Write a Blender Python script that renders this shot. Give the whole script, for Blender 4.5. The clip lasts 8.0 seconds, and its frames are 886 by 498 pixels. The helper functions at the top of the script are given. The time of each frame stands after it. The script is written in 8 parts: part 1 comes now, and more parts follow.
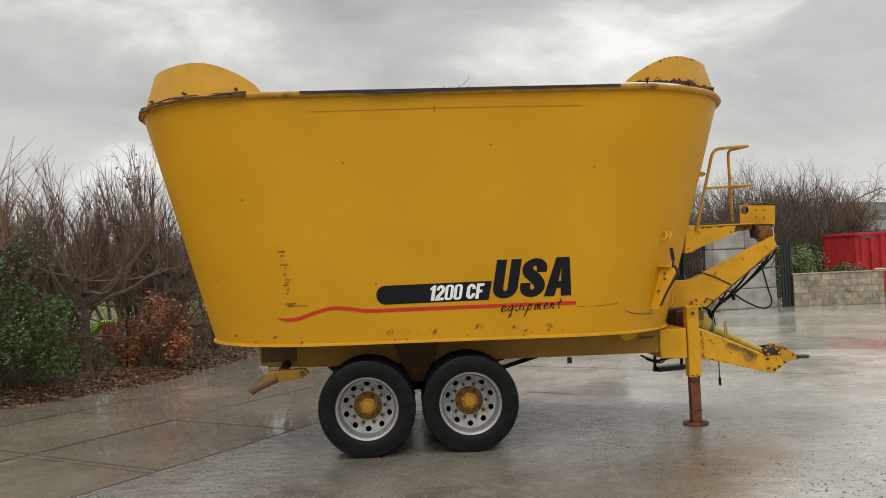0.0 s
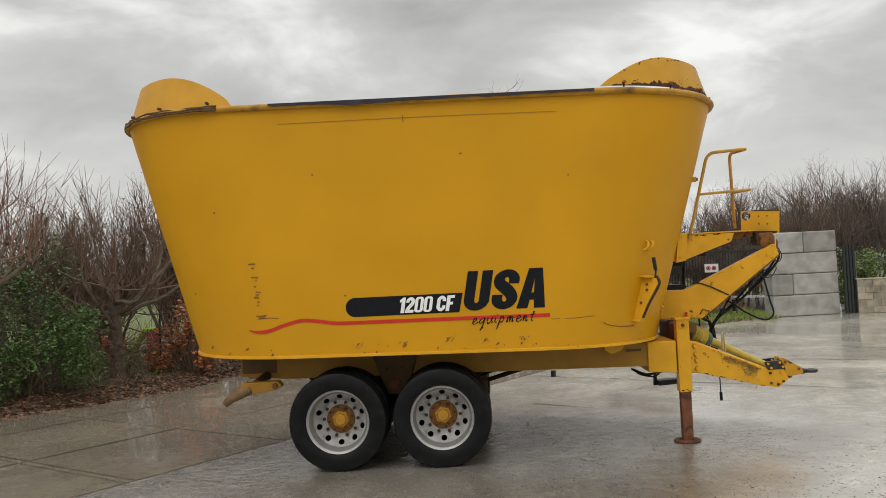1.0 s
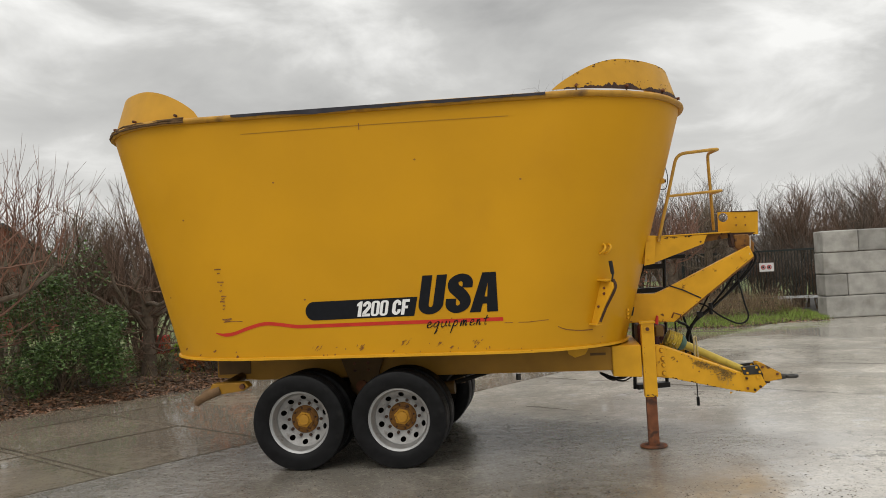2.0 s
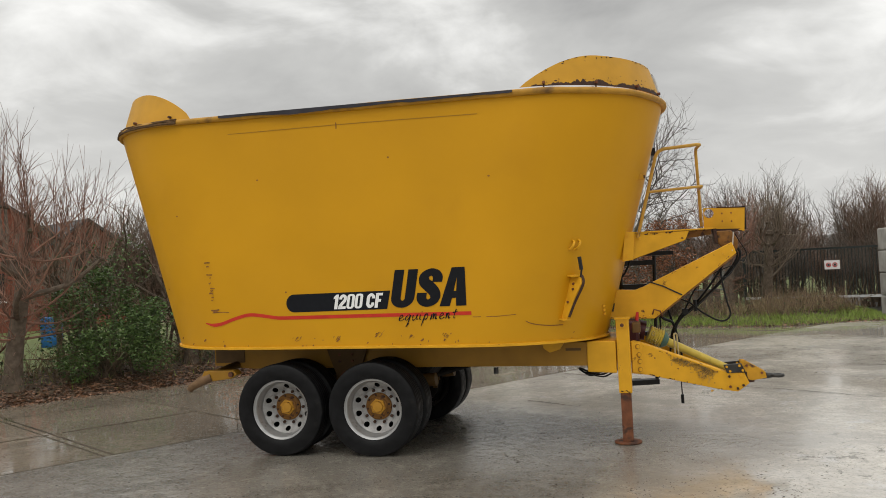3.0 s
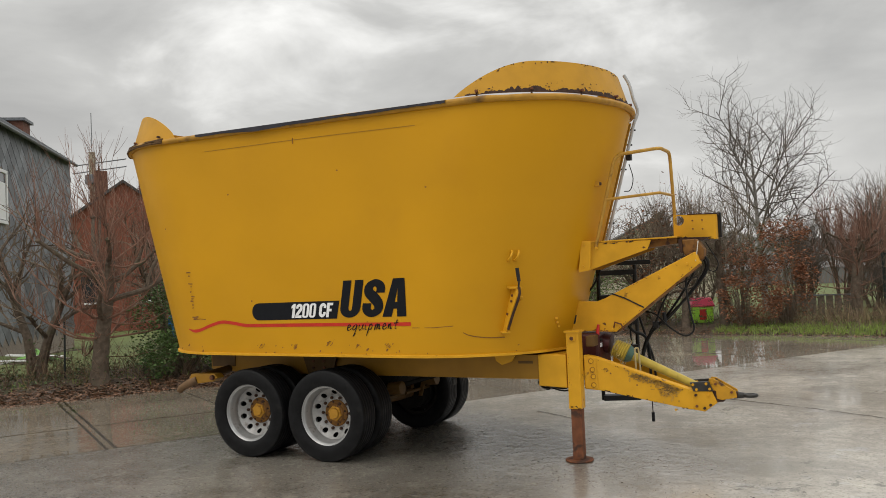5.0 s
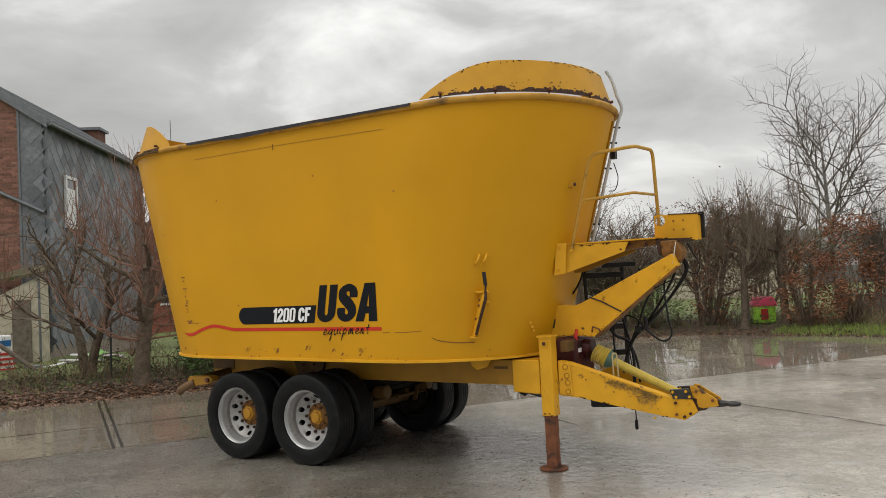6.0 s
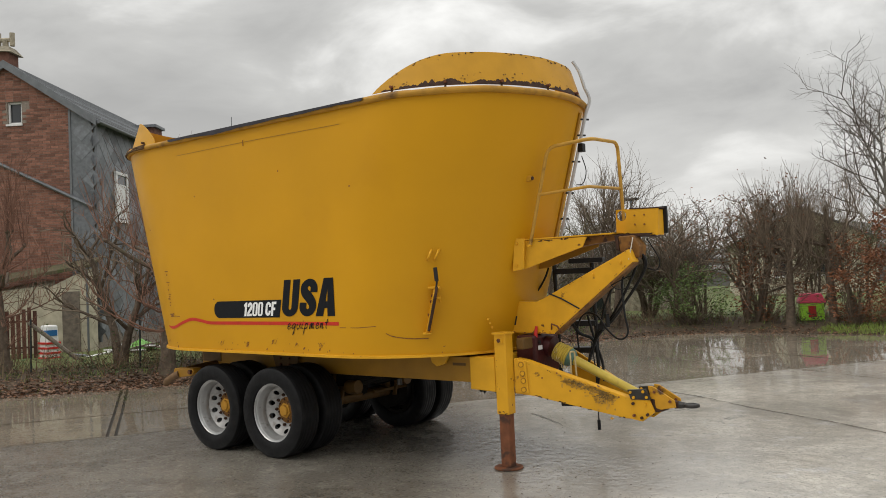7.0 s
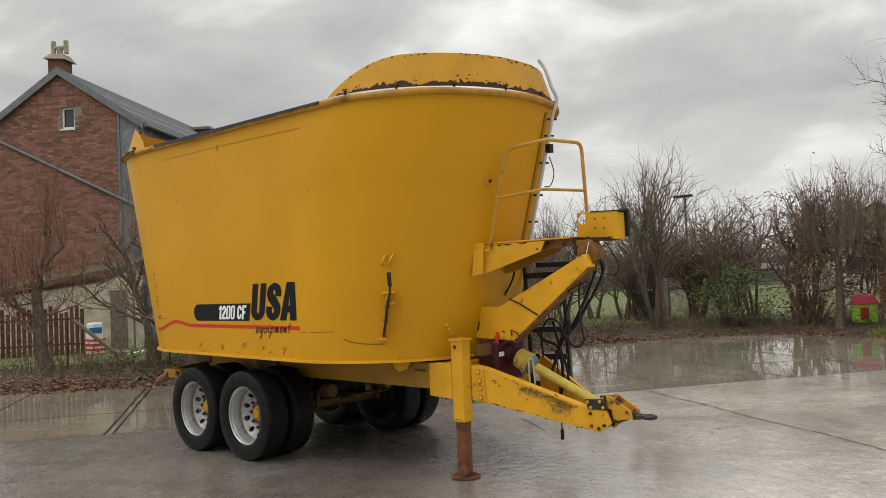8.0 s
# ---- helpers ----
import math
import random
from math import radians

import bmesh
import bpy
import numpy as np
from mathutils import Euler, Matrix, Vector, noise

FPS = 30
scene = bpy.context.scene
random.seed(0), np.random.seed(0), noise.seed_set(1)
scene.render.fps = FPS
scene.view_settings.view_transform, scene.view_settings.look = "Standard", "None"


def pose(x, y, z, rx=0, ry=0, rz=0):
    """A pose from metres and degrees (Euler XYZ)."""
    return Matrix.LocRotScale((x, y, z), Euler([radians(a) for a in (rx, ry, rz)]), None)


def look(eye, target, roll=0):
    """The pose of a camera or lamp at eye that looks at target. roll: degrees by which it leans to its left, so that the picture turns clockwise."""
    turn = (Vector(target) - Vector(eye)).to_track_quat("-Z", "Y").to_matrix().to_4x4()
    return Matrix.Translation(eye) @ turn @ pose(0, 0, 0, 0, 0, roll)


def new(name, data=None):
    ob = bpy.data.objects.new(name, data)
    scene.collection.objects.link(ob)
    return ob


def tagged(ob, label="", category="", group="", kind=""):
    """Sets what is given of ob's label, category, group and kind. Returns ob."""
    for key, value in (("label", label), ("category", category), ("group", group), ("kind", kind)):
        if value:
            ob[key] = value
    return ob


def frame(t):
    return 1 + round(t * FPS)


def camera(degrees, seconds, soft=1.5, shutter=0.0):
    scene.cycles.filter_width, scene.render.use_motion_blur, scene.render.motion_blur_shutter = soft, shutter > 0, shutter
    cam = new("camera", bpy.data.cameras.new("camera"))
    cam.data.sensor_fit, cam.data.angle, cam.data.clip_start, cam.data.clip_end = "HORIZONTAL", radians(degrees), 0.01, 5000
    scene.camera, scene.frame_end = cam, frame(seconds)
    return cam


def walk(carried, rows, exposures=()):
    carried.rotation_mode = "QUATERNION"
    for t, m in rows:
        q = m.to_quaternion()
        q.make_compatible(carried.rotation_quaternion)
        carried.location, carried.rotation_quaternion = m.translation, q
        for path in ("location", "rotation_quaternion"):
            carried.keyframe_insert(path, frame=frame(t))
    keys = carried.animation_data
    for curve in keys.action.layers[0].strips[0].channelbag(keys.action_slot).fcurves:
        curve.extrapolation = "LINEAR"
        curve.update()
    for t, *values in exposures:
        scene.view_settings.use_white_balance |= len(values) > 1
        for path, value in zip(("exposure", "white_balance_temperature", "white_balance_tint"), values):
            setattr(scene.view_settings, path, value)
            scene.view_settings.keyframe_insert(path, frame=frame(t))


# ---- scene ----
cam = camera(56.5, 8.0, soft=0.9)
PATH = [
    (0, (0.27, -8.902, 1.785), (0.366, -6.905, 1.818), -2.6),
    (0.5, (0.781, -8.85, 1.795), (0.786, -6.85, 1.836), -2.7),
    (1, (1.284, -8.769, 1.806), (1.189, -6.772, 1.858), -2.9),
    (1.5, (1.875, -8.765, 1.817), (1.685, -6.775, 1.874), -3.1),
    (3, (3.55, -8.738, 1.734), (3.055, -6.801, 1.793), -2.7),
    (3.5, (4.09, -8.622, 1.755), (3.496, -6.713, 1.813), -2.4),
    (4, (4.651, -8.503, 1.768), (3.941, -6.634, 1.83), -2.2),
    (4.5, (5.146, -8.279, 1.747), (4.347, -6.447, 1.816), -2.3),
    (6, (6.544, -7.377, 1.754), (5.467, -5.694, 1.835), -2.9),
    (6.5, (7.0, -7.057, 1.746), (5.841, -5.428, 1.824), -2.8),
    (7, (7.398, -6.685, 1.72), (6.172, -5.107, 1.794), -2.6),
    (7.5, (7.775, -6.311, 1.73), (6.48, -4.789, 1.805), -2.4),
    (8, (8.127, -5.907, 1.747), (6.763, -4.446, 1.821), -2.5),
]
walk(cam, [(t, look(eye, target, roll)) for t, eye, target, roll in PATH])
PI = math.pi
# ---------- light ----------
world = bpy.data.worlds.new("overcast")
scene.world = world
world.use_nodes = True
SUN_AZ, SUN_EL = 209.0, 50.0          # compass direction and height of the veiled sun


def build_sky():
    nt = world.node_tree
    nt.nodes.clear()
    N, L = nt.nodes.new, nt.links.new
    out, bg = N("ShaderNodeOutputWorld"), N("ShaderNodeBackground")
    sky = N("ShaderNodeTexSky")
    sky.sky_type, sky.sun_disc = "NISHITA", False
    sky.sun_elevation, sky.sun_rotation = radians(SUN_EL), radians(SUN_AZ)
    sky.air_density, sky.dust_density = 1.0, 6.0
    tc, sep = N("ShaderNodeTexCoord"), N("ShaderNodeSeparateXYZ")
    L(tc.outputs["Generated"], sep.inputs[0])

    def m(op, a, b=None, clamp=False):
        n = N("ShaderNodeMath")
        n.operation, n.use_clamp = op, clamp
        if op == "MULTIPLY_ADD":
            n.inputs[2].default_value = 1.09
        for i, s in enumerate((a, b)):
            if s is None:
                continue
            if isinstance(s, (int, float)):
                n.inputs[i].default_value = s
            else:
                L(s, n.inputs[i])
        return n.outputs[0]
    up = m("MAXIMUM", sep.outputs[2], 0.0)
    den = m("ADD", up, 0.24)
    comb = N("ShaderNodeCombineXYZ")
    L(m("DIVIDE", sep.outputs[0], den), comb.inputs[0])
    L(m("DIVIDE", sep.outputs[1], den), comb.inputs[1])

    def nz(scale, detail, rough, dist, off):
        mp = N("ShaderNodeMapping")
        mp.inputs["Location"].default_value = off
        L(comb.outputs[0], mp.inputs[0])
        n = N("ShaderNodeTexNoise")
        n.inputs["Scale"].default_value, n.inputs["Detail"].default_value = scale, detail
        n.inputs["Roughness"].default_value, n.inputs["Distortion"].default_value = rough, dist
        L(mp.outputs[0], n.inputs["Vector"])
        return n.outputs["Fac"]
    big, mid = nz(0.9, 4, 0.5, 0.3, (3.1, 0.4, 0)), nz(2.0, 6, 0.55, 0.4, (0.7, 5.2, 0))
    fac = m("ADD", m("MULTIPLY", big, 0.48), m("MULTIPLY", mid, 0.52))
    ramp = N("ShaderNodeValToRGB")
    e = ramp.color_ramp.elements
    e[0].position, e[0].color = 0.38, (0.36, 0.358, 0.350, 1)
    e[1].position, e[1].color = 0.63, (0.88, 0.875, 0.85, 1)
    mid_el = ramp.color_ramp.elements.new(0.52)
    mid_el.color = (0.535, 0.532, 0.515, 1)
    L(fac, ramp.inputs[0])
    # the cloud deck thins and lightens towards the horizon
    hz = N("ShaderNodeMapRange")
    hz.interpolation_type = "SMOOTHSTEP"
    L(up, hz.inputs["Value"])
    hz.inputs["From Min"].default_value, hz.inputs["From Max"].default_value = 0.0, 0.30
    hz.inputs["To Min"].default_value, hz.inputs["To Max"].default_value = 0.75, 0.0
    mixh = N("ShaderNodeMix")
    mixh.data_type = "RGBA"
    L(hz.outputs[0], mixh.inputs["Factor"])
    L(ramp.outputs[0], mixh.inputs["A"])
    mixh.inputs["B"].default_value = (0.67, 0.665, 0.645, 1)
    sk = N("ShaderNodeMix")
    sk.data_type, sk.blend_type = "RGBA", "ADD"
    sk.inputs["Factor"].default_value = 0.004
    L(mixh.outputs["Result"], sk.inputs["A"])
    L(sky.outputs[0], sk.inputs["B"])
    L(sk.outputs["Result"], bg.inputs["Color"])
    # an overcast sky grows brighter towards the zenith
    L(m("MULTIPLY_ADD", m("MAXIMUM", m("SUBTRACT", up, 0.30), 0.0), 3.4), bg.inputs["Strength"])
    L(bg.outputs[0], out.inputs[0])


build_sky()
sun = new("sun", bpy.data.lights.new("sun", "SUN"))
sun.data.energy, sun.data.angle, sun.data.color = 0.4, radians(30), (1.0, 0.955, 0.88)
sun.matrix_world = look((-10, -18, 24.5), (0, 0, 0))

# ---------- materials ----------


def material(name, base, rough=0.5, metal=0.0, grain=0.0, grain_scale=40.0, stain=None, stain_amt=0.0, stain_scale=2.0,
             stain_edge=0.08, bump=0.0, bump_scale=60.0, coat=0.0, island=0.0, per_object=0.0, spec=0.3, rough_var=0.0):
    """Two scales of variation over a base colour, with relief."""
    mat = bpy.data.materials.new(name)
    mat.use_nodes = True
    nt = mat.node_tree
    N, L = nt.nodes.new, nt.links.new
    b = nt.nodes["Principled BSDF"]
    b.inputs["Roughness"].default_value, b.inputs["Metallic"].default_value = rough, metal
    b.inputs["Coat Weight"].default_value, b.inputs["Specular IOR Level"].default_value = coat, spec
    tc = N("ShaderNodeTexCoord")

    def noise_node(scale, detail=4.0):
        n = N("ShaderNodeTexNoise")
        n.inputs["Scale"].default_value, n.inputs["Detail"].default_value = scale, detail
        L(tc.outputs["Object"], n.inputs["Vector"])
        return n.outputs["Fac"]
    col = N("ShaderNodeRGB")
    col.outputs[0].default_value = (*base, 1)
    cur = col.outputs[0]
    if grain:
        hsv, mr = N("ShaderNodeHueSaturation"), N("ShaderNodeMapRange")
        L(noise_node(grain_scale), mr.inputs["Value"])
        mr.inputs["From Min"].default_value, mr.inputs["From Max"].default_value = 0.3, 0.7
        mr.inputs["To Min"].default_value, mr.inputs["To Max"].default_value = 1 - grain, 1 + grain
        L(mr.outputs[0], hsv.inputs["Value"])
        L(cur, hsv.inputs["Color"])
        cur = hsv.outputs[0]
    if island or per_object:
        hsv, mr = N("ShaderNodeHueSaturation"), N("ShaderNodeMapRange")
        if per_object:
            L(N("ShaderNodeObjectInfo").outputs["Random"], mr.inputs["Value"])
        else:
            L(N("ShaderNodeNewGeometry").outputs["Random Per Island"], mr.inputs["Value"])
        amt = island or per_object
        mr.inputs["To Min"].default_value, mr.inputs["To Max"].default_value = 1 - amt, 1 + amt
        L(mr.outputs[0], hsv.inputs["Value"])
        L(cur, hsv.inputs["Color"])
        cur = hsv.outputs[0]
    if stain:
        mx, mr = N("ShaderNodeMix"), N("ShaderNodeMapRange")
        mx.data_type = "RGBA"
        L(noise_node(stain_scale, 8.0), mr.inputs["Value"])
        mr.inputs["From Min"].default_value = 0.62 - 0.3 * stain_amt
        mr.inputs["From Max"].default_value = 0.62 - 0.3 * stain_amt + stain_edge
        L(mr.outputs[0], mx.inputs["Factor"])
        L(cur, mx.inputs["A"])
        mx.inputs["B"].default_value = (*stain, 1)
        cur = mx.outputs["Result"]
    L(cur, b.inputs["Base Color"])
    if rough_var:
        mr = N("ShaderNodeMapRange")
        L(noise_node(stain_scale * 1.7, 5.0), mr.inputs["Value"])
        mr.inputs["From Min"].default_value, mr.inputs["From Max"].default_value = 0.3, 0.7
        mr.inputs["To Min"].default_value, mr.inputs["To Max"].default_value = max(0.03, rough - rough_var), min(1, rough + rough_var)
        L(mr.outputs[0], b.inputs["Roughness"])
    if bump:
        bp = N("ShaderNodeBump")
        bp.inputs["Strength"].default_value, bp.inputs["Distance"].default_value = bump, 0.01
        L(noise_node(bump_scale, 6.0), bp.inputs["Height"])
        L(bp.outputs[0], b.inputs["Normal"])
    return mat


def wet_concrete(name, tone, grit, pool_lo, pool_hi, film_rough, pool_rough, spall_at, dirty=False):
    """Worn concrete under a film of rain: standing water, damp areas, coarse aggregate and spalls."""
    mat = material(name, tone, 0.6, grain=0.22, grain_scale=9.0, per_object=0.22, spec=0.35)
    nt = mat.node_tree
    N, L = nt.nodes.new, nt.links.new
    b = nt.nodes["Principled BSDF"]
    geo = N("ShaderNodeNewGeometry")

    def nz(scale, detail, rough=0.55, dist=0.0):
        n = N("ShaderNodeTexNoise")
        n.inputs["Scale"].default_value, n.inputs["Detail"].default_value = scale, detail
        n.inputs["Roughness"].default_value, n.inputs["Distortion"].default_value = rough, dist
        L(geo.outputs["Position"], n.inputs["Vector"])
        return n.outputs["Fac"]

    def rng(src, a, c, lo, hi):
        mr = N("ShaderNodeMapRange")
        L(src, mr.inputs["Value"])
        for k, v in (("From Min", a), ("From Max", c), ("To Min", lo), ("To Max", hi)):
            mr.inputs[k].default_value = v
        return mr.outputs[0]

    def relief(strength, height, distance):
        bp = N("ShaderNodeBump")
        bp.inputs["Distance"].default_value = distance
        if isinstance(strength, float):
            bp.inputs["Strength"].default_value = strength
        else:
            L(strength, bp.inputs["Strength"])
        L(height, bp.inputs["Height"])
        return bp.outputs[0]

    def add(a, c, k=1.0):
        n = N("ShaderNodeMath")
        n.operation = "MULTIPLY_ADD"
        L(c, n.inputs[0])
        n.inputs[1].default_value = k
        L(a, n.inputs[2])
        return n.outputs[0]

    def mix(fac, a, colour):
        mx = N("ShaderNodeMix")
        mx.data_type = "RGBA"
        L(fac, mx.inputs["Factor"])
        L(a, mx.inputs["A"])
        mx.inputs["B"].default_value = (*colour, 1)
        return mx.outputs["Result"]
    def mul(a, c):
        n = N("ShaderNodeMath")
        n.operation = "MULTIPLY"
        L(a, n.inputs[0])
        L(c, n.inputs[1])
        return n.outputs[0]
    level = add(nz(0.40, 3, 0.5, 0.3), nz(2.6, 8, 0.68), 0.34)
    wet = rng(level, pool_lo, pool_hi, 0.0, 1.0)            # 0 damp and rough, 1 standing water
    height = add(add(nz(9, 2, 0.5, 0.2), nz(24, 1.5, 0.5), 0.45), nz(58, 2, 0.5), 0.34)
    cur = b.inputs["Base Color"].links[0].from_socket
    dark = tuple(c * 0.5 for c in tone)
    cur = mix(rng(nz(0.7, 8, 0.72, 0.4), 0.46, 0.58, 0.0, 0.75), cur, dark)
    cur = mix(rng(nz(2.3, 9, 0.72), 0.56, 0.64, 0.0, 0.5), cur, tuple(min(c * 1.4, 0.55) for c in tone))
    cur = mix(rng(nz(30, 4, 0.72), 0.54, 0.60, 0.0, 0.75), cur, tuple(c * 0.36 for c in tone))
    # spalls: broken-out hollows with crisp edges
    spall = rng(add(nz(4.2, 8, 0.74, 0.9), nz(0.55, 3), 0.45), spall_at, spall_at + 0.012, 0.0, 1.0)
    pits = rng(nz(15, 5, 0.68, 0.4), 0.605, 0.62, 0.0, 1.0)
    cur = mix(mul(spall, rng(nz(25, 4, 0.7), 0.35, 0.6, 0.95, 0.55)), cur, tuple(c * 0.22 for c in tone))
    cur = mix(mul(pits, rng(nz(3, 2), 0.4, 0.6, 0.05, 0.45)), cur, tuple(c * 0.25 for c in tone))
    strength = rng(wet, 0.0, 0.95, grit, 0.008)
    strength = add(strength, mul(spall, rng(wet, 0.2, 1.0, 0.30, 0.0)), 1.0)
    if dirty:
        # a trodden, gravelly patch of mud round the wagon, with a ragged edge
        def along(x, y):
            d = N("ShaderNodeVectorMath")
            d.operation = "DOT_PRODUCT"
            L(geo.outputs["Position"], d.inputs[0])
            d.inputs[1].default_value = (x, y, 0)
            return add(d.outputs["Value"], nz(1.1, 8, 0.7), 1.6)
        u, v = along(0.539, 0.842), along(0.842, -0.539)
        mud = mul(mul(rng(u, 3.6, 2.7, 0.0, 1.0), rng(v, 5.3, 4.3, 0.0, 1.0)), rng(v, -1.6, -0.7, 0.0, 1.0))
        cur = mix(mul(mud, rng(nz(3.0, 6, 0.7), 0.40, 0.50, 0.72, 0.93)), cur, (0.072, 0.064, 0.050))
        cur = mix(mul(mud, rng(nz(21, 5, 0.74), 0.57, 0.62, 0.0, 0.4)), cur, (0.24, 0.215, 0.17))
        cur = mix(mul(mud, rng(nz(17, 5, 0.72, 0.5), 0.56, 0.60, 0.0, 0.6)), cur, (0.055, 0.045, 0.034))
        film = rng(add(add(nz(7.0, 4, 0.66, 0.6), nz(0.7, 3), 0.6), nz(24, 2, 0.6), 0.30), 0.78, 0.85, 0.0, 1.0)      # 1 where rain lies between the stones
        wetmud = mul(mud, film)
        strength = mul(strength, rng(mud, 0.0, 1.0, 1.0, 0.8))
        dry = mul(mud, rng(film, 0.0, 1.0, 1.0, 0.0))
        strength = add(add(strength, dry, 0.34), wetmud, 0.26)
        stones = mul(mud, rng(add(nz(30, 2.5, 0.6, 0.3), nz(5, 3), 0.3), 0.75, 0.78, 0.0, 1.0))
    cur = mix(rng(wet, 0.0, 1.0, 0.0, 0.6), cur, tuple(c * 0.5 for c in tone))      # soaked concrete is darker
    L(cur, b.inputs["Base Color"])
    b.inputs["Coat IOR"].default_value = 3.2
    coat = rng(wet, 0.0, 1.0, 0.9, 1.0)
    film_r = rng(wet, 0.0, 0.9, film_rough, pool_rough)
    if dirty:
        # stones stand dry out of the water, and spalls hold dull dirt
        coat = mul(coat, rng(stones, 0.0, 1.0, 1.0, 0.3))
        film_r = mul(film_r, add(rng(wetmud, 0.0, 1.0, 1.0, 0.3), mul(wetmud, rng(u, 0.4, -0.6, 0.0, 1.0)), -0.18))
        coat = mul(coat, rng(dry, 0.0, 1.0, 1.0, 0.4))
        film_r = add(film_r, dry, 0.08)
        L(rng(mud, 0.0, 1.0, 2.7, 3.5), b.inputs["Coat IOR"])
    coat = mul(coat, rng(pits, 0.0, 1.0, 1.0, 0.6))
    L(coat, b.inputs["Coat Weight"])
    L(film_r, b.inputs["Coat Roughness"])
    L(relief(strength, height, 0.030), b.inputs["Coat Normal"])
    L(relief(0.6, height, 0.030), b.inputs["Normal"])
    return mat


RUST = (0.10, 0.038, 0.015)
M_YELLOW = material("yellow_paint", (0.56, 0.276, 0.008), 0.40, grain=0.06, grain_scale=0.9, stain=(0.47, 0.22, 0.010), stain_amt=0.2, stain_scale=1.4,
                    stain_edge=0.5, bump=0.04, bump_scale=7, rough_var=0.08, spec=0.17)
M_YWORN = material("worn_yellow_paint", (0.625, 0.318, 0.016), 0.45, grain=0.10, grain_scale=5, stain=RUST, stain_amt=-0.22, stain_scale=5.5,
                   stain_edge=0.03, bump=0.08, bump_scale=30, rough_var=0.12, spec=0.22)
# grimy yellow, its base darkened to carry the shade under the wagon
M_YSHADEDIRT = material("shaded_grimy_yellow_paint", (0.105, 0.056, 0.014), 0.6, grain=0.2, grain_scale=6, stain=(0.05, 0.03, 0.015), stain_amt=0.12, stain_scale=6,
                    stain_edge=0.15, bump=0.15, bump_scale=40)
# yellow with mud stains, darkened for the shade below the tub
M_YRAIL = material("shaded_muddy_yellow_paint", (0.31, 0.155, 0.012), 0.5, grain=0.12, grain_scale=4, stain=(0.14, 0.08, 0.02), stain_amt=0.05, stain_scale=2.5, stain_edge=0.25, bump=0.1, bump_scale=30)
M_GUARD = material("dull_yellow_paint", (0.50, 0.255, 0.018), 0.5, grain=0.10, grain_scale=4, stain=(0.12, 0.05, 0.015), stain_amt=-0.3, stain_scale=5.5, stain_edge=0.05, bump=0.08, bump_scale=30, spec=0.2)
M_RIMPIPE = material("chipped_yellow_rim", (0.40, 0.205, 0.022), 0.55, grain=0.2, grain_scale=7, stain=(0.10, 0.052, 0.022), stain_amt=0.10, stain_scale=5,
                     stain_edge=0.16, bump=0.25, bump_scale=25)
M_RUST = material("rusty_steel", (0.15, 0.055, 0.025), 0.75, grain=0.3, grain_scale=14, stain=(0.06, 0.03, 0.02), stain_amt=0.2, stain_scale=9, bump=0.3, bump_scale=60)
M_DARKRUST = material("flaked_dark_rust", (0.045, 0.022, 0.014), 0.8, grain=0.4, grain_scale=25, bump=0.4, bump_scale=70)
M_STEEL = material("dark_oily_steel", (0.05, 0.048, 0.045), 0.4, metal=0.6, grain=0.25, grain_scale=12, bump=0.1, bump_scale=50)
M_BLACK = material("black_paint", (0.012, 0.012, 0.013), 0.5, grain=0.25, grain_scale=15, bump=0.08, bump_scale=50)
M_RUBBER = material("hose_rubber", (0.009, 0.009, 0.009), 0.5, spec=0.2, grain=0.3, grain_scale=30)
M_TYRE = material("tyre_rubber", (0.006, 0.006, 0.0065), 0.52, spec=0.16, grain=0.45, grain_scale=9, stain=(0.026, 0.024, 0.021), stain_amt=0.06, stain_scale=6, stain_edge=0.25,
                  bump=0.25, bump_scale=26, rough_var=0.14)
M_WHEEL = material("silver_wheel_paint", (0.36, 0.36, 0.355), 0.36, metal=0.6, grain=0.12, grain_scale=12, stain=(0.12, 0.08, 0.055), stain_amt=-0.05, stain_scale=9,
                   stain_edge=0.12, bump=0.08, bump_scale=40)
M_DISC = material("grey_wheel_disc", (0.36, 0.355, 0.345), 0.5, metal=0.3, grain=0.2, grain_scale=14, stain=(0.10, 0.06, 0.04), stain_amt=0.02, stain_scale=11, stain_edge=0.15, bump=0.1, bump_scale=40)
M_SMUDGE = material("greasy_smudge", (0.21, 0.125, 0.035), 0.5, grain=0.4, grain_scale=30)
M_SMEAR = material("dull_smear", (0.44, 0.235, 0.03), 0.55, grain=0.3, grain_scale=25)
# near-black grime that also holds the shade between the wheels
M_SHADEGRIME = material("shaded_black_grime", (0.016, 0.014, 0.012), 0.85, grain=0.4, grain_scale=8, bump=0.3, bump_scale=30, spec=0.12)
M_HUB = material("rusty_yellow_hub", (0.45, 0.22, 0.02), 0.55, grain=0.15, grain_scale=12, stain=(0.13, 0.05, 0.015), stain_amt=0.22, stain_scale=14, stain_edge=0.12,
                 bump=0.2, bump_scale=50)
M_HUBRUST = material("rusty_hub", (0.17, 0.075, 0.014), 0.65, grain=0.3, grain_scale=14, stain=(0.05, 0.022, 0.012), stain_amt=0.25, stain_scale=16, stain_edge=0.12, bump=0.2, bump_scale=50)
M_NUT = material("rusted_nut", (0.06, 0.030, 0.018), 0.7, grain=0.35, grain_scale=30, bump=0.2)
M_DECAL_BLACK = material("black_vinyl", (0.008, 0.009, 0.012), 0.4, spec=0.15, grain=0.15, grain_scale=20)
M_DECAL_WHITE = material("white_vinyl", (0.78, 0.78, 0.77), 0.45, grain=0.05, grain_scale=20)
M_DECAL_RED = material("red_vinyl", (0.50, 0.028, 0.012), 0.45, grain=0.1, grain_scale=12)
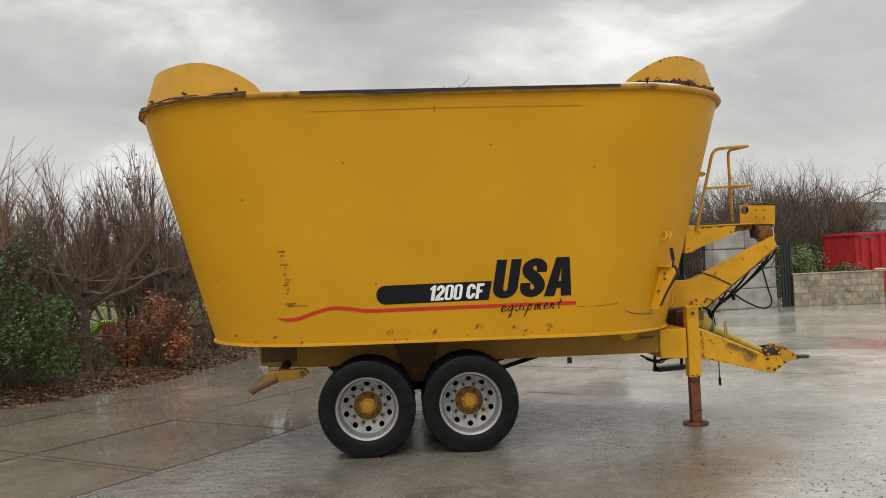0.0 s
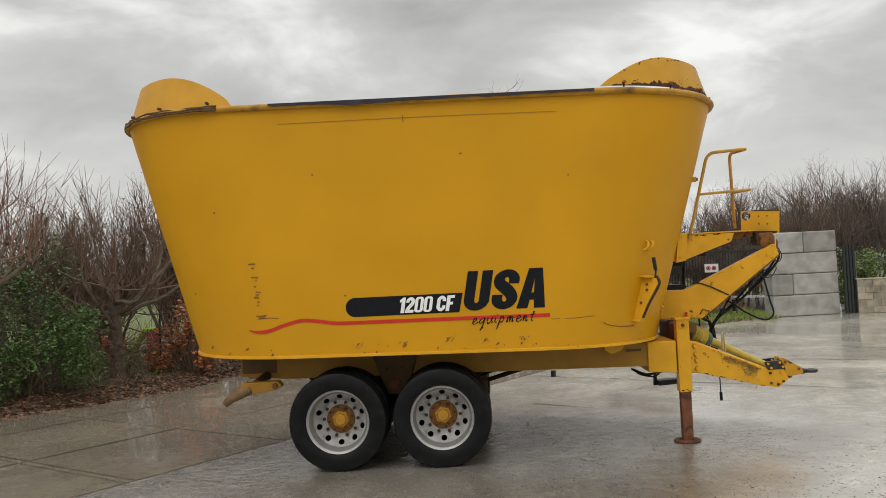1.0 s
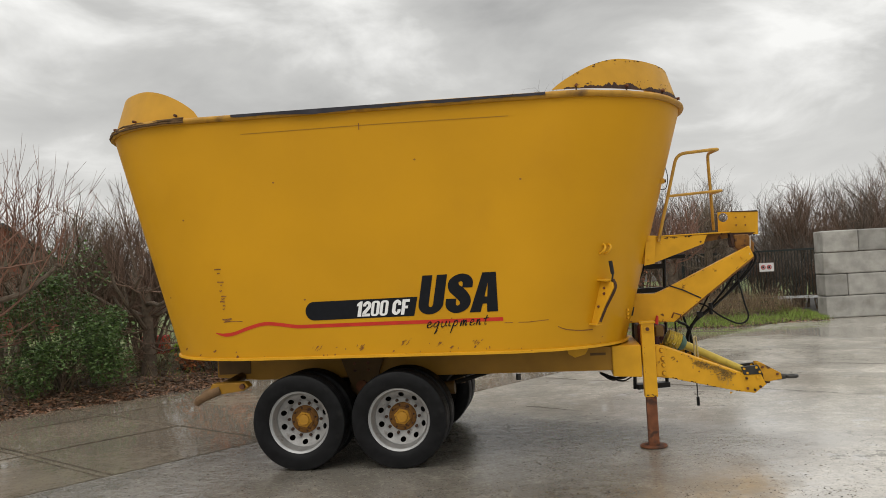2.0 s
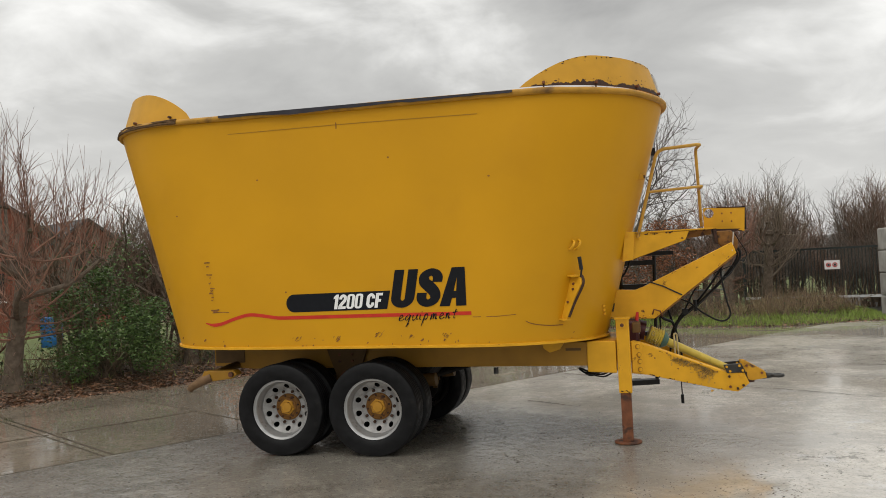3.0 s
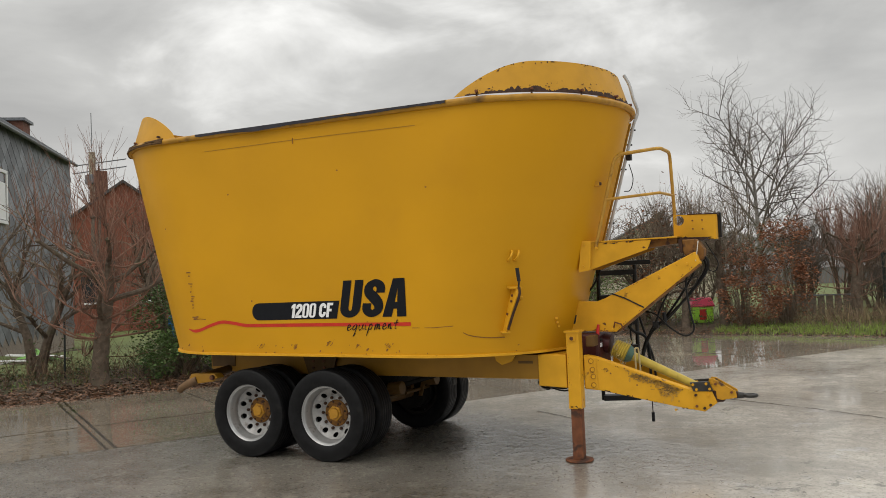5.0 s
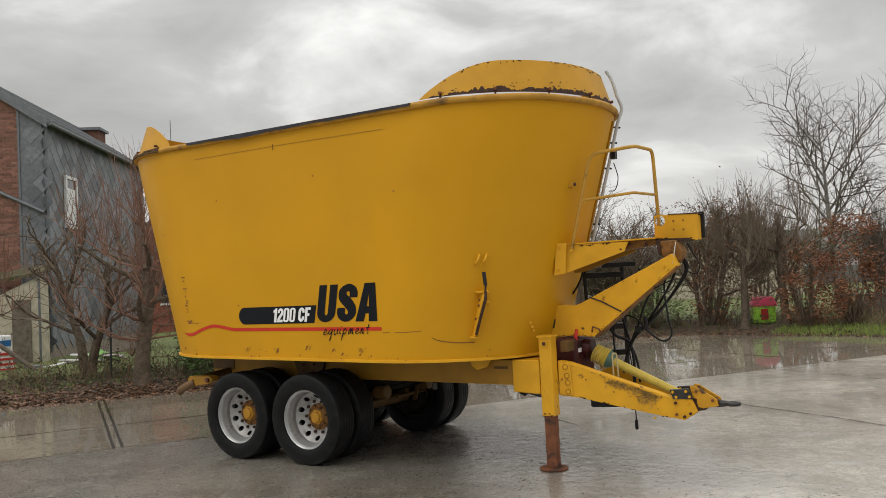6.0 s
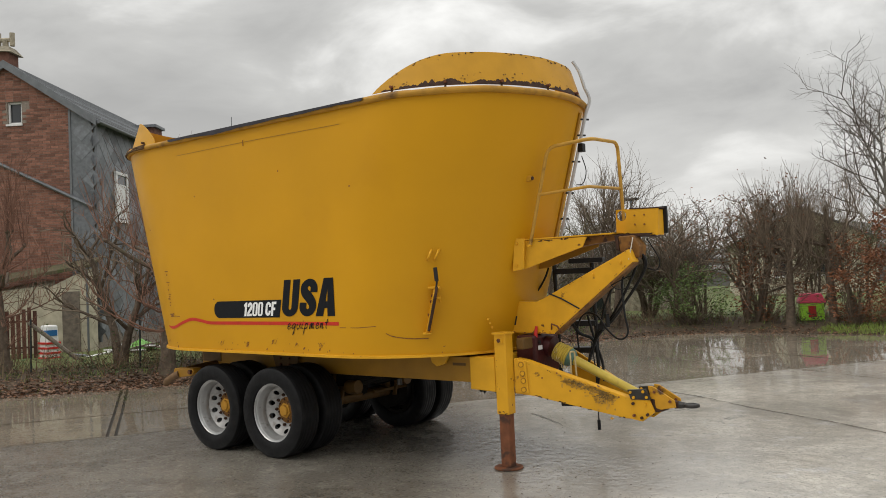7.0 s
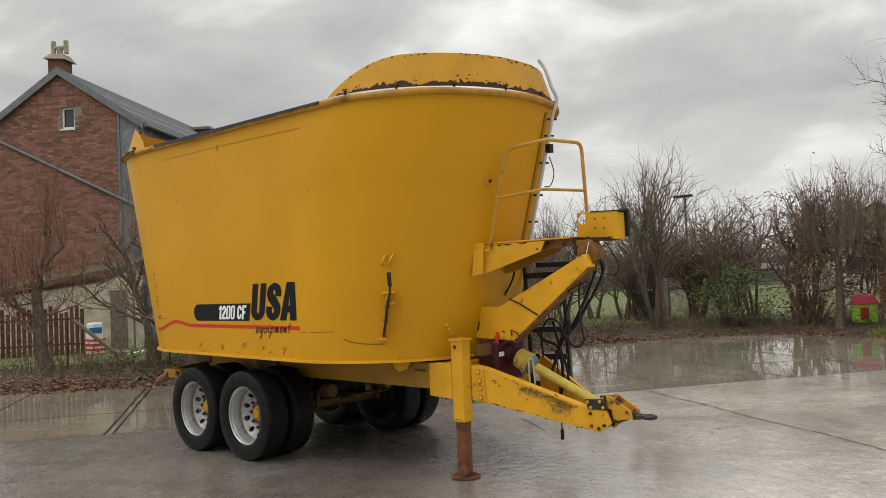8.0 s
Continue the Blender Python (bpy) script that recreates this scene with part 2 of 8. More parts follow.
M_CORD = material("pale_cord", (0.55, 0.53, 0.47), 0.7, grain=0.2)
M_CORDPIN = material("dull_yellow_plating", (0.42, 0.33, 0.16), 0.45, metal=0.3, grain=0.2, grain_scale=20)
M_SCRATCH = material("bare_scratch", (0.22, 0.092, 0.022), 0.7, grain=0.4, grain_scale=60)
M_TARP = material("black_rubber_strip", (0.030, 0.028, 0.036), 0.42, grain=0.3, grain_scale=6, bump=0.3, bump_scale=12)
M_ROPE = material("brown_frayed_rope", (0.10, 0.055, 0.022), 0.85, grain=0.4, grain_scale=30, bump=0.5, bump_scale=60)
M_GREYPIPE = material("grey_plastic_conduit", (0.50, 0.51, 0.52), 0.45, grain=0.1, grain_scale=9)
M_PTO = material("yellow_plastic_guard", (0.50, 0.37, 0.06), 0.4, grain=0.12, grain_scale=15, stain=(0.09, 0.07, 0.03), stain_amt=0.0, stain_scale=7, stain_edge=0.2)
M_PTOCONE = material("faded_green_guard", (0.08, 0.15, 0.115), 0.5, grain=0.2, grain_scale=15)
M_GEARBOX = material("dark_red_gearbox", (0.055, 0.012, 0.012), 0.45, grain=0.3, grain_scale=12, bump=0.15, bump_scale=40)
M_RED = material("red_plastic", (0.5, 0.03, 0.025), 0.4, grain=0.1)

M_CONCRETE = wet_concrete("wet_slab_concrete", (0.30, 0.248, 0.180), 0.05, 0.50, 0.62, 0.05, 0.03, 0.86)
M_OLDCONCRETE = wet_concrete("wet_pale_concrete", (0.56, 0.515, 0.435), 0.09, 0.56, 0.80, 0.17, 0.045, 0.86, dirty=True)
M_GRIT = material("wet_grit", (0.12, 0.105, 0.083), 0.25, island=0.85, spec=0.5)
M_CRACK = material("wet_crack_dirt", (0.17, 0.152, 0.122), 0.25, grain=0.4, grain_scale=20, bump=0.3, spec=0.6)
M_JOINT = material("wet_joint_dirt", (0.035, 0.03, 0.024), 0.5, grain=0.4, grain_scale=20, bump=0.3)
M_SOIL = material("leafy_soil", (0.078, 0.056, 0.036), 0.85, grain=0.45, grain_scale=7, stain=(0.045, 0.055, 0.02), stain_amt=0.1, stain_scale=0.9, stain_edge=0.15, bump=0.7, bump_scale=30)
M_GRASS = material("winter_grass", (0.105, 0.13, 0.04), 0.8, grain=0.3, grain_scale=4, stain=(0.10, 0.085, 0.04), stain_amt=0.1, stain_scale=0.5, stain_edge=0.2, bump=0.6, bump_scale=20)
M_BLADE = material("grass_blades", (0.20, 0.27, 0.055), 0.6, island=0.4)
M_STRAW = material("dry_grass_blades", (0.24, 0.185, 0.10), 0.7, island=0.35)
M_LEAFLITTER = material("fallen_leaves", (0.15, 0.078, 0.042), 0.45, island=0.8, spec=0.5)
M_RAIL = material("dulled_yellow_tube", (0.45, 0.25, 0.04), 0.5, grain=0.15, grain_scale=9, stain=(0.12, 0.06, 0.02), stain_amt=-0.02, stain_scale=8, stain_edge=0.1, bump=0.1)
M_MOSSTWIG = material("mossy_green_twigs", (0.125, 0.115, 0.06), 0.8, island=0.4)
M_BARK = material("grey_brown_bark", (0.115, 0.088, 0.064), 0.85, grain=0.35, grain_scale=12, stain=(0.075, 0.085, 0.04), stain_amt=0.05, stain_scale=3, stain_edge=0.2, bump=0.6, bump_scale=30)
M_TWIG = material("bare_twigs", (0.165, 0.128, 0.092), 0.8, island=0.35)
M_REDTWIG = material("reddish_twigs", (0.205, 0.112, 0.078), 0.75, island=0.4)
M_DARKTWIG = material("dark_grey_twigs", (0.105, 0.085, 0.068), 0.8, island=0.3)
M_GREYBARK = material("pale_grey_bark", (0.24, 0.225, 0.20), 0.8, grain=0.3, grain_scale=9, bump=0.4, bump_scale=30)
M_BROWNLEAF = material("withered_brown_leaves", (0.32, 0.115, 0.045), 0.6, island=0.5)
M_DARKLEAF = material("withered_dark_leaves", (0.20, 0.085, 0.042), 0.65, island=0.5)
M_GREENLEAF = material("evergreen_leaves", (0.075, 0.125, 0.035), 0.4, island=0.55)
M_OLIVELEAF = material("olive_leaves", (0.125, 0.18, 0.055), 0.5, island=0.5)
M_IVY = material("ivy_leaves", (0.075, 0.105, 0.04), 0.45, island=0.55)
M_BLOCK = material("precast_concrete", (0.30, 0.29, 0.265), 0.8, grain=0.22, grain_scale=3, stain=(0.135, 0.125, 0.10), stain_amt=0.22, stain_scale=1.9, stain_edge=0.3, bump=0.5, bump_scale=14, per_object=0.2)
M_CMU = material("mossy_concrete_block", (0.30, 0.265, 0.20), 0.85, grain=0.3, grain_scale=6, stain=(0.095, 0.085, 0.05), stain_amt=0.25, stain_scale=1.8, stain_edge=0.25, bump=0.4, bump_scale=40, per_object=0.2)
M_CONTAINER = material("red_container_paint", (0.40, 0.022, 0.024), 0.5, grain=0.15, grain_scale=3, stain=(0.28, 0.09, 0.06), stain_amt=-0.08, stain_scale=2.5, stain_edge=0.1)
M_FENCE = material("dark_green_fence", (0.022, 0.028, 0.026), 0.5, grain=0.2)
M_SIGN = material("sign_white", (0.75, 0.74, 0.73), 0.45, grain=0.05)
M_BRICK = material("red_brick", (0.235, 0.115, 0.082), 0.85, grain=0.2, grain_scale=18, bump=0.3, bump_scale=60, island=0.35)
M_BRICK1 = material("single_brick", (0.235, 0.115, 0.082), 0.85, grain=0.2, grain_scale=18, bump=0.3, bump_scale=60, per_object=0.4)
M_MORTAR = material("grey_mortar", (0.25, 0.21, 0.175), 0.9, grain=0.2, grain_scale=20, bump=0.2)
M_SLATE = material("slate", (0.15, 0.16, 0.172), 0.45, grain=0.2, grain_scale=9, bump=0.15, bump_scale=25, island=0.4)
M_SLATE1 = material("single_slate", (0.15, 0.16, 0.172), 0.45, grain=0.2, grain_scale=9, bump=0.15, bump_scale=25, per_object=0.45)
M_ZINC = material("weathered_zinc", (0.17, 0.18, 0.19), 0.45, metal=0.4, grain=0.15, grain_scale=6)
M_PVC = material("white_window_frame", (0.72, 0.72, 0.71), 0.4, grain=0.04)
M_GLASS = material("window_pane", (0.03, 0.034, 0.038), 0.06, spec=0.8)
M_RENDERWALL = material("cream_render", (0.46, 0.42, 0.32), 0.9, grain=0.2, grain_scale=4, stain=(0.13, 0.125, 0.08), stain_amt=0.12, stain_scale=1.6, stain_edge=0.3, bump=0.3)
M_MOSSROOF = material("mossy_roof", (0.10, 0.085, 0.05), 0.9, grain=0.4, grain_scale=8, stain=(0.06, 0.075, 0.025), stain_amt=0.2, stain_scale=2, bump=0.6)
M_WOOD = material("brown_stained_wood", (0.10, 0.042, 0.028), 0.7, grain=0.3, grain_scale=7, bump=0.25, per_object=0.3)
M_GREYWOOD = material("weathered_wood", (0.15, 0.125, 0.10), 0.8, grain=0.3, grain_scale=9, bump=0.3)
M_LOG = material("rust_brown_casting", (0.17, 0.10, 0.05), 0.8, grain=0.35, grain_scale=9, bump=0.5)
M_TERRACOTTA = material("terracotta", (0.15, 0.07, 0.05), 0.8, grain=0.25, grain_scale=10)
M_BLUE = material("blue_plastic", (0.03, 0.14, 0.34), 0.4, grain=0.1)
M_PINK = material("pink_plastic", (0.90, 0.11, 0.20), 0.4, grain=0.05)
M_LIME = material("lime_plastic", (0.42, 0.80, 0.07), 0.4, grain=0.05)
M_TARPGREEN = material("faded_green_tarpaulin", (0.14, 0.33, 0.07), 0.5, grain=0.15)
M_GREENROOF = material("green_sheet_roof", (0.035, 0.12, 0.075), 0.5, grain=0.15)
M_FARWOOD = material("distant_woods", (0.16, 0.155, 0.15), 0.95, grain=0.3, grain_scale=0.4)
M_FARROOF = material("distant_roof", (0.075, 0.07, 0.07), 0.7, grain=0.2, grain_scale=2)
M_BRAMBLE = material("bramble_stems", (0.15, 0.10, 0.065), 0.8, island=0.45)
M_RUSTYELLOW = material("rust_eaten_yellow", (0.50, 0.25, 0.015), 0.6, grain=0.15, grain_scale=8, stain=(0.085, 0.042, 0.022), stain_amt=0.30, stain_scale=6, stain_edge=0.06, bump=0.3, bump_scale=35)
M_BROWNTWIG = material("brown_twigs", (0.150, 0.098, 0.070), 0.8, island=0.35)

# ---------- mesh tools ----------


class Geo:
    """Vertices and faces that become one mesh."""

    def __init__(self):
        self.v, self.f = [], []

    def add(self, verts, faces):
        n = len(self.v)
        self.v += [tuple(p) for p in verts]
        self.f += [tuple(i + n for i in q) for q in faces]
        return self

    def hexa(self, p):
        """Eight corners: a ring of four and the ring opposite."""
        return self.add(p, [(3, 2, 1, 0), (4, 5, 6, 7), (0, 1, 5, 4), (1, 2, 6, 5), (2, 3, 7, 6), (3, 0, 4, 7)])

    def box(self, x0, x1, y0, y1, z0, z1, m=None):
        p = [Vector(c) for c in ((x0, y0, z0), (x1, y0, z0), (x1, y1, z0), (x0, y1, z0), (x0, y0, z1), (x1, y0, z1), (x1, y1, z1), (x0, y1, z1))]
        return self.hexa([m @ q for q in p] if m else p)

    def prism(self, poly, y0, y1, m=None):
        """A plate: an outline in x and z, from y0 to y1."""
        n = len(poly)
        p = [Vector((x, y0, z)) for x, z in poly] + [Vector((x, y1, z)) for x, z in poly]
        return self.add([m @ q for q in p] if m else p, [tuple(range(n)), tuple(range(2 * n - 1, n - 1, -1))] + [(i, i + n, (i + 1) % n + n, (i + 1) % n) for i in range(n)])

    def tube(self, pts, radii, sides=8, caps=True, closed=False):
        pts = [Vector(p) for p in pts]
        n = len(pts)
        if not hasattr(radii, "__len__"):
            radii = [radii] * n
        side, verts = None, []
        for i, p in enumerate(pts):
            a, b = (pts[(i - 1) % n], pts[(i + 1) % n]) if closed else (pts[max(i - 1, 0)], pts[min(i + 1, n - 1)])
            t = (b - a).normalized()
            if side is None:
                side = t.orthogonal().normalized()
            side = (side - t * side.dot(t)).normalized()
            up = t.cross(side)
            for k in range(sides):
                c = 2 * PI * k / sides
                verts.append(p + (side * math.cos(c) + up * math.sin(c)) * radii[i])
        faces = [(i * sides + k, i * sides + (k + 1) % sides, (i + 1) % n * sides + (k + 1) % sides, (i + 1) % n * sides + k)
                 for i in range(n if closed else n - 1) for k in range(sides)]
        if caps and not closed and sides > 3:
            faces += [tuple(range(sides - 1, -1, -1)), tuple(range((n - 1) * sides, n * sides))]
        return self.add(verts, faces)

    def lathe(self, prof, seg, m=None, close=False):
        """Turns a profile of (radius, along y) round the y axis."""
        verts, n = [], len(prof)
        for k in range(seg):
            c = 2 * PI * k / seg
            verts += [Vector((r * math.cos(c), y, r * math.sin(c))) for r, y in prof]
        q = n if close else n - 1
        faces = [(k * n + i, k * n + (i + 1) % n, (k + 1) % seg * n + (i + 1) % n, (k + 1) % seg * n + i) for k in range(seg) for i in range(q)]
        return self.add([m @ p for p in verts] if m else verts, faces)

    def mesh(self, name, mat, smooth=False):
        me = bpy.data.meshes.new(name)
        me.from_pydata(self.v, [], self.f)
        me.materials.append(mat)
        if smooth:
            me.polygons.foreach_set("use_smooth", [True] * len(me.polygons))
        me.update()
        return me


def fix_normals(me):
    bm = bmesh.new()
    bm.from_mesh(me)
    bmesh.ops.recalc_face_normals(bm, faces=bm.faces)
    bm.to_mesh(me)
    bm.free()


def part(name, geo, mat, parent=None, label="", smooth=False, bevel=0.0, fix=True):
    me = geo.mesh(name, mat, smooth)
    if fix:
        fix_normals(me)
    ob = new(name, me)
    if parent:
        ob.parent = parent
    if label:
        tagged(ob, label)
    if bevel:
        bv = ob.modifiers.new("edge", "BEVEL")
        bv.width, bv.segments, bv.limit_method, bv.angle_limit = bevel, 2, "ANGLE", radians(40)
    if smooth:
        try:
            me.set_sharp_from_angle(angle=radians(38))
        except AttributeError:
            pass
    return ob


def thing(name, label, category, group="", kind="", at=(0, 0, 0)):
    ob = new(name)
    ob.location = at
    ob.empty_display_size = 0.1
    return tagged(ob, label, category, group, kind)


def bent(points, radius, n=6):
    """A path through corner points with its corners rounded."""
    P = [Vector(p) for p in points]
    out = [P[0]]
    for a, b, c in zip(P, P[1:], P[2:]):
        d0, d1 = (a - b), (c - b)
        r = min(radius, d0.length * 0.49, d1.length * 0.49)
        s, e = b + d0.normalized() * r, b + d1.normalized() * r
        out += [s.lerp(b, k / n).lerp(b.lerp(e, k / n), k / n) for k in range(n + 1)]
    return out + [P[-1]]


def spline(points, n=6):
    """A smooth path through all points."""
    P = [Vector(p) for p in points]
    P = [P[0] * 2 - P[1]] + P + [P[-1] * 2 - P[-2]]
    out = []
    for a, b, c, d in zip(P, P[1:], P[2:], P[3:]):
        for k in range(n):
            t = k / n
            out.append(0.5 * ((2 * b) + (c - a) * t + (2 * a - 5 * b + 4 * c - d) * t * t + (3 * b - a - 3 * c + d) * t ** 3))
    return out + [P[-2]]


# ---------- the feed mixer wagon ----------
CY = 0.04                      # its middle line
Z0, Z1 = 1.053, 3.385          # the tub's foot and rim at its middle
DIP = 0.0125                   # it stands slightly nose down


def dip(x):
    return -DIP * (x - 0.6)


def tub_plan(f):
    """Rear centre, front centre and radius of the tub's plan at the height fraction f."""
    return -0.50 - 0.61 * f, 1.80 + 0.63 * f, 1.238 + 0.042 * f


def tub_ring(f, off=0.0, z=None, n=40):
    """The tub's outline at one height, anticlockwise from the near front corner."""
    xr, xf, r = tub_plan(f)
    r += off
    z = Z0 + (Z1 - Z0) * f if z is None else z
    pts = []
    for k in range(n + 1):
        a = -PI / 2 + PI * k / n
        pts.append((xf + r * math.cos(a), CY + r * math.sin(a)))
    pts += [(xf + (xr - xf) * k / 8, CY + r) for k in range(1, 8)]
    for k in range(n + 1):
        a = PI / 2 + PI * k / n
        pts.append((xr + r * math.cos(a), CY + r * math.sin(a)))
    pts += [(xr + (xf - xr) * k / 8, CY - r) for k in range(1, 8)]
    return [(x, y, z + dip(x)) for x, y in pts]


def tub_y(x, z):
    """The near side of the tub at x and z."""
    xr, xf, r = tub_plan((z - dip(x) - Z0) / (Z1 - Z0))
    d = x - xf if x > xf else (xr - x if x < xr else 0.0)
    return CY - math.sqrt(max(r * r - d * d, 0.0))


def front_point(a, z, off=0.0):
    """A point of the tub's front end, a degrees round from straight ahead to the far side."""
    _, xf, r = tub_plan((z - Z0) / (Z1 - Z0))
    r += off
    x = xf + r * math.cos(radians(a))
    return Vector((x, CY + r * math.sin(radians(a)), z + dip(x)))


def rings(geo, loops):
    n = len(loops[0])
    geo.add([p for l in loops for p in l], [(i * n + k, i * n + (k + 1) % n, (i + 1) * n + (k + 1) % n, (i + 1) * n + k) for i in range(len(loops) - 1) for k in range(n)])
    return geo


wagon = thing("feed_mixer_wagon", "large worn yellow twin-axle feed mixer wagon on wet concrete", "farm trailer", at=(0.5, CY, 0))
wagon.matrix_world = Matrix.Identity(4)


def build_tub():
    g = Geo()
    loops = [tub_ring(f / 10) for f in range(11)] + [tub_ring(f / 4, -0.008) for f in (4, 3, 2, 1, 0)]
    rings(g, loops)
    n = len(loops[0])
    fl = tub_ring(0, -0.008, Z0 + 0.02)
    g.add(fl, [tuple(range(n))])
    tub = part("tub", g, M_YELLOW, wagon, "smooth yellow sheet steel tub with slanting rounded ends", smooth=True)
    # foot flange
    g = rings(Geo(), [tub_ring(0, 0.0, Z0 - 0.004), tub_ring(0, 0.026, Z0 - 0.004), tub_ring(0, 0.026, Z0 + 0.016), tub_ring(0, 0.001, Z0 + 0.022)])
    part("foot_flange", g, M_YWORN, tub)
    # floor seen from below, its yellow darkened to stand for shade
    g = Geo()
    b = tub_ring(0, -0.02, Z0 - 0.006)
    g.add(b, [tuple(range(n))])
    part("floor_plate", g, M_YSHADEDIRT, tub, fix=False)
    # rolled rim, slightly dented
    pts = [Vector(p) + Vector((0, 0, 0.006 * noise.noise(Vector(p) * 3.0))) for p in tub_ring(1, 0.012, n=56)]
    part("rolled_rim", Geo().tube(pts, [0.031 + 0.004 * noise.noise(p * 5) for p in pts], 10, closed=True), M_RIMPIPE, tub, "rolled rim with flaked paint and rust", smooth=True)
    return tub


tub = build_tub()


def spill_guard(front):
    """A raised sheet round one end of the rim that leans inwards and runs out in curves."""
    xr, xf, r = tub_plan(1.0)
    g, n = Geo(), 72
    H, base, rise, ext = (0.309, 0.049, 0.20, 0.0) if front else (0.365, 0.02, 0.20, 0.14)
    lo, hi = [], []
    total = PI * r + 2 * ext
    for k in range(n + 1):
        u = k / n
        s = min(u, 1 - u) / rise
        h = H * (math.sin(min(s, 1) * PI / 2) ** (0.85 if front else 0.7) if s < 1 else 1.0)
        h += 0.004 * noise.noise(Vector((u * 9, front * 4.0, 0)))
        cx, sgn = (xf, 1) if front else (xr, -1)
        along = u * total - ext                      # the sheet runs a little way along the straight sides
        a = min(max(along / r, 0.0), PI) - PI / 2
        run = along if along < 0 else (PI * r - along if along > PI * r else 0.0)
        for lst, rr, z in ((lo, r - 0.012, Z1 + base), (hi, r - 0.012 - 0.30 * h, Z1 + base + h)):
            x = cx + sgn * (rr * math.cos(a) + run)
            lst.append((x, CY + rr * math.sin(a), z + dip(x)))
    steps = 6
    layers = [[Vector(p).lerp(Vector(q), s / steps) for p, q in zip(lo, hi)] for s in range(steps + 1)]
    outer = [p for l in layers for p in l]
    w = n + 1
    faces = [(s * w + k, s * w + k + 1, (s + 1) * w + k + 1, (s + 1) * w + k) for s in range(steps) for k in range(n)]
    cen = Vector((xf if front else xr, CY, 0))
    inner = [p + (cen - Vector((p.x, p.y, 0))).normalized() * 0.006 for p in outer]
    g.add(outer, faces)
    g.add(inner, [q[::-1] for q in faces])
    m = len(outer)
    g.f += [(steps * w + k, steps * w + k + 1, m + steps * w + k + 1, m + steps * w + k) for k in range(n)]
    g.f += [(k + 1, k, m + k, m + k + 1) for k in range(n)]
    ob = part("spill_guard", g, M_GUARD, wagon, "bolted yellow sheet steel spill guard with chipped edges" if front else "plain yellow sheet steel spill guard", smooth=True, fix=False)
    # bolts along its foot
    for k in range(4, n, 9):
        p, q = Vector(lo[k]), Vector(hi[k])
        out = Vector((p.x, p.y, 0)) - Vector((cen.x, cen.y, 0))
        out.normalize()
        c = p + Vector((0, 0, 0.03 if front else 0.045)) + out * 0.004
        part("bolt", Geo().tube([c - out * 0.012, c + out * 0.022], 0.014, 6), M_RUST, ob)
        if front:
            part("bracket", Geo().tube([p - Vector((0, 0, 0.05)), p + Vector((0, 0, 0.04))], 0.010, 4), M_DARKRUST, ob)
    if front:   # flaked rust: a ragged band along the foot, chips along the upper edge and over the sheet
        rng = random.Random(8)

        def at(i, f):
            i0 = min(max(int(i), 0), n - 1)
            f = min(max(f, 0.0), 1.0)
            p = Vector(lo[i0]).lerp(Vector(hi[i0]), f) * (1 - (i - i0)) + Vector(lo[i0 + 1]).lerp(Vector(hi[i0 + 1]), f) * (i - i0)
            o = (Vector((p.x, p.y, 0)) - Vector((cen.x, cen.y, 0))).normalized()
            return p + o * 0.0035
        gg, m = Geo(), 460
        rows = []
        for j in range(m + 1):
            i = 2 + (n - 4) * j / m
            wide = 0.125 + 0.18 * noise.noise(Vector((i * 0.33, 3, 0))) + 0.10 * noise.noise(Vector((i * 1.7, 5, 0))) + 0.05 * noise.noise(Vector((i * 6.0, 7, 0)))
            rows.append((at(i, 0.0), at(i, max(0.0, wide))))
        gg.add([p for r_ in rows for p in r_], [(2 * j, 2 * j + 2, 2 * j + 3, 2 * j + 1) for j in range(m)])

        def chip(i, f, w, h):
            gg.add([at(i + w * math.cos(q) * rng.uniform(0.4, 1.2), f + h * math.sin(q) * rng.uniform(0.4, 1.2)) for q in [2 * PI * k / 8 for k in range(8)]], [tuple(range(8))])
        for _ in range(70):
            chip(rng.uniform(3, n - 4), 0.995 - abs(rng.gauss(0, 0.06)), rng.uniform(0.08, 0.45), rng.uniform(0.008, 0.035))
        for _ in range(60):
            chip(rng.uniform(4, n - 5), 0.10 + abs(rng.gauss(0, 0.14)), rng.uniform(0.04, 0.28), rng.uniform(0.008, 0.03))
        tagged(part("rust_patch", gg, M_DARKRUST, ob, "dark flaked rust", fix=False), kind="stuff")
    return ob


spill_guard(True)
spill_guard(False)


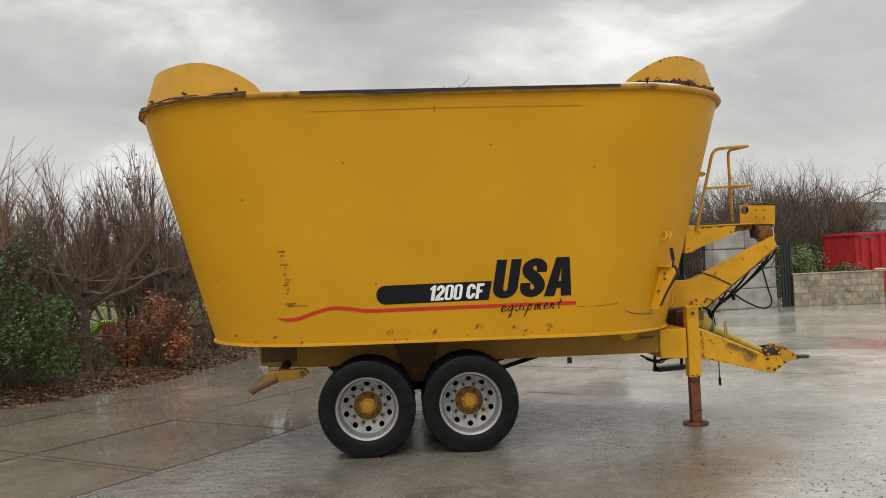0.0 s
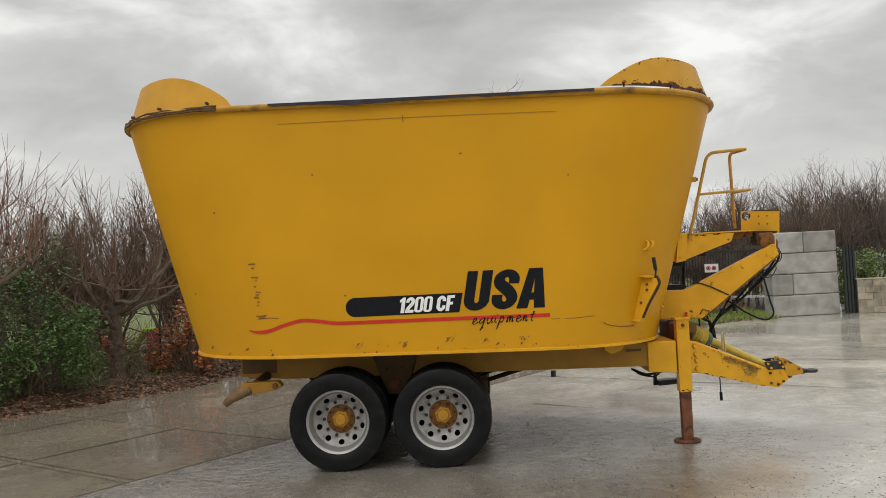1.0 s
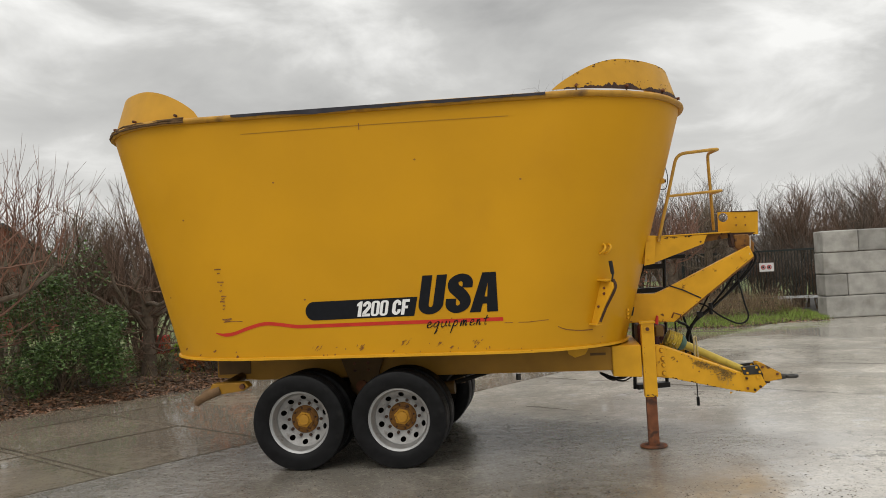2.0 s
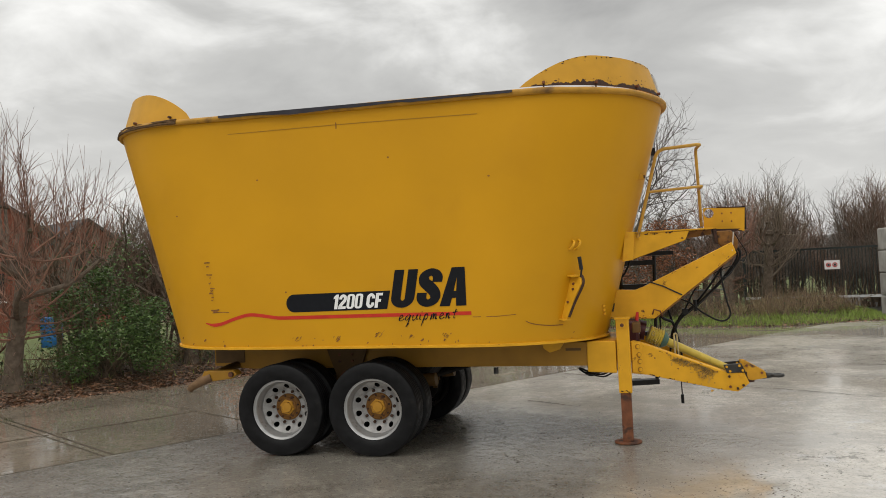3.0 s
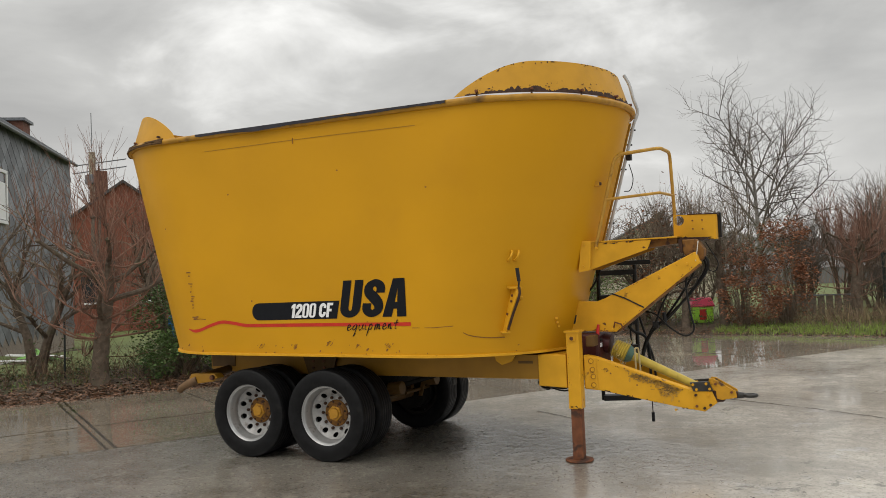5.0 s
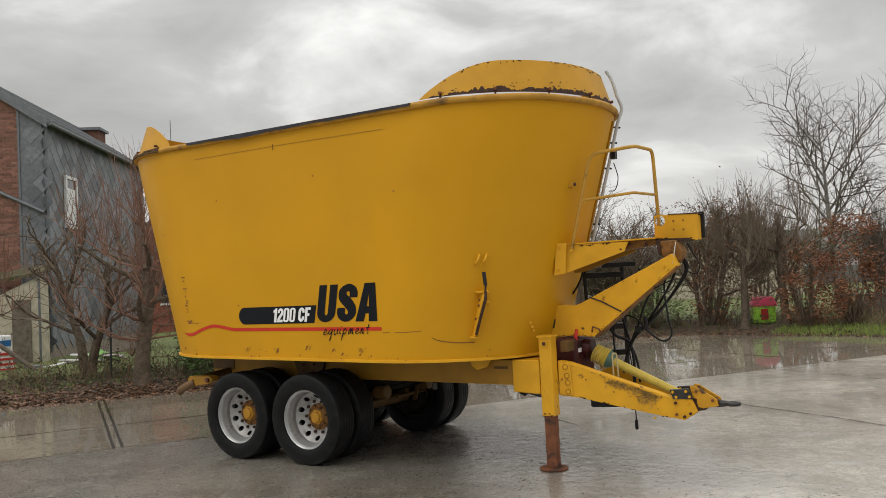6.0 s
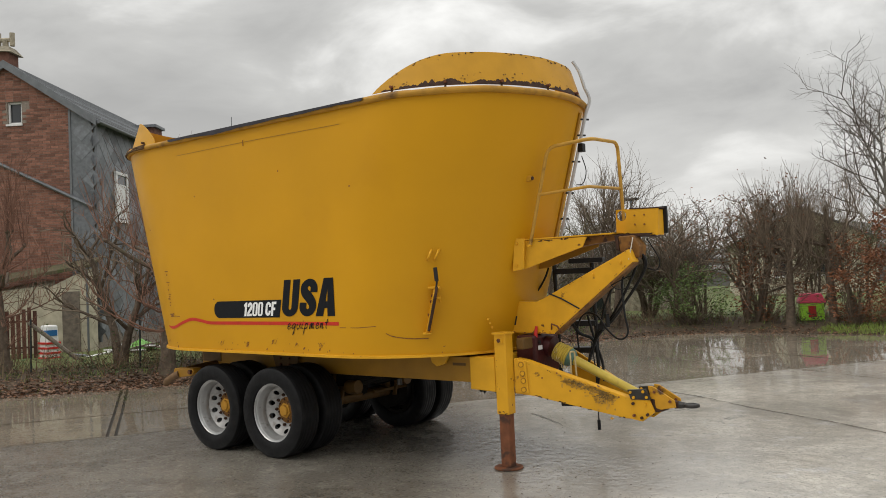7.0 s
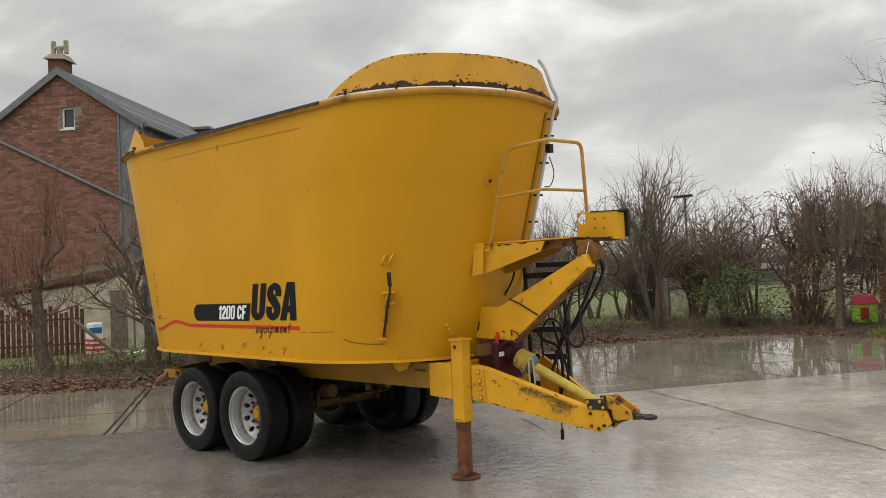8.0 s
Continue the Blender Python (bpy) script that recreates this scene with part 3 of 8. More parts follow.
def build_rim_trim():
    """The rubber strip that lies over the near rim, and the frayed rope behind it."""
    _, _, r = tub_plan(1.0)
    g, rows = Geo(), []
    n = 70
    for k in range(n + 1):
        x = -0.62 + 2.99 * k / n
        w = noise.noise(Vector((x * 2.3, 0, 0)))
        hang = 0.010 + 0.014 * w + 0.016 * max(0.0, math.sin((x + 0.5) * 1.9)) * (1 if x < 1.2 else 0.3) + 0.006 * noise.noise(Vector((x * 9, 2, 0)))
        top = Z1 + 0.026 + 0.006 * noise.noise(Vector((x * 3.1, 4, 0)))
        if k in (0, n):
            hang, top = 0.004, Z1 + 0.03
        y = CY - r - 0.012
        rows.append([(x, y + 0.11, Z1 - 0.01 + dip(x)), (x, y + 0.05, top + dip(x)), (x, y - 0.02, top - 0.006 + dip(x)), (x, y - 0.047, Z1 + 0.02 + dip(x)), (x, y - 0.046, Z1 + 0.004 - hang + dip(x)),
                     (x, y - 0.036, Z1 + 0.006 - hang + dip(x)), (x, y, top - 0.014 + dip(x))])
    g.add([p for r_ in rows for p in r_], [(k * 7 + i, k * 7 + (i + 1) % 7, (k + 1) * 7 + (i + 1) % 7, (k + 1) * 7 + i) for k in range(n) for i in range(7)])
    part("rubber_strip", g, M_TARP, wagon, "black rubber strip folded over the rim", smooth=True)
    ring = tub_ring(1, 0.03, n=56)
    rear = ring[-70:]
    for j in range(3):
        pts = [Vector(p) + Vector((0, -0.010 * j, 0.024 - 0.012 * j + 0.020 * noise.noise(Vector((i * 0.35, j * 9, 1))) - 0.006 * j)) for i, p in enumerate(rear[18:-7])]
        part("rope", Geo().tube(pts, [0.010 + 0.006 * noise.noise(p * 8) for p in pts], 6), M_ROPE, wagon, "frayed brown rope tied along the rim")
    # two score lines in the upper side
    for x0, x1, z in ((-0.55, 2.02, 3.222),):
        gg, xs = Geo(), [x0 + (x1 - x0) * k / 24 for k in range(25)]
        low = [(x, tub_y(x, z) - 0.0035, z + 0.004 * math.sin(x * 2) + dip(x)) for x in xs]
        gg.add(low + [(x, y, zz + 0.006) for x, y, zz in low], [(k, k + 1, 26 + k, 25 + k) for k in range(24)])
        part("score_line", gg, M_YRAIL, wagon, fix=False)
    gg = Geo()
    gg.box(0.612, 0.620, tub_y(0.616, 3.24) - 0.006, tub_y(0.616, 3.24), 3.19, 3.25)
    part("weld_mark", gg, M_SCRATCH, wagon)


build_rim_trim()


# lettering and marks on the near side



def on_side(verts, faces, lift):
    """Lays an outline in x and z onto the tub's near side."""
    return Geo().add([(x, tub_y(x, z) - lift, z) for x, z in verts], faces)


def strip_on_side(path, width, lift):
    g = Geo()
    up = [(x, z + width / 2) for x, z in path]
    dn = [(x, z - width / 2) for x, z in path]
    n = len(path)
    g.add([(x, tub_y(x, z) - lift, z) for x, z in up + dn], [(i, i + 1, n + i + 1, n + i) for i in range(n - 1)])
    return g


def build_lettering():
    # capital height and place of each word
    H, x_left, z_foot = 0.362, 1.085, 1.425

    def stroke(path, base):
        """A letter drawn as one broad stroke of changing width."""
        pts = spline([(x, z, 0) for x, z, _ in path], 6)
        wid = [p[0] for p in spline([(w, 0, 0) for _, _, w in path], 6)]
        left, right = [], []
        for k, p in enumerate(pts):
            d = (pts[min(k + 1, len(pts) - 1)] - pts[max(k - 1, 0)]).normalized()
            nrm = Vector((-d.y, d.x, 0)) * wid[k] / 2
            left.append(p + nrm)
            right.append(p - nrm)
        n = len(pts)
        return [(base + p.x, p.y) for p in left + right], [(k, k + 1, n + k + 1, n + k) for k in range(n - 1)]
    s1, w = 0.043, 0.205
    arc = [PI + PI * k / 12 for k in range(13)]
    outer = [(0, H)] + [(w / 2 + w / 2 * math.cos(a), 0.095 + 0.095 * math.sin(a)) for a in arc] + [(w, H)]
    inner = [(0.084, H)] + [(w / 2 + (w / 2 - 0.084) * math.cos(a), 0.095 + 0.028 * math.sin(a)) for a in arc] + [(w - 0.084, H)]
    m = len(outer)
    glyphs = [(outer + inner, [(k, k + 1, m + k + 1, m + k) for k in range(m - 1)]),
              stroke([(w - s1, H * 0.64, 0.084), (w - s1, H * 0.76, 0.084), (w * 0.70, H - 0.052, 0.076), (w / 2, H - 0.034, 0.068), (w * 0.30, H - 0.052, 0.076), (s1, H * 0.77, 0.086), (s1 + 0.012, H * 0.64, 0.092), (w / 2, H * 0.52, 0.098),
                      (w - s1 - 0.012, H * 0.37, 0.092), (w - s1, H * 0.24, 0.086), (w * 0.70, 0.052, 0.076), (w / 2, 0.034, 0.068), (w * 0.30, 0.052, 0.076), (s1, H * 0.24, 0.084), (s1, H * 0.37, 0.084)], 0.224)]
    leg = [(0, 0), (0.088, 0), (0.098, 0.075), (0.104, 0.14), (0.115, 0.27), (0.115, H), (0.060, H)]
    va = [(x + 0.434, z) for x, z in leg] + [(0.434 + 0.23 - x, z) for x, z in leg]
    glyphs.append((va, [(0, 1, 2, 3, 4, 5, 6), (13, 12, 11, 10, 9, 8, 7), (2, 9, 10, 3)]))
    for v, f in glyphs:
        part("lettering", on_side([(x_left - 0.012 + x * 1.135 + 0.19 * z, z_foot + z) for x, z in v], f, 0.004), M_DECAL_BLACK, wagon, "large black bold slanted letter", fix=False)
    bar = [(1.045, 1.418), (1.085, 1.594)]
    bar += [(0.085 - 0.085 * math.sin(a), 1.506 + 0.088 * math.cos(a)) for a in [PI * k / 14 for k in range(15)]]
    part("name_bar", on_side(bar, [tuple(range(len(bar)))], 0.003), M_DECAL_BLACK, wagon, "black bar with one round end", fix=False)
    # the type number: heavy, narrow slanted characters in a unit of their height
    def ring_glyph(w, t):
        out, inn = [], []
        for cx, cz, a0 in ((w - 0.20, 0.80, 0), (0.20, 0.80, 90), (0.20, 0.20, 180), (w - 0.20, 0.20, 270)):
            for j in range(6):
                a = radians(a0 + 18 * j)
                out.append((cx + 0.20 * math.cos(a), cz + 0.20 * math.sin(a)))
                inn.append((w / 2 + (w / 2 - t) * math.copysign(min(1, abs(math.cos(a)) * 1.15), math.cos(a)), cz + (0.11 - 0.04) * math.sin(a)))
        m_ = len(out)
        return out + inn, [(j, (j + 1) % m_, m_ + (j + 1) % m_, m_ + j) for j in range(m_)]
    one = ([(0.12, 0), (0.36, 0), (0.36, 1), (0.20, 1), (0.0, 0.84), (0.0, 0.68), (0.12, 0.72)], [(0, 1, 2, 3, 4, 5, 6)])
    two = stroke([(0.12, 0.66, 0.21), (0.13, 0.80, 0.21), (0.29, 0.905, 0.19), (0.455, 0.79, 0.22), (0.44, 0.60, 0.23), (0.30, 0.42, 0.24), (0.16, 0.24, 0.24), (0.12, 0.10, 0.22)], 0.0)
    foot = ([(0.0, 0), (0.56, 0), (0.56, 0.18), (0.0, 0.18)], [(0, 1, 2, 3)])
    cee = stroke([(0.46, 0.64, 0.21), (0.46, 0.78, 0.21), (0.29, 0.905, 0.19), (0.12, 0.76, 0.23), (0.11, 0.50, 0.23), (0.12, 0.24, 0.23), (0.29, 0.095, 0.19), (0.46, 0.22, 0.21), (0.46, 0.37, 0.21)], 0.0)
    eff = ([(0, 0), (0.23, 0), (0.23, 0.40), (0.42, 0.40), (0.42, 0.58), (0.23, 0.58), (0.23, 0.82), (0.50, 0.82), (0.50, 1), (0, 1)], [(0, 1, 2, 5, 6, 9), (2, 3, 4, 5), (6, 7, 8, 9)])
    for off, shapes in ((0.0, (one,)), (0.41, (two, foot)), (1.01, (ring_glyph(0.56, 0.20),)), (1.61, (ring_glyph(0.56, 0.20),)), (2.46, (cee,)), (3.09, (eff,))):
        g = Geo()
        for v, f in shapes:
            gg = on_side([(0.486 + 0.140 * (off + x) + 0.026 * z, 1.434 + 0.142 * z) for x, z in v], f, 0.006)
            g.add(gg.v, gg.f)
        part("lettering", g, M_DECAL_WHITE, wagon, "white bold slanted character", fix=False)
    curve = [(-0.93, 1.338), (-0.84, 1.318), (-0.73, 1.326), (-0.58, 1.372), (-0.42, 1.408), (-0.28, 1.398), (-0.12, 1.372), (0.0, 1.366), (0.5, 1.363), (1.2, 1.358), (1.87, 1.352)]
    path = [(p.x, p.y) for p in spline([(x, z, 0) for x, z in curve], 6)]
    g = Geo()
    n = len(path)
    wid = [0.034 * min(1.0, 0.25 + i / 10) for i in range(n)]
    g.add([(x, tub_y(x, z) - 0.003, z + w / 2) for (x, z), w in zip(path, wid)] + [(x, tub_y(x, z) - 0.003, z - w / 2) for (x, z), w in zip(path, wid)], [(i, i + 1, n + i + 1, n + i) for i in range(n - 1)])
    part("red_line", g, M_DECAL_RED, wagon, "thin wavy red line", fix=False)
    # a brush-written word, letter by letter
    script = (
        (((0.0, 0.42), (0.45, 0.58), (0.5, 0.88), (0.25, 1.0), (0.04, 0.6), (0.1, 0.15), (0.42, 0.0), (0.85, 0.35)),),
        (((0.75, 0.85), (0.45, 1.0), (0.05, 0.5), (0.2, 0.05), (0.55, 0.3), (0.78, 0.95), (0.62, -0.3), (0.42, -1.05), (0.75, -0.5)),),
        (((0.0, 0.95), (-0.02, 0.3), (0.2, 0.0), (0.5, 0.3), (0.66, 0.95), (0.62, 0.2), (0.9, 0.2)),),
        (((0.0, 0.95), (0.0, 0.2), (0.3, 0.1)), ((0.12, 1.35), (0.2, 1.45))),
        (((0.05, 1.05), (-0.05, 0.0), (-0.2, -1.1)), ((0.0, 0.6), (0.3, 1.0), (0.55, 0.6), (0.35, 0.1), (0.05, 0.15))),
        (((0.0, 0.95), (0.0, 0.0), (0.12, 0.7), (0.32, 0.95), (0.36, 0.0), (0.5, 0.7), (0.72, 0.95), (0.78, 0.1), (1.0, 0.2)),),
        (((0.0, 0.42), (0.45, 0.58), (0.5, 0.88), (0.25, 1.0), (0.04, 0.6), (0.1, 0.15), (0.42, 0.0), (0.8, 0.35)),),
        (((0.0, 0.95), (0.0, 0.0), (0.12, 0.7), (0.35, 0.95), (0.42, 0.1), (0.7, 0.2)),),
        (((0.15, 1.6), (0.02, 0.2), (0.3, 0.05)), ((-0.3, 1.0), (0.45, 1.12))))
    for off, lines in zip((0.0, 1.0, 2.2, 3.35, 4.05, 5.15, 6.5, 7.55, 8.75), script):
        g = Geo()
        for line in lines:
            v, f = stroke([(x, z, 0.15 + 0.08 * math.sin(3.0 * j + off)) for j, (x, z) in enumerate(line)], off)
            gg = on_side([(1.155 + 0.0615 * x + 0.016 * z, 1.300 + 0.0545 * z + 0.0010 * x) for x, z in v], f, 0.006)
            g.add(gg.v, gg.f)
        part("lettering", g, M_DECAL_BLACK, wagon, "thin black handwritten letter", fix=False)


build_lettering()


def build_scratches():
    rng = random.Random(21)
    # a ladder of short dents near the rear end
    for k, (z, w) in enumerate(((1.952, 0.07), (1.912, 0.03), (1.832, 0.07), (1.80, 0.02), (1.745, 0.025), (1.692, 0.055), (1.668, 0.035), (1.640, 0.05), (1.60, 0.03), (1.57, 0.025), (1.468, 0.10), (1.448, 0.06))):
        x = -0.845 + 0.045 * (k / 11) + rng.uniform(-0.02, 0.02)
        pts = [(x - w / 2, z), (x - w * 0.1, z + rng.uniform(-0.006, 0.006)), (x + w / 2, z + rng.uniform(-0.004, 0.004))]
        part("dent_scratch", strip_on_side(pts, rng.uniform(0.008, 0.016), 0.0035), M_SCRATCH, wagon, fix=False)
    part("dent_scratch", strip_on_side([(-0.83, 1.44), (-0.72, 1.447), (-0.63, 1.441)], 0.007, 0.0035), M_SCRATCH, wagon, fix=False)
    # chips along the foot and long scores near the front
    for _ in range(24):
        x, z = rng.uniform(-1.5, 2.9), Z0 + 0.025 + abs(rng.gauss(0, 0.035))
        big = rng.random() < 0.3
        w, h = (rng.uniform(0.02, 0.05), rng.uniform(0.006, 0.016)) if big else (rng.uniform(0.006, 0.02), rng.uniform(0.006, 0.014))
        z += dip(x)
        poly = [(x + w * 0.5 * math.cos(a) * rng.uniform(0.5, 1.2), z + h * math.sin(a) * rng.uniform(0.4, 1.2) + 0.2 * w * math.cos(a)) for a in [2 * PI * k / 9 for k in range(9)]]
        part("paint_chip", on_side(poly, [tuple(range(9))], 0.0035), M_SCRATCH, wagon, fix=False)
    for cx, cz in ((0.10, 1.175), (0.93, 1.195), (0.52, 1.17), (1.25, 1.165), (1.62, 1.17)):
        for _ in range(6):
            x, z = cx + rng.gauss(0, 0.028), cz + rng.gauss(0, 0.018) - 0.02
            w, h = rng.uniform(0.006, 0.022), rng.uniform(0.003, 0.012)
            poly = [(x + w * math.cos(a) * rng.uniform(0.4, 1.3) + 0.3 * h * math.sin(a), z + h * math.sin(a) * rng.uniform(0.3, 1.3) + 0.7 * w * math.cos(a)) for a in [2 * PI * k / 10 for k in range(10)]]
            part("paint_chip", on_side(poly, [tuple(range(10))], 0.004), M_SCRATCH, wagon, fix=False)
    part("score_line", strip_on_side([(p.x, p.y) for p in spline([(2.36, 1.255, 0), (2.42, 1.225, 0), (2.55, 1.20, 0), (2.68, 1.195, 0)], 5)], 0.009, 0.004), M_SCRATCH, wagon, fix=False)
    part("score_line", strip_on_side([(1.88, 1.315), (2.1, 1.312), (2.28, 1.322)], 0.006, 0.004), M_SCRATCH, wagon, fix=False)
    for x, z in ((-0.25, 2.75), (1.13, 2.87), (-1.2, 2.45), (0.0, 1.62), (2.1, 2.62), (-1.52, 1.7)):
        poly = [(x + 0.012 * math.cos(a), z + 0.009 * math.sin(a)) for a in [2 * PI * k / 7 for k in range(7)]]
        part("paint_chip", on_side(poly, [tuple(range(7))], 0.0035), M_SCRATCH, wagon, fix=False)


build_scratches()


# wheels
HUB_X, HUB_Z, TYRE_R = (-0.134, 0.837), 0.453, 0.457


def tyre_geo(w):
    r, h = TYRE_R, w / 2
    prof = [(0.292, -h * 0.66), (0.30, -h * 0.86), (0.325, -h * 0.97), (0.36, -h), (0.40, -h * 0.985), (0.43, -h * 0.93), (0.448, -h * 0.86), (r - 0.004, -h * 0.74), (r, -h * 0.62)]
    tread = []
    for k in range(4):
        c = -h * 0.5 + k * h * 0.333
        tread += [(r, c - 0.010), (r - 0.002, c - 0.005), (r - 0.002, c + 0.005), (r, c + 0.010)]
    prof += tread + [(a, -b) for a, b in prof[::-1]]
    return Geo().lathe(prof, 64)


def wheel(x, side, outer):
    """One wheel of a twin pair: the rim carries the tyre, hub and nuts. side -1 near, 1 far."""
    w = 0.262
    yc = CY + side * (1.105 if outer else 0.775)
    m = Matrix.Translation((x, yc, HUB_Z)) @ (pose(0, 0, 0, 0, 0, 180) if side > 0 else Matrix.Identity(4))
    # barrel with rolled flange: a deep well that ends at the disc between the two tyres
    d = w / 2 * 0.72
    prof = [(0.285, -d + 0.008), (0.299, -d - 0.006), (0.301, -d - 0.001), (0.299, -d + 0.006), (0.290, -d + 0.014), (0.276, -d + 0.018), (0.268, -d + 0.03), (0.266, -d + 0.055), (0.258, -d + 0.07),
            (0.253, -d + 0.09), (0.252, -d + 0.16), (0.255, d + 0.006), (0.285, d + 0.012), (0.299, d), (0.289, d - 0.02)]
    # inner wheels are painted black for the shade they stand in
    rim = part("wheel", Geo().lathe(prof, 56), M_WHEEL if outer else M_SHADEGRIME, wagon, "silver steel wheel with rusty stains" if outer else "grimy inner wheel blackened for shade", smooth=True, fix=False)
    rim.matrix_world = m
    part("tyre", tyre_geo(w), M_TYRE, rim, "worn black rubber tyre", smooth=True, fix=False)
    if not outer:
        part("wheel_disc", Geo().lathe([(0.25, 0.0), (0.14, 0.02), (0.05, 0.02)], 40), M_SHADEGRIME, rim, smooth=True, fix=False)
        return rim
    yd = d + 0.008                      # the disc lies deep in the barrel

    def dish(r):
        return yd - 0.075 * min(1.0, max(0.0, (r - 0.178) / 0.076))      # a cone that rises to the barrel
    # disc with ten oval holes, a sector to each
    g, n = Geo(), 24
    r0, r1, half = 0.178, 0.256, PI / 10
    for k in range(10):
        a0 = 2 * PI * (k + 0.5) / 10
        hole, edge = [], []
        for j in range(n):
            q = 2 * PI * j / n
            cq, sq = math.cos(q), math.sin(q)
            hole.append((0.214 + 0.023 * cq, 0.128 * sq))
            t = 1.0 / max(abs(cq) / (r1 - 0.214 if cq > 0 else 0.214 - r0), abs(sq) / half, 1e-6)
            edge.append((0.214 + t * cq, t * sq))
        # the corners of the sector
        for cr in (r0, r1):
            for ca in (-half, half):
                i = min(range(n), key=lambda u: abs(edge[u][0] - cr) / 0.1 + abs(edge[u][1] - ca))
                edge[i] = (cr, ca)
        front = [Vector((r * math.cos(a0 + a), dish(r), r * math.sin(a0 + a))) for r, a in hole + edge]
        back = [Vector((p.x, p.y + 0.004, p.z)) for p in front[:n]]
        g.add(front + back, [(j, (j + 1) % n, n + (j + 1) % n, n + j) for j in range(n)] + [(j, 2 * n + j, 2 * n + (j + 1) % n, (j + 1) % n) for j in range(n)])
    g.lathe([(0.178, yd), (0.112, yd)], 50)
    disc = part("wheel_disc", g, M_DISC, rim, "grey dished wheel disc with ten oval holes", fix=False)
    bm = bmesh.new()
    bm.from_mesh(disc.data)
    bmesh.ops.remove_doubles(bm, verts=bm.verts, dist=0.0005)
    bm.to_mesh(disc.data)
    bm.free()
    yf = yd
    hub = [(0.134, yf + 0.002), (0.134, yf - 0.010), (0.126, yf - 0.018), (0.100, yf - 0.022), (0.094, yf - 0.030), (0.084, yf - 0.034), (0.0, yf - 0.034)]
    part("hub", Geo().lathe(hub, 36), M_HUBRUST, rim, "rusty brown wheel hub", smooth=True, fix=False)
    # hexagonal collar and round cap
    part("hub_nut", Geo().tube([(0, yf - 0.03, 0), (0, yf - 0.044, 0), (0, yf - 0.049, 0)], [0.082, 0.080, 0.072], 6), M_HUB, rim, "yellow hexagonal hub nut")
    cap = [(0.058, yf - 0.045), (0.056, yf - 0.060), (0.050, yf - 0.067), (0.030, yf - 0.071), (0.0, yf - 0.071)]
    part("hub_cap", Geo().lathe(cap, 30), M_HUB, rim, "yellow painted hub cap", smooth=True, fix=False)
    for k in range(8):
        a = 2 * PI * k / 8 + 0.2
        c = Vector((0.112 * math.cos(a), yf - 0.016, 0.112 * math.sin(a)))
        part("hub_bolt", Geo().tube([c, c - Vector((0, 0.014, 0))], 0.010, 6), M_DARKRUST, rim, fix=False)
    for k in range(10):
        a = 2 * PI * k / 10
        c = Vector((0.160 * math.cos(a), 0, 0.160 * math.sin(a)))
        part("wheel_nut", Geo().tube([c + Vector((0, yf, 0)), c + Vector((0, yf - 0.020, 0))], 0.016, 6).tube([c + Vector((0, yf - 0.018, 0)), c + Vector((0, yf - 0.030, 0))], 0.009, 6), M_NUT, rim, fix=False)
    return rim


for hx in HUB_X:
    for sd in (-1, 1):
        for outer in (True, False):
            wheel(hx, sd, outer)


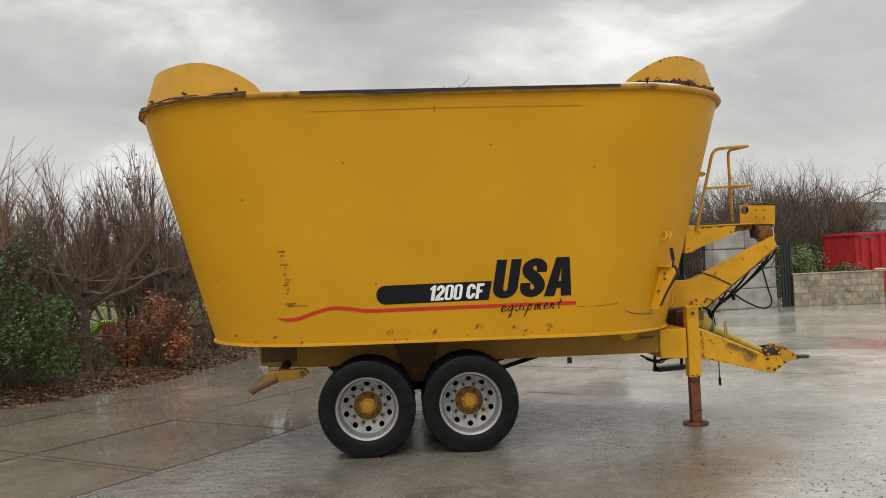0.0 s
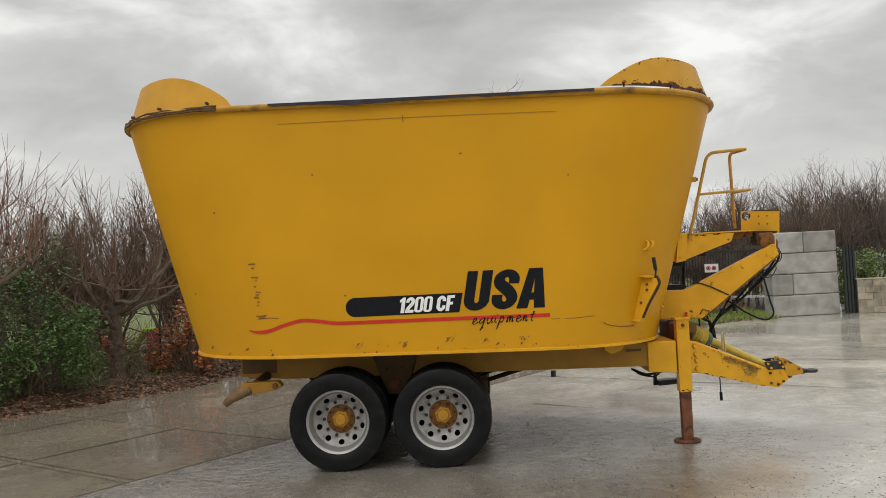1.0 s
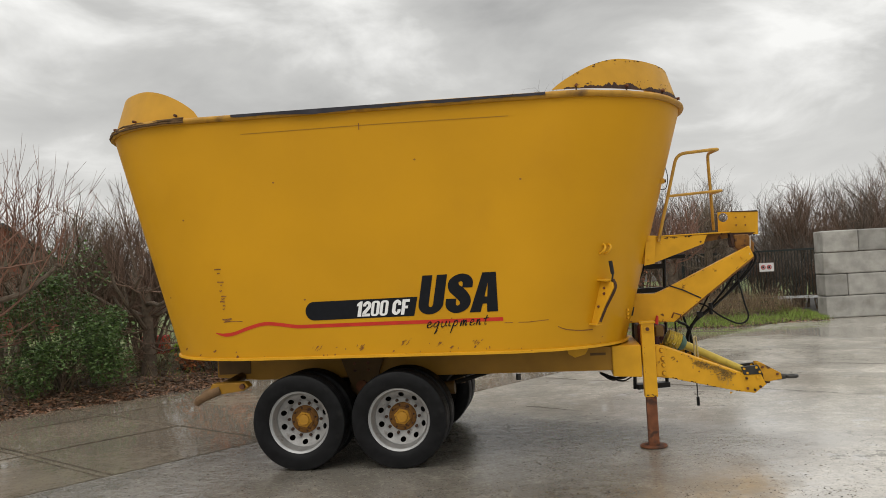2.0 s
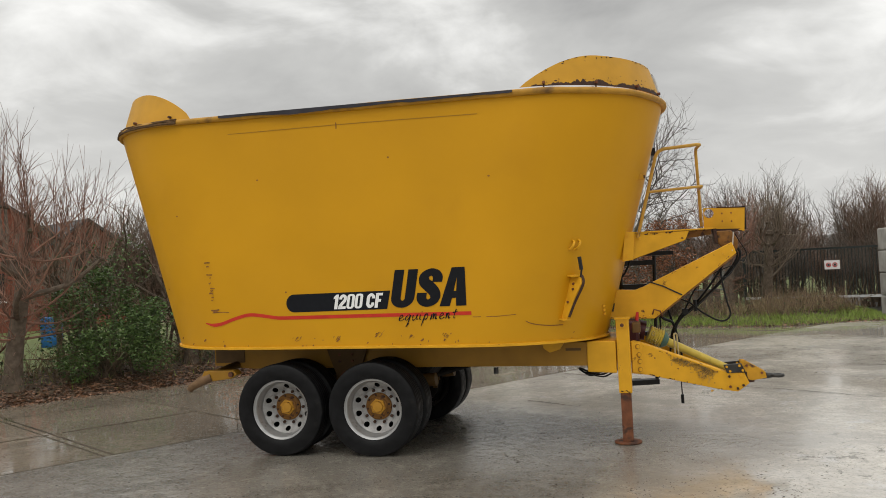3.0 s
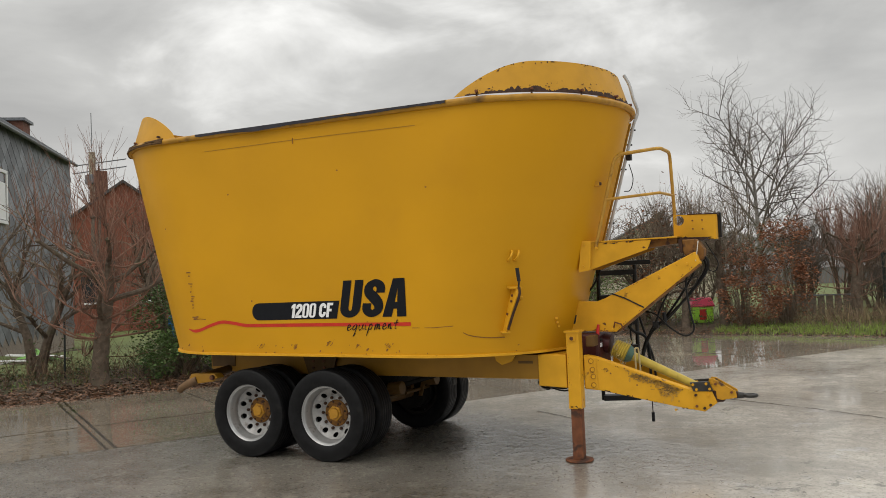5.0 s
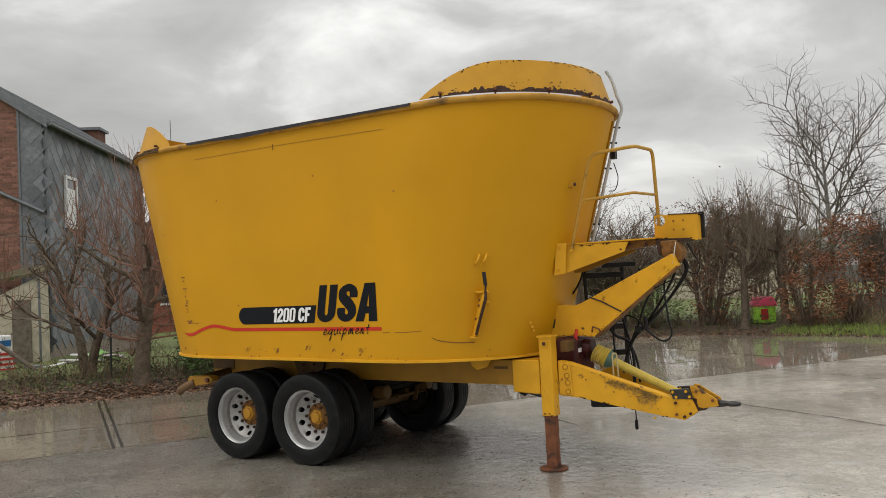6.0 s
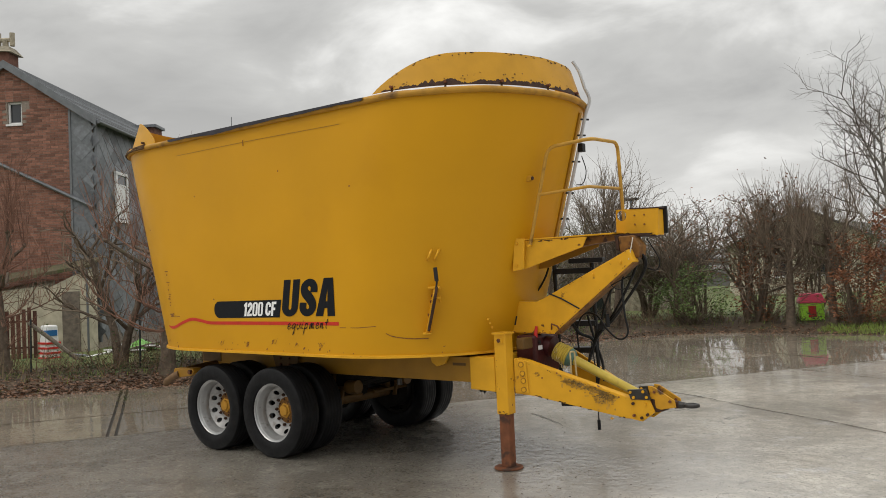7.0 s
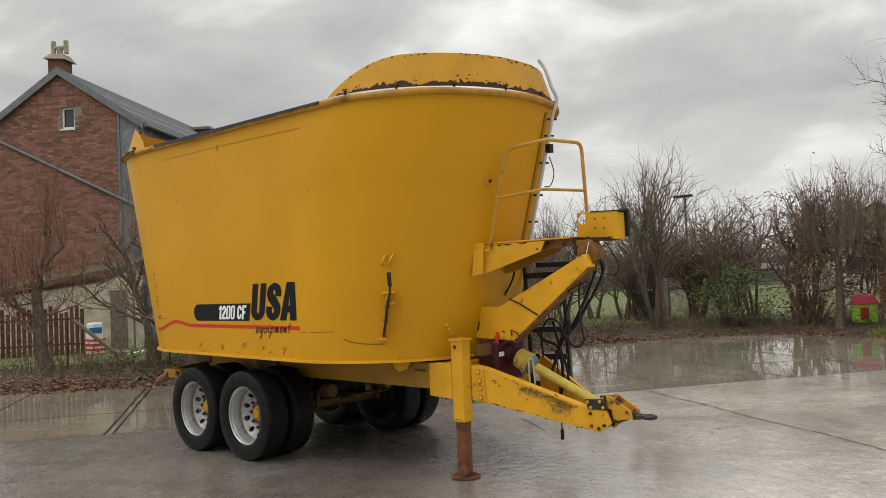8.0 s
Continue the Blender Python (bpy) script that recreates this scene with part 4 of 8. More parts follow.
def build_chassis():
    for s in (-1, 1):
        y0, y1 = sorted((CY + s * 0.44, CY + s * 0.54))
        g = Geo()
        g.prism([(-1.22, 0.83), (-1.22, 1.04), (3.12, 0.99), (3.12, 0.757), (-0.75, 0.79)], y0, y1)
        # both rails carry shade in their paint, the far one more
        part("frame_rail", g, M_YSHADEDIRT if s > 0 else M_YRAIL, wagon, "yellow steel frame rail", bevel=0.006)
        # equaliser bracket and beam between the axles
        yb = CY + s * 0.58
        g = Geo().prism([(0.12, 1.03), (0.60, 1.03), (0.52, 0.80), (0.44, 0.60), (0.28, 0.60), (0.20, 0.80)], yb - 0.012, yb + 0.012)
        br = part("axle_bracket", g, M_YSHADEDIRT, wagon, "grimy yellow bogie bracket darkened for shade", bevel=0.004)
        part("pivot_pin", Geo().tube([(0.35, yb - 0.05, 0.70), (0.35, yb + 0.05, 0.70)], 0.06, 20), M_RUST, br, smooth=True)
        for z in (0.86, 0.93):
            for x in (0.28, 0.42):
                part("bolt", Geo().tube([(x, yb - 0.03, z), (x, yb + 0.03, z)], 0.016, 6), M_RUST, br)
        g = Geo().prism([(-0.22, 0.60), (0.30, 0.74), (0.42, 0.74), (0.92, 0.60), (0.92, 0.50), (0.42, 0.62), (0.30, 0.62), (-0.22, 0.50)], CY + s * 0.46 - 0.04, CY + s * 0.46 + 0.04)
        part("walking_beam", g, M_YSHADEDIRT, wagon, bevel=0.008)
    # axles and brake gear wear the yellow darkened for shade
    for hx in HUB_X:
        ax = part("axle", Geo().tube([(hx, CY - 1.0, HUB_Z), (hx, CY + 1.0, HUB_Z)], 0.062, 16), M_YSHADEDIRT, wagon, "grimy yellow axle tube darkened for shade", smooth=True)
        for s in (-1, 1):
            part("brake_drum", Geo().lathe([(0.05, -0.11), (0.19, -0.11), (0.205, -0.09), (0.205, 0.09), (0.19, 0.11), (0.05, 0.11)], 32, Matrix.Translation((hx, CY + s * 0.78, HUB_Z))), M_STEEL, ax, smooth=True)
            part("brake_lever", Geo().prism([(hx + 0.05, 0.52), (hx + 0.09, 0.53), (hx + 0.12, 0.80), (hx + 0.08, 0.80)], CY + s * 0.40, CY + s * 0.42), M_YSHADEDIRT, ax)
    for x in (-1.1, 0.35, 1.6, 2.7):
        part("cross_member", Geo().box(x - 0.06, x + 0.06, CY - 0.45, CY + 0.45, 0.80, 1.0), M_YSHADEDIRT, wagon, bevel=0.006)
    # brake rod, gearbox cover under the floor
    part("brake_rod", Geo().tube([(0.0, CY - 0.3, 0.72), (1.25, CY - 0.28, 0.78), (2.4, CY - 0.2, 0.84)], 0.018, 8), M_YSHADEDIRT, wagon)
    part("drive_shaft", Geo().tube([(0.2, CY, 0.86), (3.15, CY, 0.92)], 0.045, 12), M_STEEL, wagon, smooth=True)
    # belly: black fill and auger gear housings added for shade, brake gear between wheels
    part("dark_belly_fill", Geo().prism([(-0.95, 1.0), (2.3, 0.97), (2.2, 0.82), (1.25, 0.78), (1.1, 0.60), (-0.4, 0.60), (-0.6, 0.80), (-0.95, 0.84)], CY - 0.40, CY + 0.40), M_SHADEGRIME, wagon, "black fill added for the shade under the floor", bevel=0.03)
    for x in (0.10, 0.62):
        part("gear_housing", Geo().lathe([(0.0, -0.10), (0.26, -0.10), (0.30, -0.06), (0.30, 0.10), (0.0, 0.12)], 28, Matrix.Translation((x, CY, 0.54)) @ pose(0, 0, 0, 90)), M_SHADEGRIME, wagon, "round auger gear housing blackened for shade", smooth=True)
    for s_ in (-1, 1):
        for x in HUB_X:
            part("brake_drum", Geo().tube([(x, CY + s_ * 0.52, HUB_Z), (x, CY + s_ * 0.66, HUB_Z)], 0.20, 24), M_SHADEGRIME, wagon, "grimy brake drum blackened for shade")
        part("brake_chamber", Geo().tube([(1.12, CY + s_ * 0.40, 0.62), (1.27, CY + s_ * 0.40, 0.63)], 0.07, 16), M_YSHADEDIRT, wagon, "grimy brake chamber darkened for shade", smooth=True)
        part("slack_adjuster", Geo().prism([(1.00, 0.42), (1.05, 0.42), (1.10, 0.60), (1.06, 0.62)], CY + s_ * 0.44 - 0.012, CY + s_ * 0.44 + 0.012), M_YSHADEDIRT, wagon, bevel=0.004)
        part("cam_shaft", Geo().tube([(1.02, CY + s_ * 0.10, 0.50), (1.02, CY + s_ * 0.66, 0.50)], 0.020, 10), M_YSHADEDIRT, wagon, smooth=True)
        part("torque_rod", Geo().tube([(0.90, CY + s_ * 0.30, 0.56), (1.75, CY + s_ * 0.34, 0.80)], 0.022, 10), M_SHADEGRIME, wagon, smooth=True)
        part("brake_lever", Geo().tube([(0.86, CY + s_ * 0.42, 0.60), (1.15, CY + s_ * 0.41, 0.62)], 0.014, 8), M_YSHADEDIRT, wagon)
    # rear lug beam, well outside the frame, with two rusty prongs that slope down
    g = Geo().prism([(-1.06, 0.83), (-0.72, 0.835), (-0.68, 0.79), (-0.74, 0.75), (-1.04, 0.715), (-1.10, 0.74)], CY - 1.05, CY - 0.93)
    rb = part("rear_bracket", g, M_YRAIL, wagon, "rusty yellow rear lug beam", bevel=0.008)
    part("cross_tube", Geo().tube([(-0.95, CY - 0.95, 0.80), (-0.95, CY - 0.45, 0.84)], 0.045, 10), M_YSHADEDIRT, rb, smooth=True)
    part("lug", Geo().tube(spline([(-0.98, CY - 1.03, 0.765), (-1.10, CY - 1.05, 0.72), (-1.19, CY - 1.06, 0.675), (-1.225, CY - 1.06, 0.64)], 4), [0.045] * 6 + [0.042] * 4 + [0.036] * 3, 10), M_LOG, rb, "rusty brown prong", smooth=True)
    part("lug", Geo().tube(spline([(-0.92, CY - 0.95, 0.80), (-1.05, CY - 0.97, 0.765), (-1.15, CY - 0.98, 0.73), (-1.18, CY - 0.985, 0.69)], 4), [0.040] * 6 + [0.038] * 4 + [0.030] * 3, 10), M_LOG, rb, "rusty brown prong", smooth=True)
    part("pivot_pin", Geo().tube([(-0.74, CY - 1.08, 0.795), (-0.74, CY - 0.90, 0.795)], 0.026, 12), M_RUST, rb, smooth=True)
    # plate behind the wheels, shade put into its colour
    part("mudguard_plate", Geo().box(-1.2, -0.85, CY - 0.55, CY + 0.55, 0.86, 1.035), M_YSHADEDIRT, wagon, bevel=0.006)
    # triangular stay plate and small tag under the front half
    part("stay_plate", Geo().prism([(2.42, 1.02), (2.66, 1.02), (2.60, 0.93), (2.50, 0.90), (2.44, 0.94)], CY - 0.60, CY - 0.575), M_YWORN, wagon, bevel=0.004)
    part("type_plate", Geo().box(2.65, 2.80, CY - 0.5445, CY - 0.541, 0.91, 0.935), M_YSHADEDIRT, wagon)
    part("hanging_lug", Geo().tube([(1.93, CY - 0.49, 0.75), (1.93, CY - 0.49, 0.69)], 0.025, 8), M_STEEL, wagon)


build_chassis()


def flakes(parent, path, count, spread, size, seed, mat=None):
    """Rust showing through chipped paint, scattered along a line that lies on a flat near face."""
    rng, gg = random.Random(seed), Geo()
    path = [Vector(p) for p in path]
    for _ in range(count):
        k = rng.randrange(len(path) - 1)
        c = path[k].lerp(path[k + 1], rng.random())
        run = (path[k + 1] - path[k]).normalized()
        across = Vector((0, -1, 0)).cross(run).normalized()
        c = c + across * rng.gauss(0, spread)
        w, h, m = rng.uniform(*size), rng.uniform(*size) * 0.45, 8
        gg.add([c + run * (w * math.cos(2 * PI * q / m) * rng.uniform(0.5, 1.2)) + across * (h * math.sin(2 * PI * q / m) * rng.uniform(0.4, 1.2)) for q in range(m)], [tuple(range(m))])
    tagged(part("rust_patch", gg, mat or M_DARKRUST, parent, "dark flaked rust", fix=False), kind="stuff")


def build_front():
    # cross box at the drawbar's root
    part("front_box", Geo().prism([(2.86, 1.0), (3.14, 1.0), (3.14, 0.685), (2.86, 0.70)], CY - 0.565, CY + 0.56), M_YWORN, wagon, "yellow steel cross box", bevel=0.01)
    # stand
    jack = part("support_leg", Geo().box(3.15, 3.275, -0.535, -0.415, 0.49, 1.215), M_YWORN, wagon, "yellow square support leg with rusty inner tube", bevel=0.008)
    part("inner_tube", Geo().box(3.162, 3.263, -0.522, -0.43, 0.02, 0.52), M_RUST, jack, "rusty brown inner tube", bevel=0.006)
    part("foot_plate", Geo().lathe([(0.0, -0.008), (0.128, -0.008), (0.132, 0.0), (0.128, 0.008), (0.0, 0.010)], 32, Matrix.Translation((3.21, -0.475, 0.012)) @ pose(0, 0, 0, 90)), M_RUST, jack, "round rusty foot plate", smooth=True)
    part("cap_plate", Geo().box(3.138, 3.287, -0.548, -0.402, 1.205, 1.222), M_YWORN, jack)
    part("bolt", Geo().tube([(3.21, -0.55, 1.15), (3.21, -0.53, 1.15)], 0.02, 6), M_RUST, jack)
    part("bolt", Geo().box(3.175, 3.245, -0.545, -0.53, 1.125, 1.17), M_YWORN, jack)
    # drawbar: two tapering beams that run together at the hitch
    for side_s, ya, yb in ((-1, -0.415, 0.045), (1, 0.625, 0.265)):
        depth = Vector((0.03, -0.07 * side_s, 0))
        face = [(3.275, 0.985), (3.36, 0.962), (4.24, 0.585), (4.24, 0.425), (4.15, 0.432), (3.42, 0.640), (3.275, 0.665)]
        a = [Vector((x, ya + (yb - ya) * (x - 3.275) / 0.965, z)) for x, z in face]
        n = len(a)
        g = Geo().add(a + [p + depth for p in a], [tuple(range(n)), tuple(range(2 * n - 1, n - 1, -1))] + [(i, i + n, (i + 1) % n + n, (i + 1) % n) for i in range(n)])
        bar = part("drawbar_beam", g, M_YWORN, wagon, "yellow drawbar beam with a rubbed grey patch", bevel=0.006)
        if side_s > 0:
            continue
        slope = (yb - ya) / 0.965

        def on_beam(x, z, off):
            return Vector((x + off * slope, ya + slope * (x - 3.275) - off, z))
        plate = [(3.28, 0.975), (3.375, 0.95), (3.39, 0.66), (3.28, 0.675)]
        pl = part("joint_plate", Geo().hexa([on_beam(x, z, 0.002) for x, z in plate] + [on_beam(x, z, 0.016) for x, z in plate]), M_YWORN, bar, bevel=0.004)
        for x, z in ((3.335, 0.925), (3.345, 0.845), (3.35, 0.78), (3.35, 0.70)):
            part("bolt", Geo().tube([on_beam(x, z, 0.004), on_beam(x, z, 0.032)], 0.019, 6), M_YWORN, pl)
            part("washer", Geo().tube([on_beam(x, z, 0.014), on_beam(x, z, 0.019)], 0.026, 12), M_YRAIL, pl)
        # rubbed patch where hoses and the tractor's arm have worn the paint
        rng = random.Random(4)
        for count, spread, size, mt in ((170, 1.0, 0.020, M_SMEAR), (150, 0.7, 0.009, M_SMUDGE)):
            gg = Geo()
            for _ in range(count):
                k = rng.random()
                x = rng.gauss(3.97, 0.045 * spread) if k < 0.55 else (rng.gauss(3.78, 0.07 * spread) if k < 0.9 else rng.uniform(3.6, 4.1))
                z = 0.962 - (x - 3.36) * 0.428 - abs(rng.gauss(0.02, (0.06 if k < 0.55 else 0.03) * spread)) - 0.022
                w2, h2 = rng.uniform(0.3, 1.0) * size, rng.uniform(0.3, 1.0) * size
                gg.add([on_beam(x + w2 * math.cos(q), z + h2 * math.sin(q) * rng.uniform(0.4, 1.2), 0.004 if mt is M_SMEAR else 0.005) for q in [2 * PI * j / 9 for j in range(9)]], [tuple(range(9))])
            tagged(part("scrape", gg, mt, bar, "dull rubbed patch", fix=False), kind="stuff")
        for x, z in ((3.50, 0.80), (3.62, 0.84), (3.72, 0.68), (4.10, 0.62)):
            part("hole_plug", Geo().tube([on_beam(x, z, -0.002), on_beam(x, z, 0.005)], 0.008, 8), M_SCRATCH, bar)
        flakes(bar, [on_beam(3.40, 0.925, 0.0045), on_beam(4.2, 0.588, 0.0045)], 12, 0.003, (0.004, 0.014), 61)
        flakes(bar, [on_beam(3.42, 0.648, 0.0045), on_beam(4.14, 0.440, 0.0045)], 14, 0.003, (0.006, 0.020), 62)
    # hitch: cheek plates with black bolt plates over them, tongue and eye
    for y in (0.035, 0.265):
        ch = part("hitch_plate", Geo().prism([(4.175, 0.605), (4.36, 0.60), (4.405, 0.495), (4.29, 0.412), (4.19, 0.428)], y - 0.014, y + 0.014), M_YWORN, wagon, "worn yellow bolted hitch plate", bevel=0.004)
        part("black_plate", Geo().prism([(4.165, 0.682), (4.335, 0.695), (4.375, 0.605), (4.195, 0.598)], y - 0.022, y + 0.010), M_STEEL, ch, "black steel bolt plate", bevel=0.003)
        for x, z, mt in ((4.195, 0.662, M_YWORN), (4.315, 0.672, M_YWORN), (4.225, 0.618, M_YWORN), (4.345, 0.625, M_YWORN), (4.215, 0.565, M_DARKRUST), (4.325, 0.568, M_YWORN), (4.22, 0.462, M_RUST), (4.29, 0.445, M_DARKRUST), (4.345, 0.475, M_DARKRUST)):
            part("bolt", Geo().tube([(x, y - 0.034, z), (x, y + 0.026, z)], 0.0135, 6), mt, ch)
    part("hitch_block", Geo().hexa([(4.24, 0.06, 0.47), (4.46, 0.08, 0.50), (4.46, 0.22, 0.50), (4.24, 0.24, 0.47), (4.24, 0.06, 0.62), (4.44, 0.08, 0.60), (4.44, 0.22, 0.60), (4.24, 0.24, 0.62)]), M_DARKRUST, wagon, "rusty hitch block", bevel=0.006)
    for y in (0.085, 0.215):
        tp = part("tongue_plate", Geo().prism([(4.33, 0.715), (4.375, 0.712), (4.565, 0.60), (4.575, 0.54), (4.44, 0.515), (4.37, 0.53)], y - 0.010, y + 0.010), M_RUSTYELLOW, wagon, "scraped yellow tongue plate", bevel=0.004)
        for x, z in ((4.39, 0.665), (4.53, 0.59)):
            part("bolt", Geo().tube([(x, y - 0.024, z), (x, y + 0.020, z)], 0.013, 6), M_RUST, tp)
    part("tongue", Geo().hexa([(4.42, 0.10, 0.525), (4.58, 0.115, 0.53), (4.58, 0.185, 0.53), (4.42, 0.20, 0.525), (4.42, 0.10, 0.585), (4.58, 0.115, 0.585), (4.58, 0.185, 0.585), (4.42, 0.20, 0.585)]), M_DARKRUST, wagon, bevel=0.006)
    eye = [Vector((4.685 + 0.052 * math.cos(2 * PI * k / 20), 0.155 + 0.045 * math.sin(2 * PI * k / 20), 0.553)) for k in range(20)]
    part("towing_eye", Geo().tube(eye, 0.018, 10, closed=True).tube([(4.54, 0.15, 0.553), (4.60, 0.152, 0.553), (4.65, 0.155, 0.553)], [0.034, 0.030, 0.020], 10), M_STEEL, wagon, "dark steel towing eye", smooth=True)

    # lower arm: a box beam that leans forward to the head
    def boxbeam(near, y0, y1, mat, name, label):
        return part(name, Geo().prism(near, y0, y1), mat, wagon, label, bevel=0.007)
    low = boxbeam([(2.98, 1.49), (3.34, 1.472), (3.42, 1.50), (4.30, 1.91), (4.34, 1.80), (3.52, 1.175), (2.98, 1.19)], -0.10, 0.02, M_YWORN, "lower_arm", "yellow steel box arm rising to the loader head")
    part("strap", Geo().tube([(3.50, -0.104, 1.545), (3.62, -0.108, 1.50), (3.80, -0.106, 1.405)], 0.007, 6).tube([(3.50, -0.104, 1.547), (3.47, 0.03, 1.535)], 0.007, 6), M_BLACK, low)
    # rust-brown strip that also paints the shade below the arm
    part("rust_shade_edge", Geo().prism([(3.53, 1.183), (4.33, 1.797), (4.345, 1.785), (3.535, 1.168)], -0.097, 0.017), M_HUBRUST, low, "rust-brown underside with its shade painted in")
    part("handle", Geo().tube([(3.50, -0.10, 1.22), (3.52, -0.13, 1.27), (3.58, -0.13, 1.25), (3.60, -0.10, 1.19)], 0.008, 6), M_RUST, low)
    part("slot", Geo().prism([(3.075, 1.26), (3.115, 1.26), (3.135, 1.345), (3.10, 1.345)], -0.103, -0.0985), M_BLACK, low)
    for x, z in ((3.95, 1.70), (3.48, 1.20), (4.22, 1.80)):
        part("bolt", Geo().tube([(x, -0.115, z), (x, -0.095, z)], 0.014, 6), M_YWORN, low)
    # upper arm: tapering platform carrier
    def near_y(x):
        return -0.27 + 0.24 * (x - 3.18) / 0.95
    up = part("upper_arm", Geo().hexa([(3.19, -0.275, 2.043), (4.13, -0.035, 2.052), (4.13, 0.33, 2.052), (3.15, 0.36, 2.043), (3.19, -0.275, 2.056), (4.14, -0.035, 2.066), (4.14, 0.33, 2.066), (3.15, 0.36, 2.056)]), M_YWORN, wagon, "tapering yellow platform carrier", bevel=0.003)
    cheek = [(3.16, 1.775), (3.34, 1.785), (3.86, 1.955), (3.90, 2.044), (3.19, 2.043)]
    for off in (0.0, 0.40):
        v = [(x, near_y(x) + off * (1 - 0.35 * (x - 3.16)), z) for x, z in cheek]
        m_ = len(v)
        # the far plate gets a darker yellow as painted shade
        part("side_plate", Geo().add(v + [(x, y + 0.012, z) for x, y, z in v], [tuple(range(m_)), tuple(range(2 * m_ - 1, m_ - 1, -1))] + [(i, i + m_, (i + 1) % m_ + m_, (i + 1) % m_) for i in range(m_)]), M_YWORN if off == 0 else M_YRAIL, up, bevel=0.003)
    # brown beam added to show the carrier's underside in shade
    part("inner_tube", Geo().hexa([(3.20, -0.12, 1.90), (4.12, 0.02, 2.00), (4.12, 0.16, 2.00), (3.20, 0.02, 1.90), (3.20, -0.12, 2.04), (4.12, 0.02, 2.05), (4.12, 0.16, 2.05), (3.20, 0.02, 2.04)]), M_HUBRUST, up, "brown inner beam standing in for shaded underside")
    flakes(up, [(3.45, -0.206, 2.030), (4.05, -0.056, 2.046)], 16, 0.003, (0.006, 0.02), 63)
    part("mount_plate", Geo().hexa([(3.24, -0.305, 1.765), (3.345, -0.285, 1.78), (3.345, -0.268, 1.78), (3.24, -0.268, 1.765), (3.275, -0.305, 2.065), (3.37, -0.285, 2.06), (3.37, -0.268, 2.06), (3.275, -0.268, 2.065)]), M_YWORN, up, bevel=0.003)
    for x, z in ((3.30, 2.02), (3.285, 1.82), (3.42, 1.99)):
        part("bolt", Geo().tube([(x, -0.31, z), (x, -0.27, z)], 0.013, 6), M_YWORN, up)
    # loader head: pivot, box and dark end plate
    piv = part("pivot_block", Geo().prism([(4.17, 2.03), (4.31, 2.03), (4.37, 1.93), (4.36, 1.84), (4.27, 1.80), (4.18, 1.90)], -0.02, 0.13), M_HUBRUST, wagon, "scuffed yellow pivot block with dark rust", bevel=0.012)
    part("rust_plate", Geo().prism([(4.135, 2.04), (4.168, 2.04), (4.178, 1.90), (4.15, 1.91)], -0.02, 0.15), M_DARKRUST, piv, bevel=0.003)
    # loader head: a sheet steel face with a round hole, dark plates behind it
    def holed_plate(corners, cx, cz, r, y0, y1, n=32):
        g = Geo()
        ring_pts, outer = [], []
        for k in range(n):
            a = 2 * PI * k / n
            dx, dz = math.cos(a), math.sin(a)
            ring_pts.append((cx + r * dx, cz + r * dz))
            best = 9.0
            for (xa, za), (xb, zb) in zip(corners, corners[1:] + corners[:1]):
                ex, ez = xb - xa, zb - za
                den = dx * ez - dz * ex
                if abs(den) > 1e-9:
                    t = ((xa - cx) * ez - (za - cz) * ex) / den
                    u = ((xa - cx) * dz - (za - cz) * dx) / den
                    if t > 0 and -1e-6 <= u <= 1 + 1e-6:
                        best = min(best, t)
            outer.append((cx + best * dx, cz + best * dz))
        for c in corners:                              # true corners
            k = min(range(n), key=lambda i: (outer[i][0] - c[0]) ** 2 + (outer[i][1] - c[1]) ** 2)
            outer[k] = c
        v = [(x, y, z) for y in (y0, y1) for lst in (ring_pts, outer) for x, z in lst]
        f = []
        for k in range(n):
            m = (k + 1) % n
            f += [(k, m, n + m, n + k), (2 * n + k, 3 * n + k, 3 * n + m, 2 * n + m), (k, 2 * n + k, 2 * n + m, m), (n + k, n + m, 3 * n + m, 3 * n + k)]
        return g.add(v, f)
    head = part("head_box", holed_plate([(4.06, 2.055), (4.455, 2.025), (4.47, 2.262), (4.065, 2.28)], 4.118, 2.222, 0.047, 0.186, 0.194), M_YWORN, wagon, "yellow sheet steel box with a round hole and four bolts")
    part("end_plate", Geo().box(4.20, 4.49, 0.315, 0.345, 2.045, 2.285), M_BLACK, head, "black rubber plate behind the face", bevel=0.004)
    part("side_plate", Geo().box(4.445, 4.458, 0.195, 0.315, 2.03, 2.255), M_YWORN, head, bevel=0.003)
    part("top_plate", Geo().prism([(4.20, 2.274), (4.20, 2.283), (4.475, 2.271), (4.475, 2.262)], 0.18, 0.35), M_DARKRUST, head)
    for x, z in ((4.245, 2.215), (4.335, 2.215), (4.245, 2.135), (4.335, 2.13)):
        part("bolt", Geo().tube([(x, 0.178, z), (x, 0.190, z)], 0.009, 6), M_SCRATCH, head)
    part("under_plate", Geo().prism([(4.12, 2.055), (4.40, 2.045), (4.36, 2.02), (4.16, 2.025)], 0.05, 0.34), M_DARKRUST, head)
    # railing round the platform: near post, forward corner, far post
    rail = part("railing", Geo().tube(bent([(3.40, -0.235, 2.0), (3.63, -0.23, 2.868), (4.05, -0.20, 2.895), (4.03, 0.36, 2.92), (4.05, 0.38, 2.10)], 0.09), 0.0165, 10), M_RAIL, wagon, "bent yellow tube railing", smooth=True)
    part("mid_rail", Geo().tube(bent([(3.53, -0.235, 2.45), (4.04, -0.26, 2.47), (4.035, 0.37, 2.49)], 0.03), 0.0135, 8), M_RAIL, rail, smooth=True)
    q = front_point(-16, 2.66)
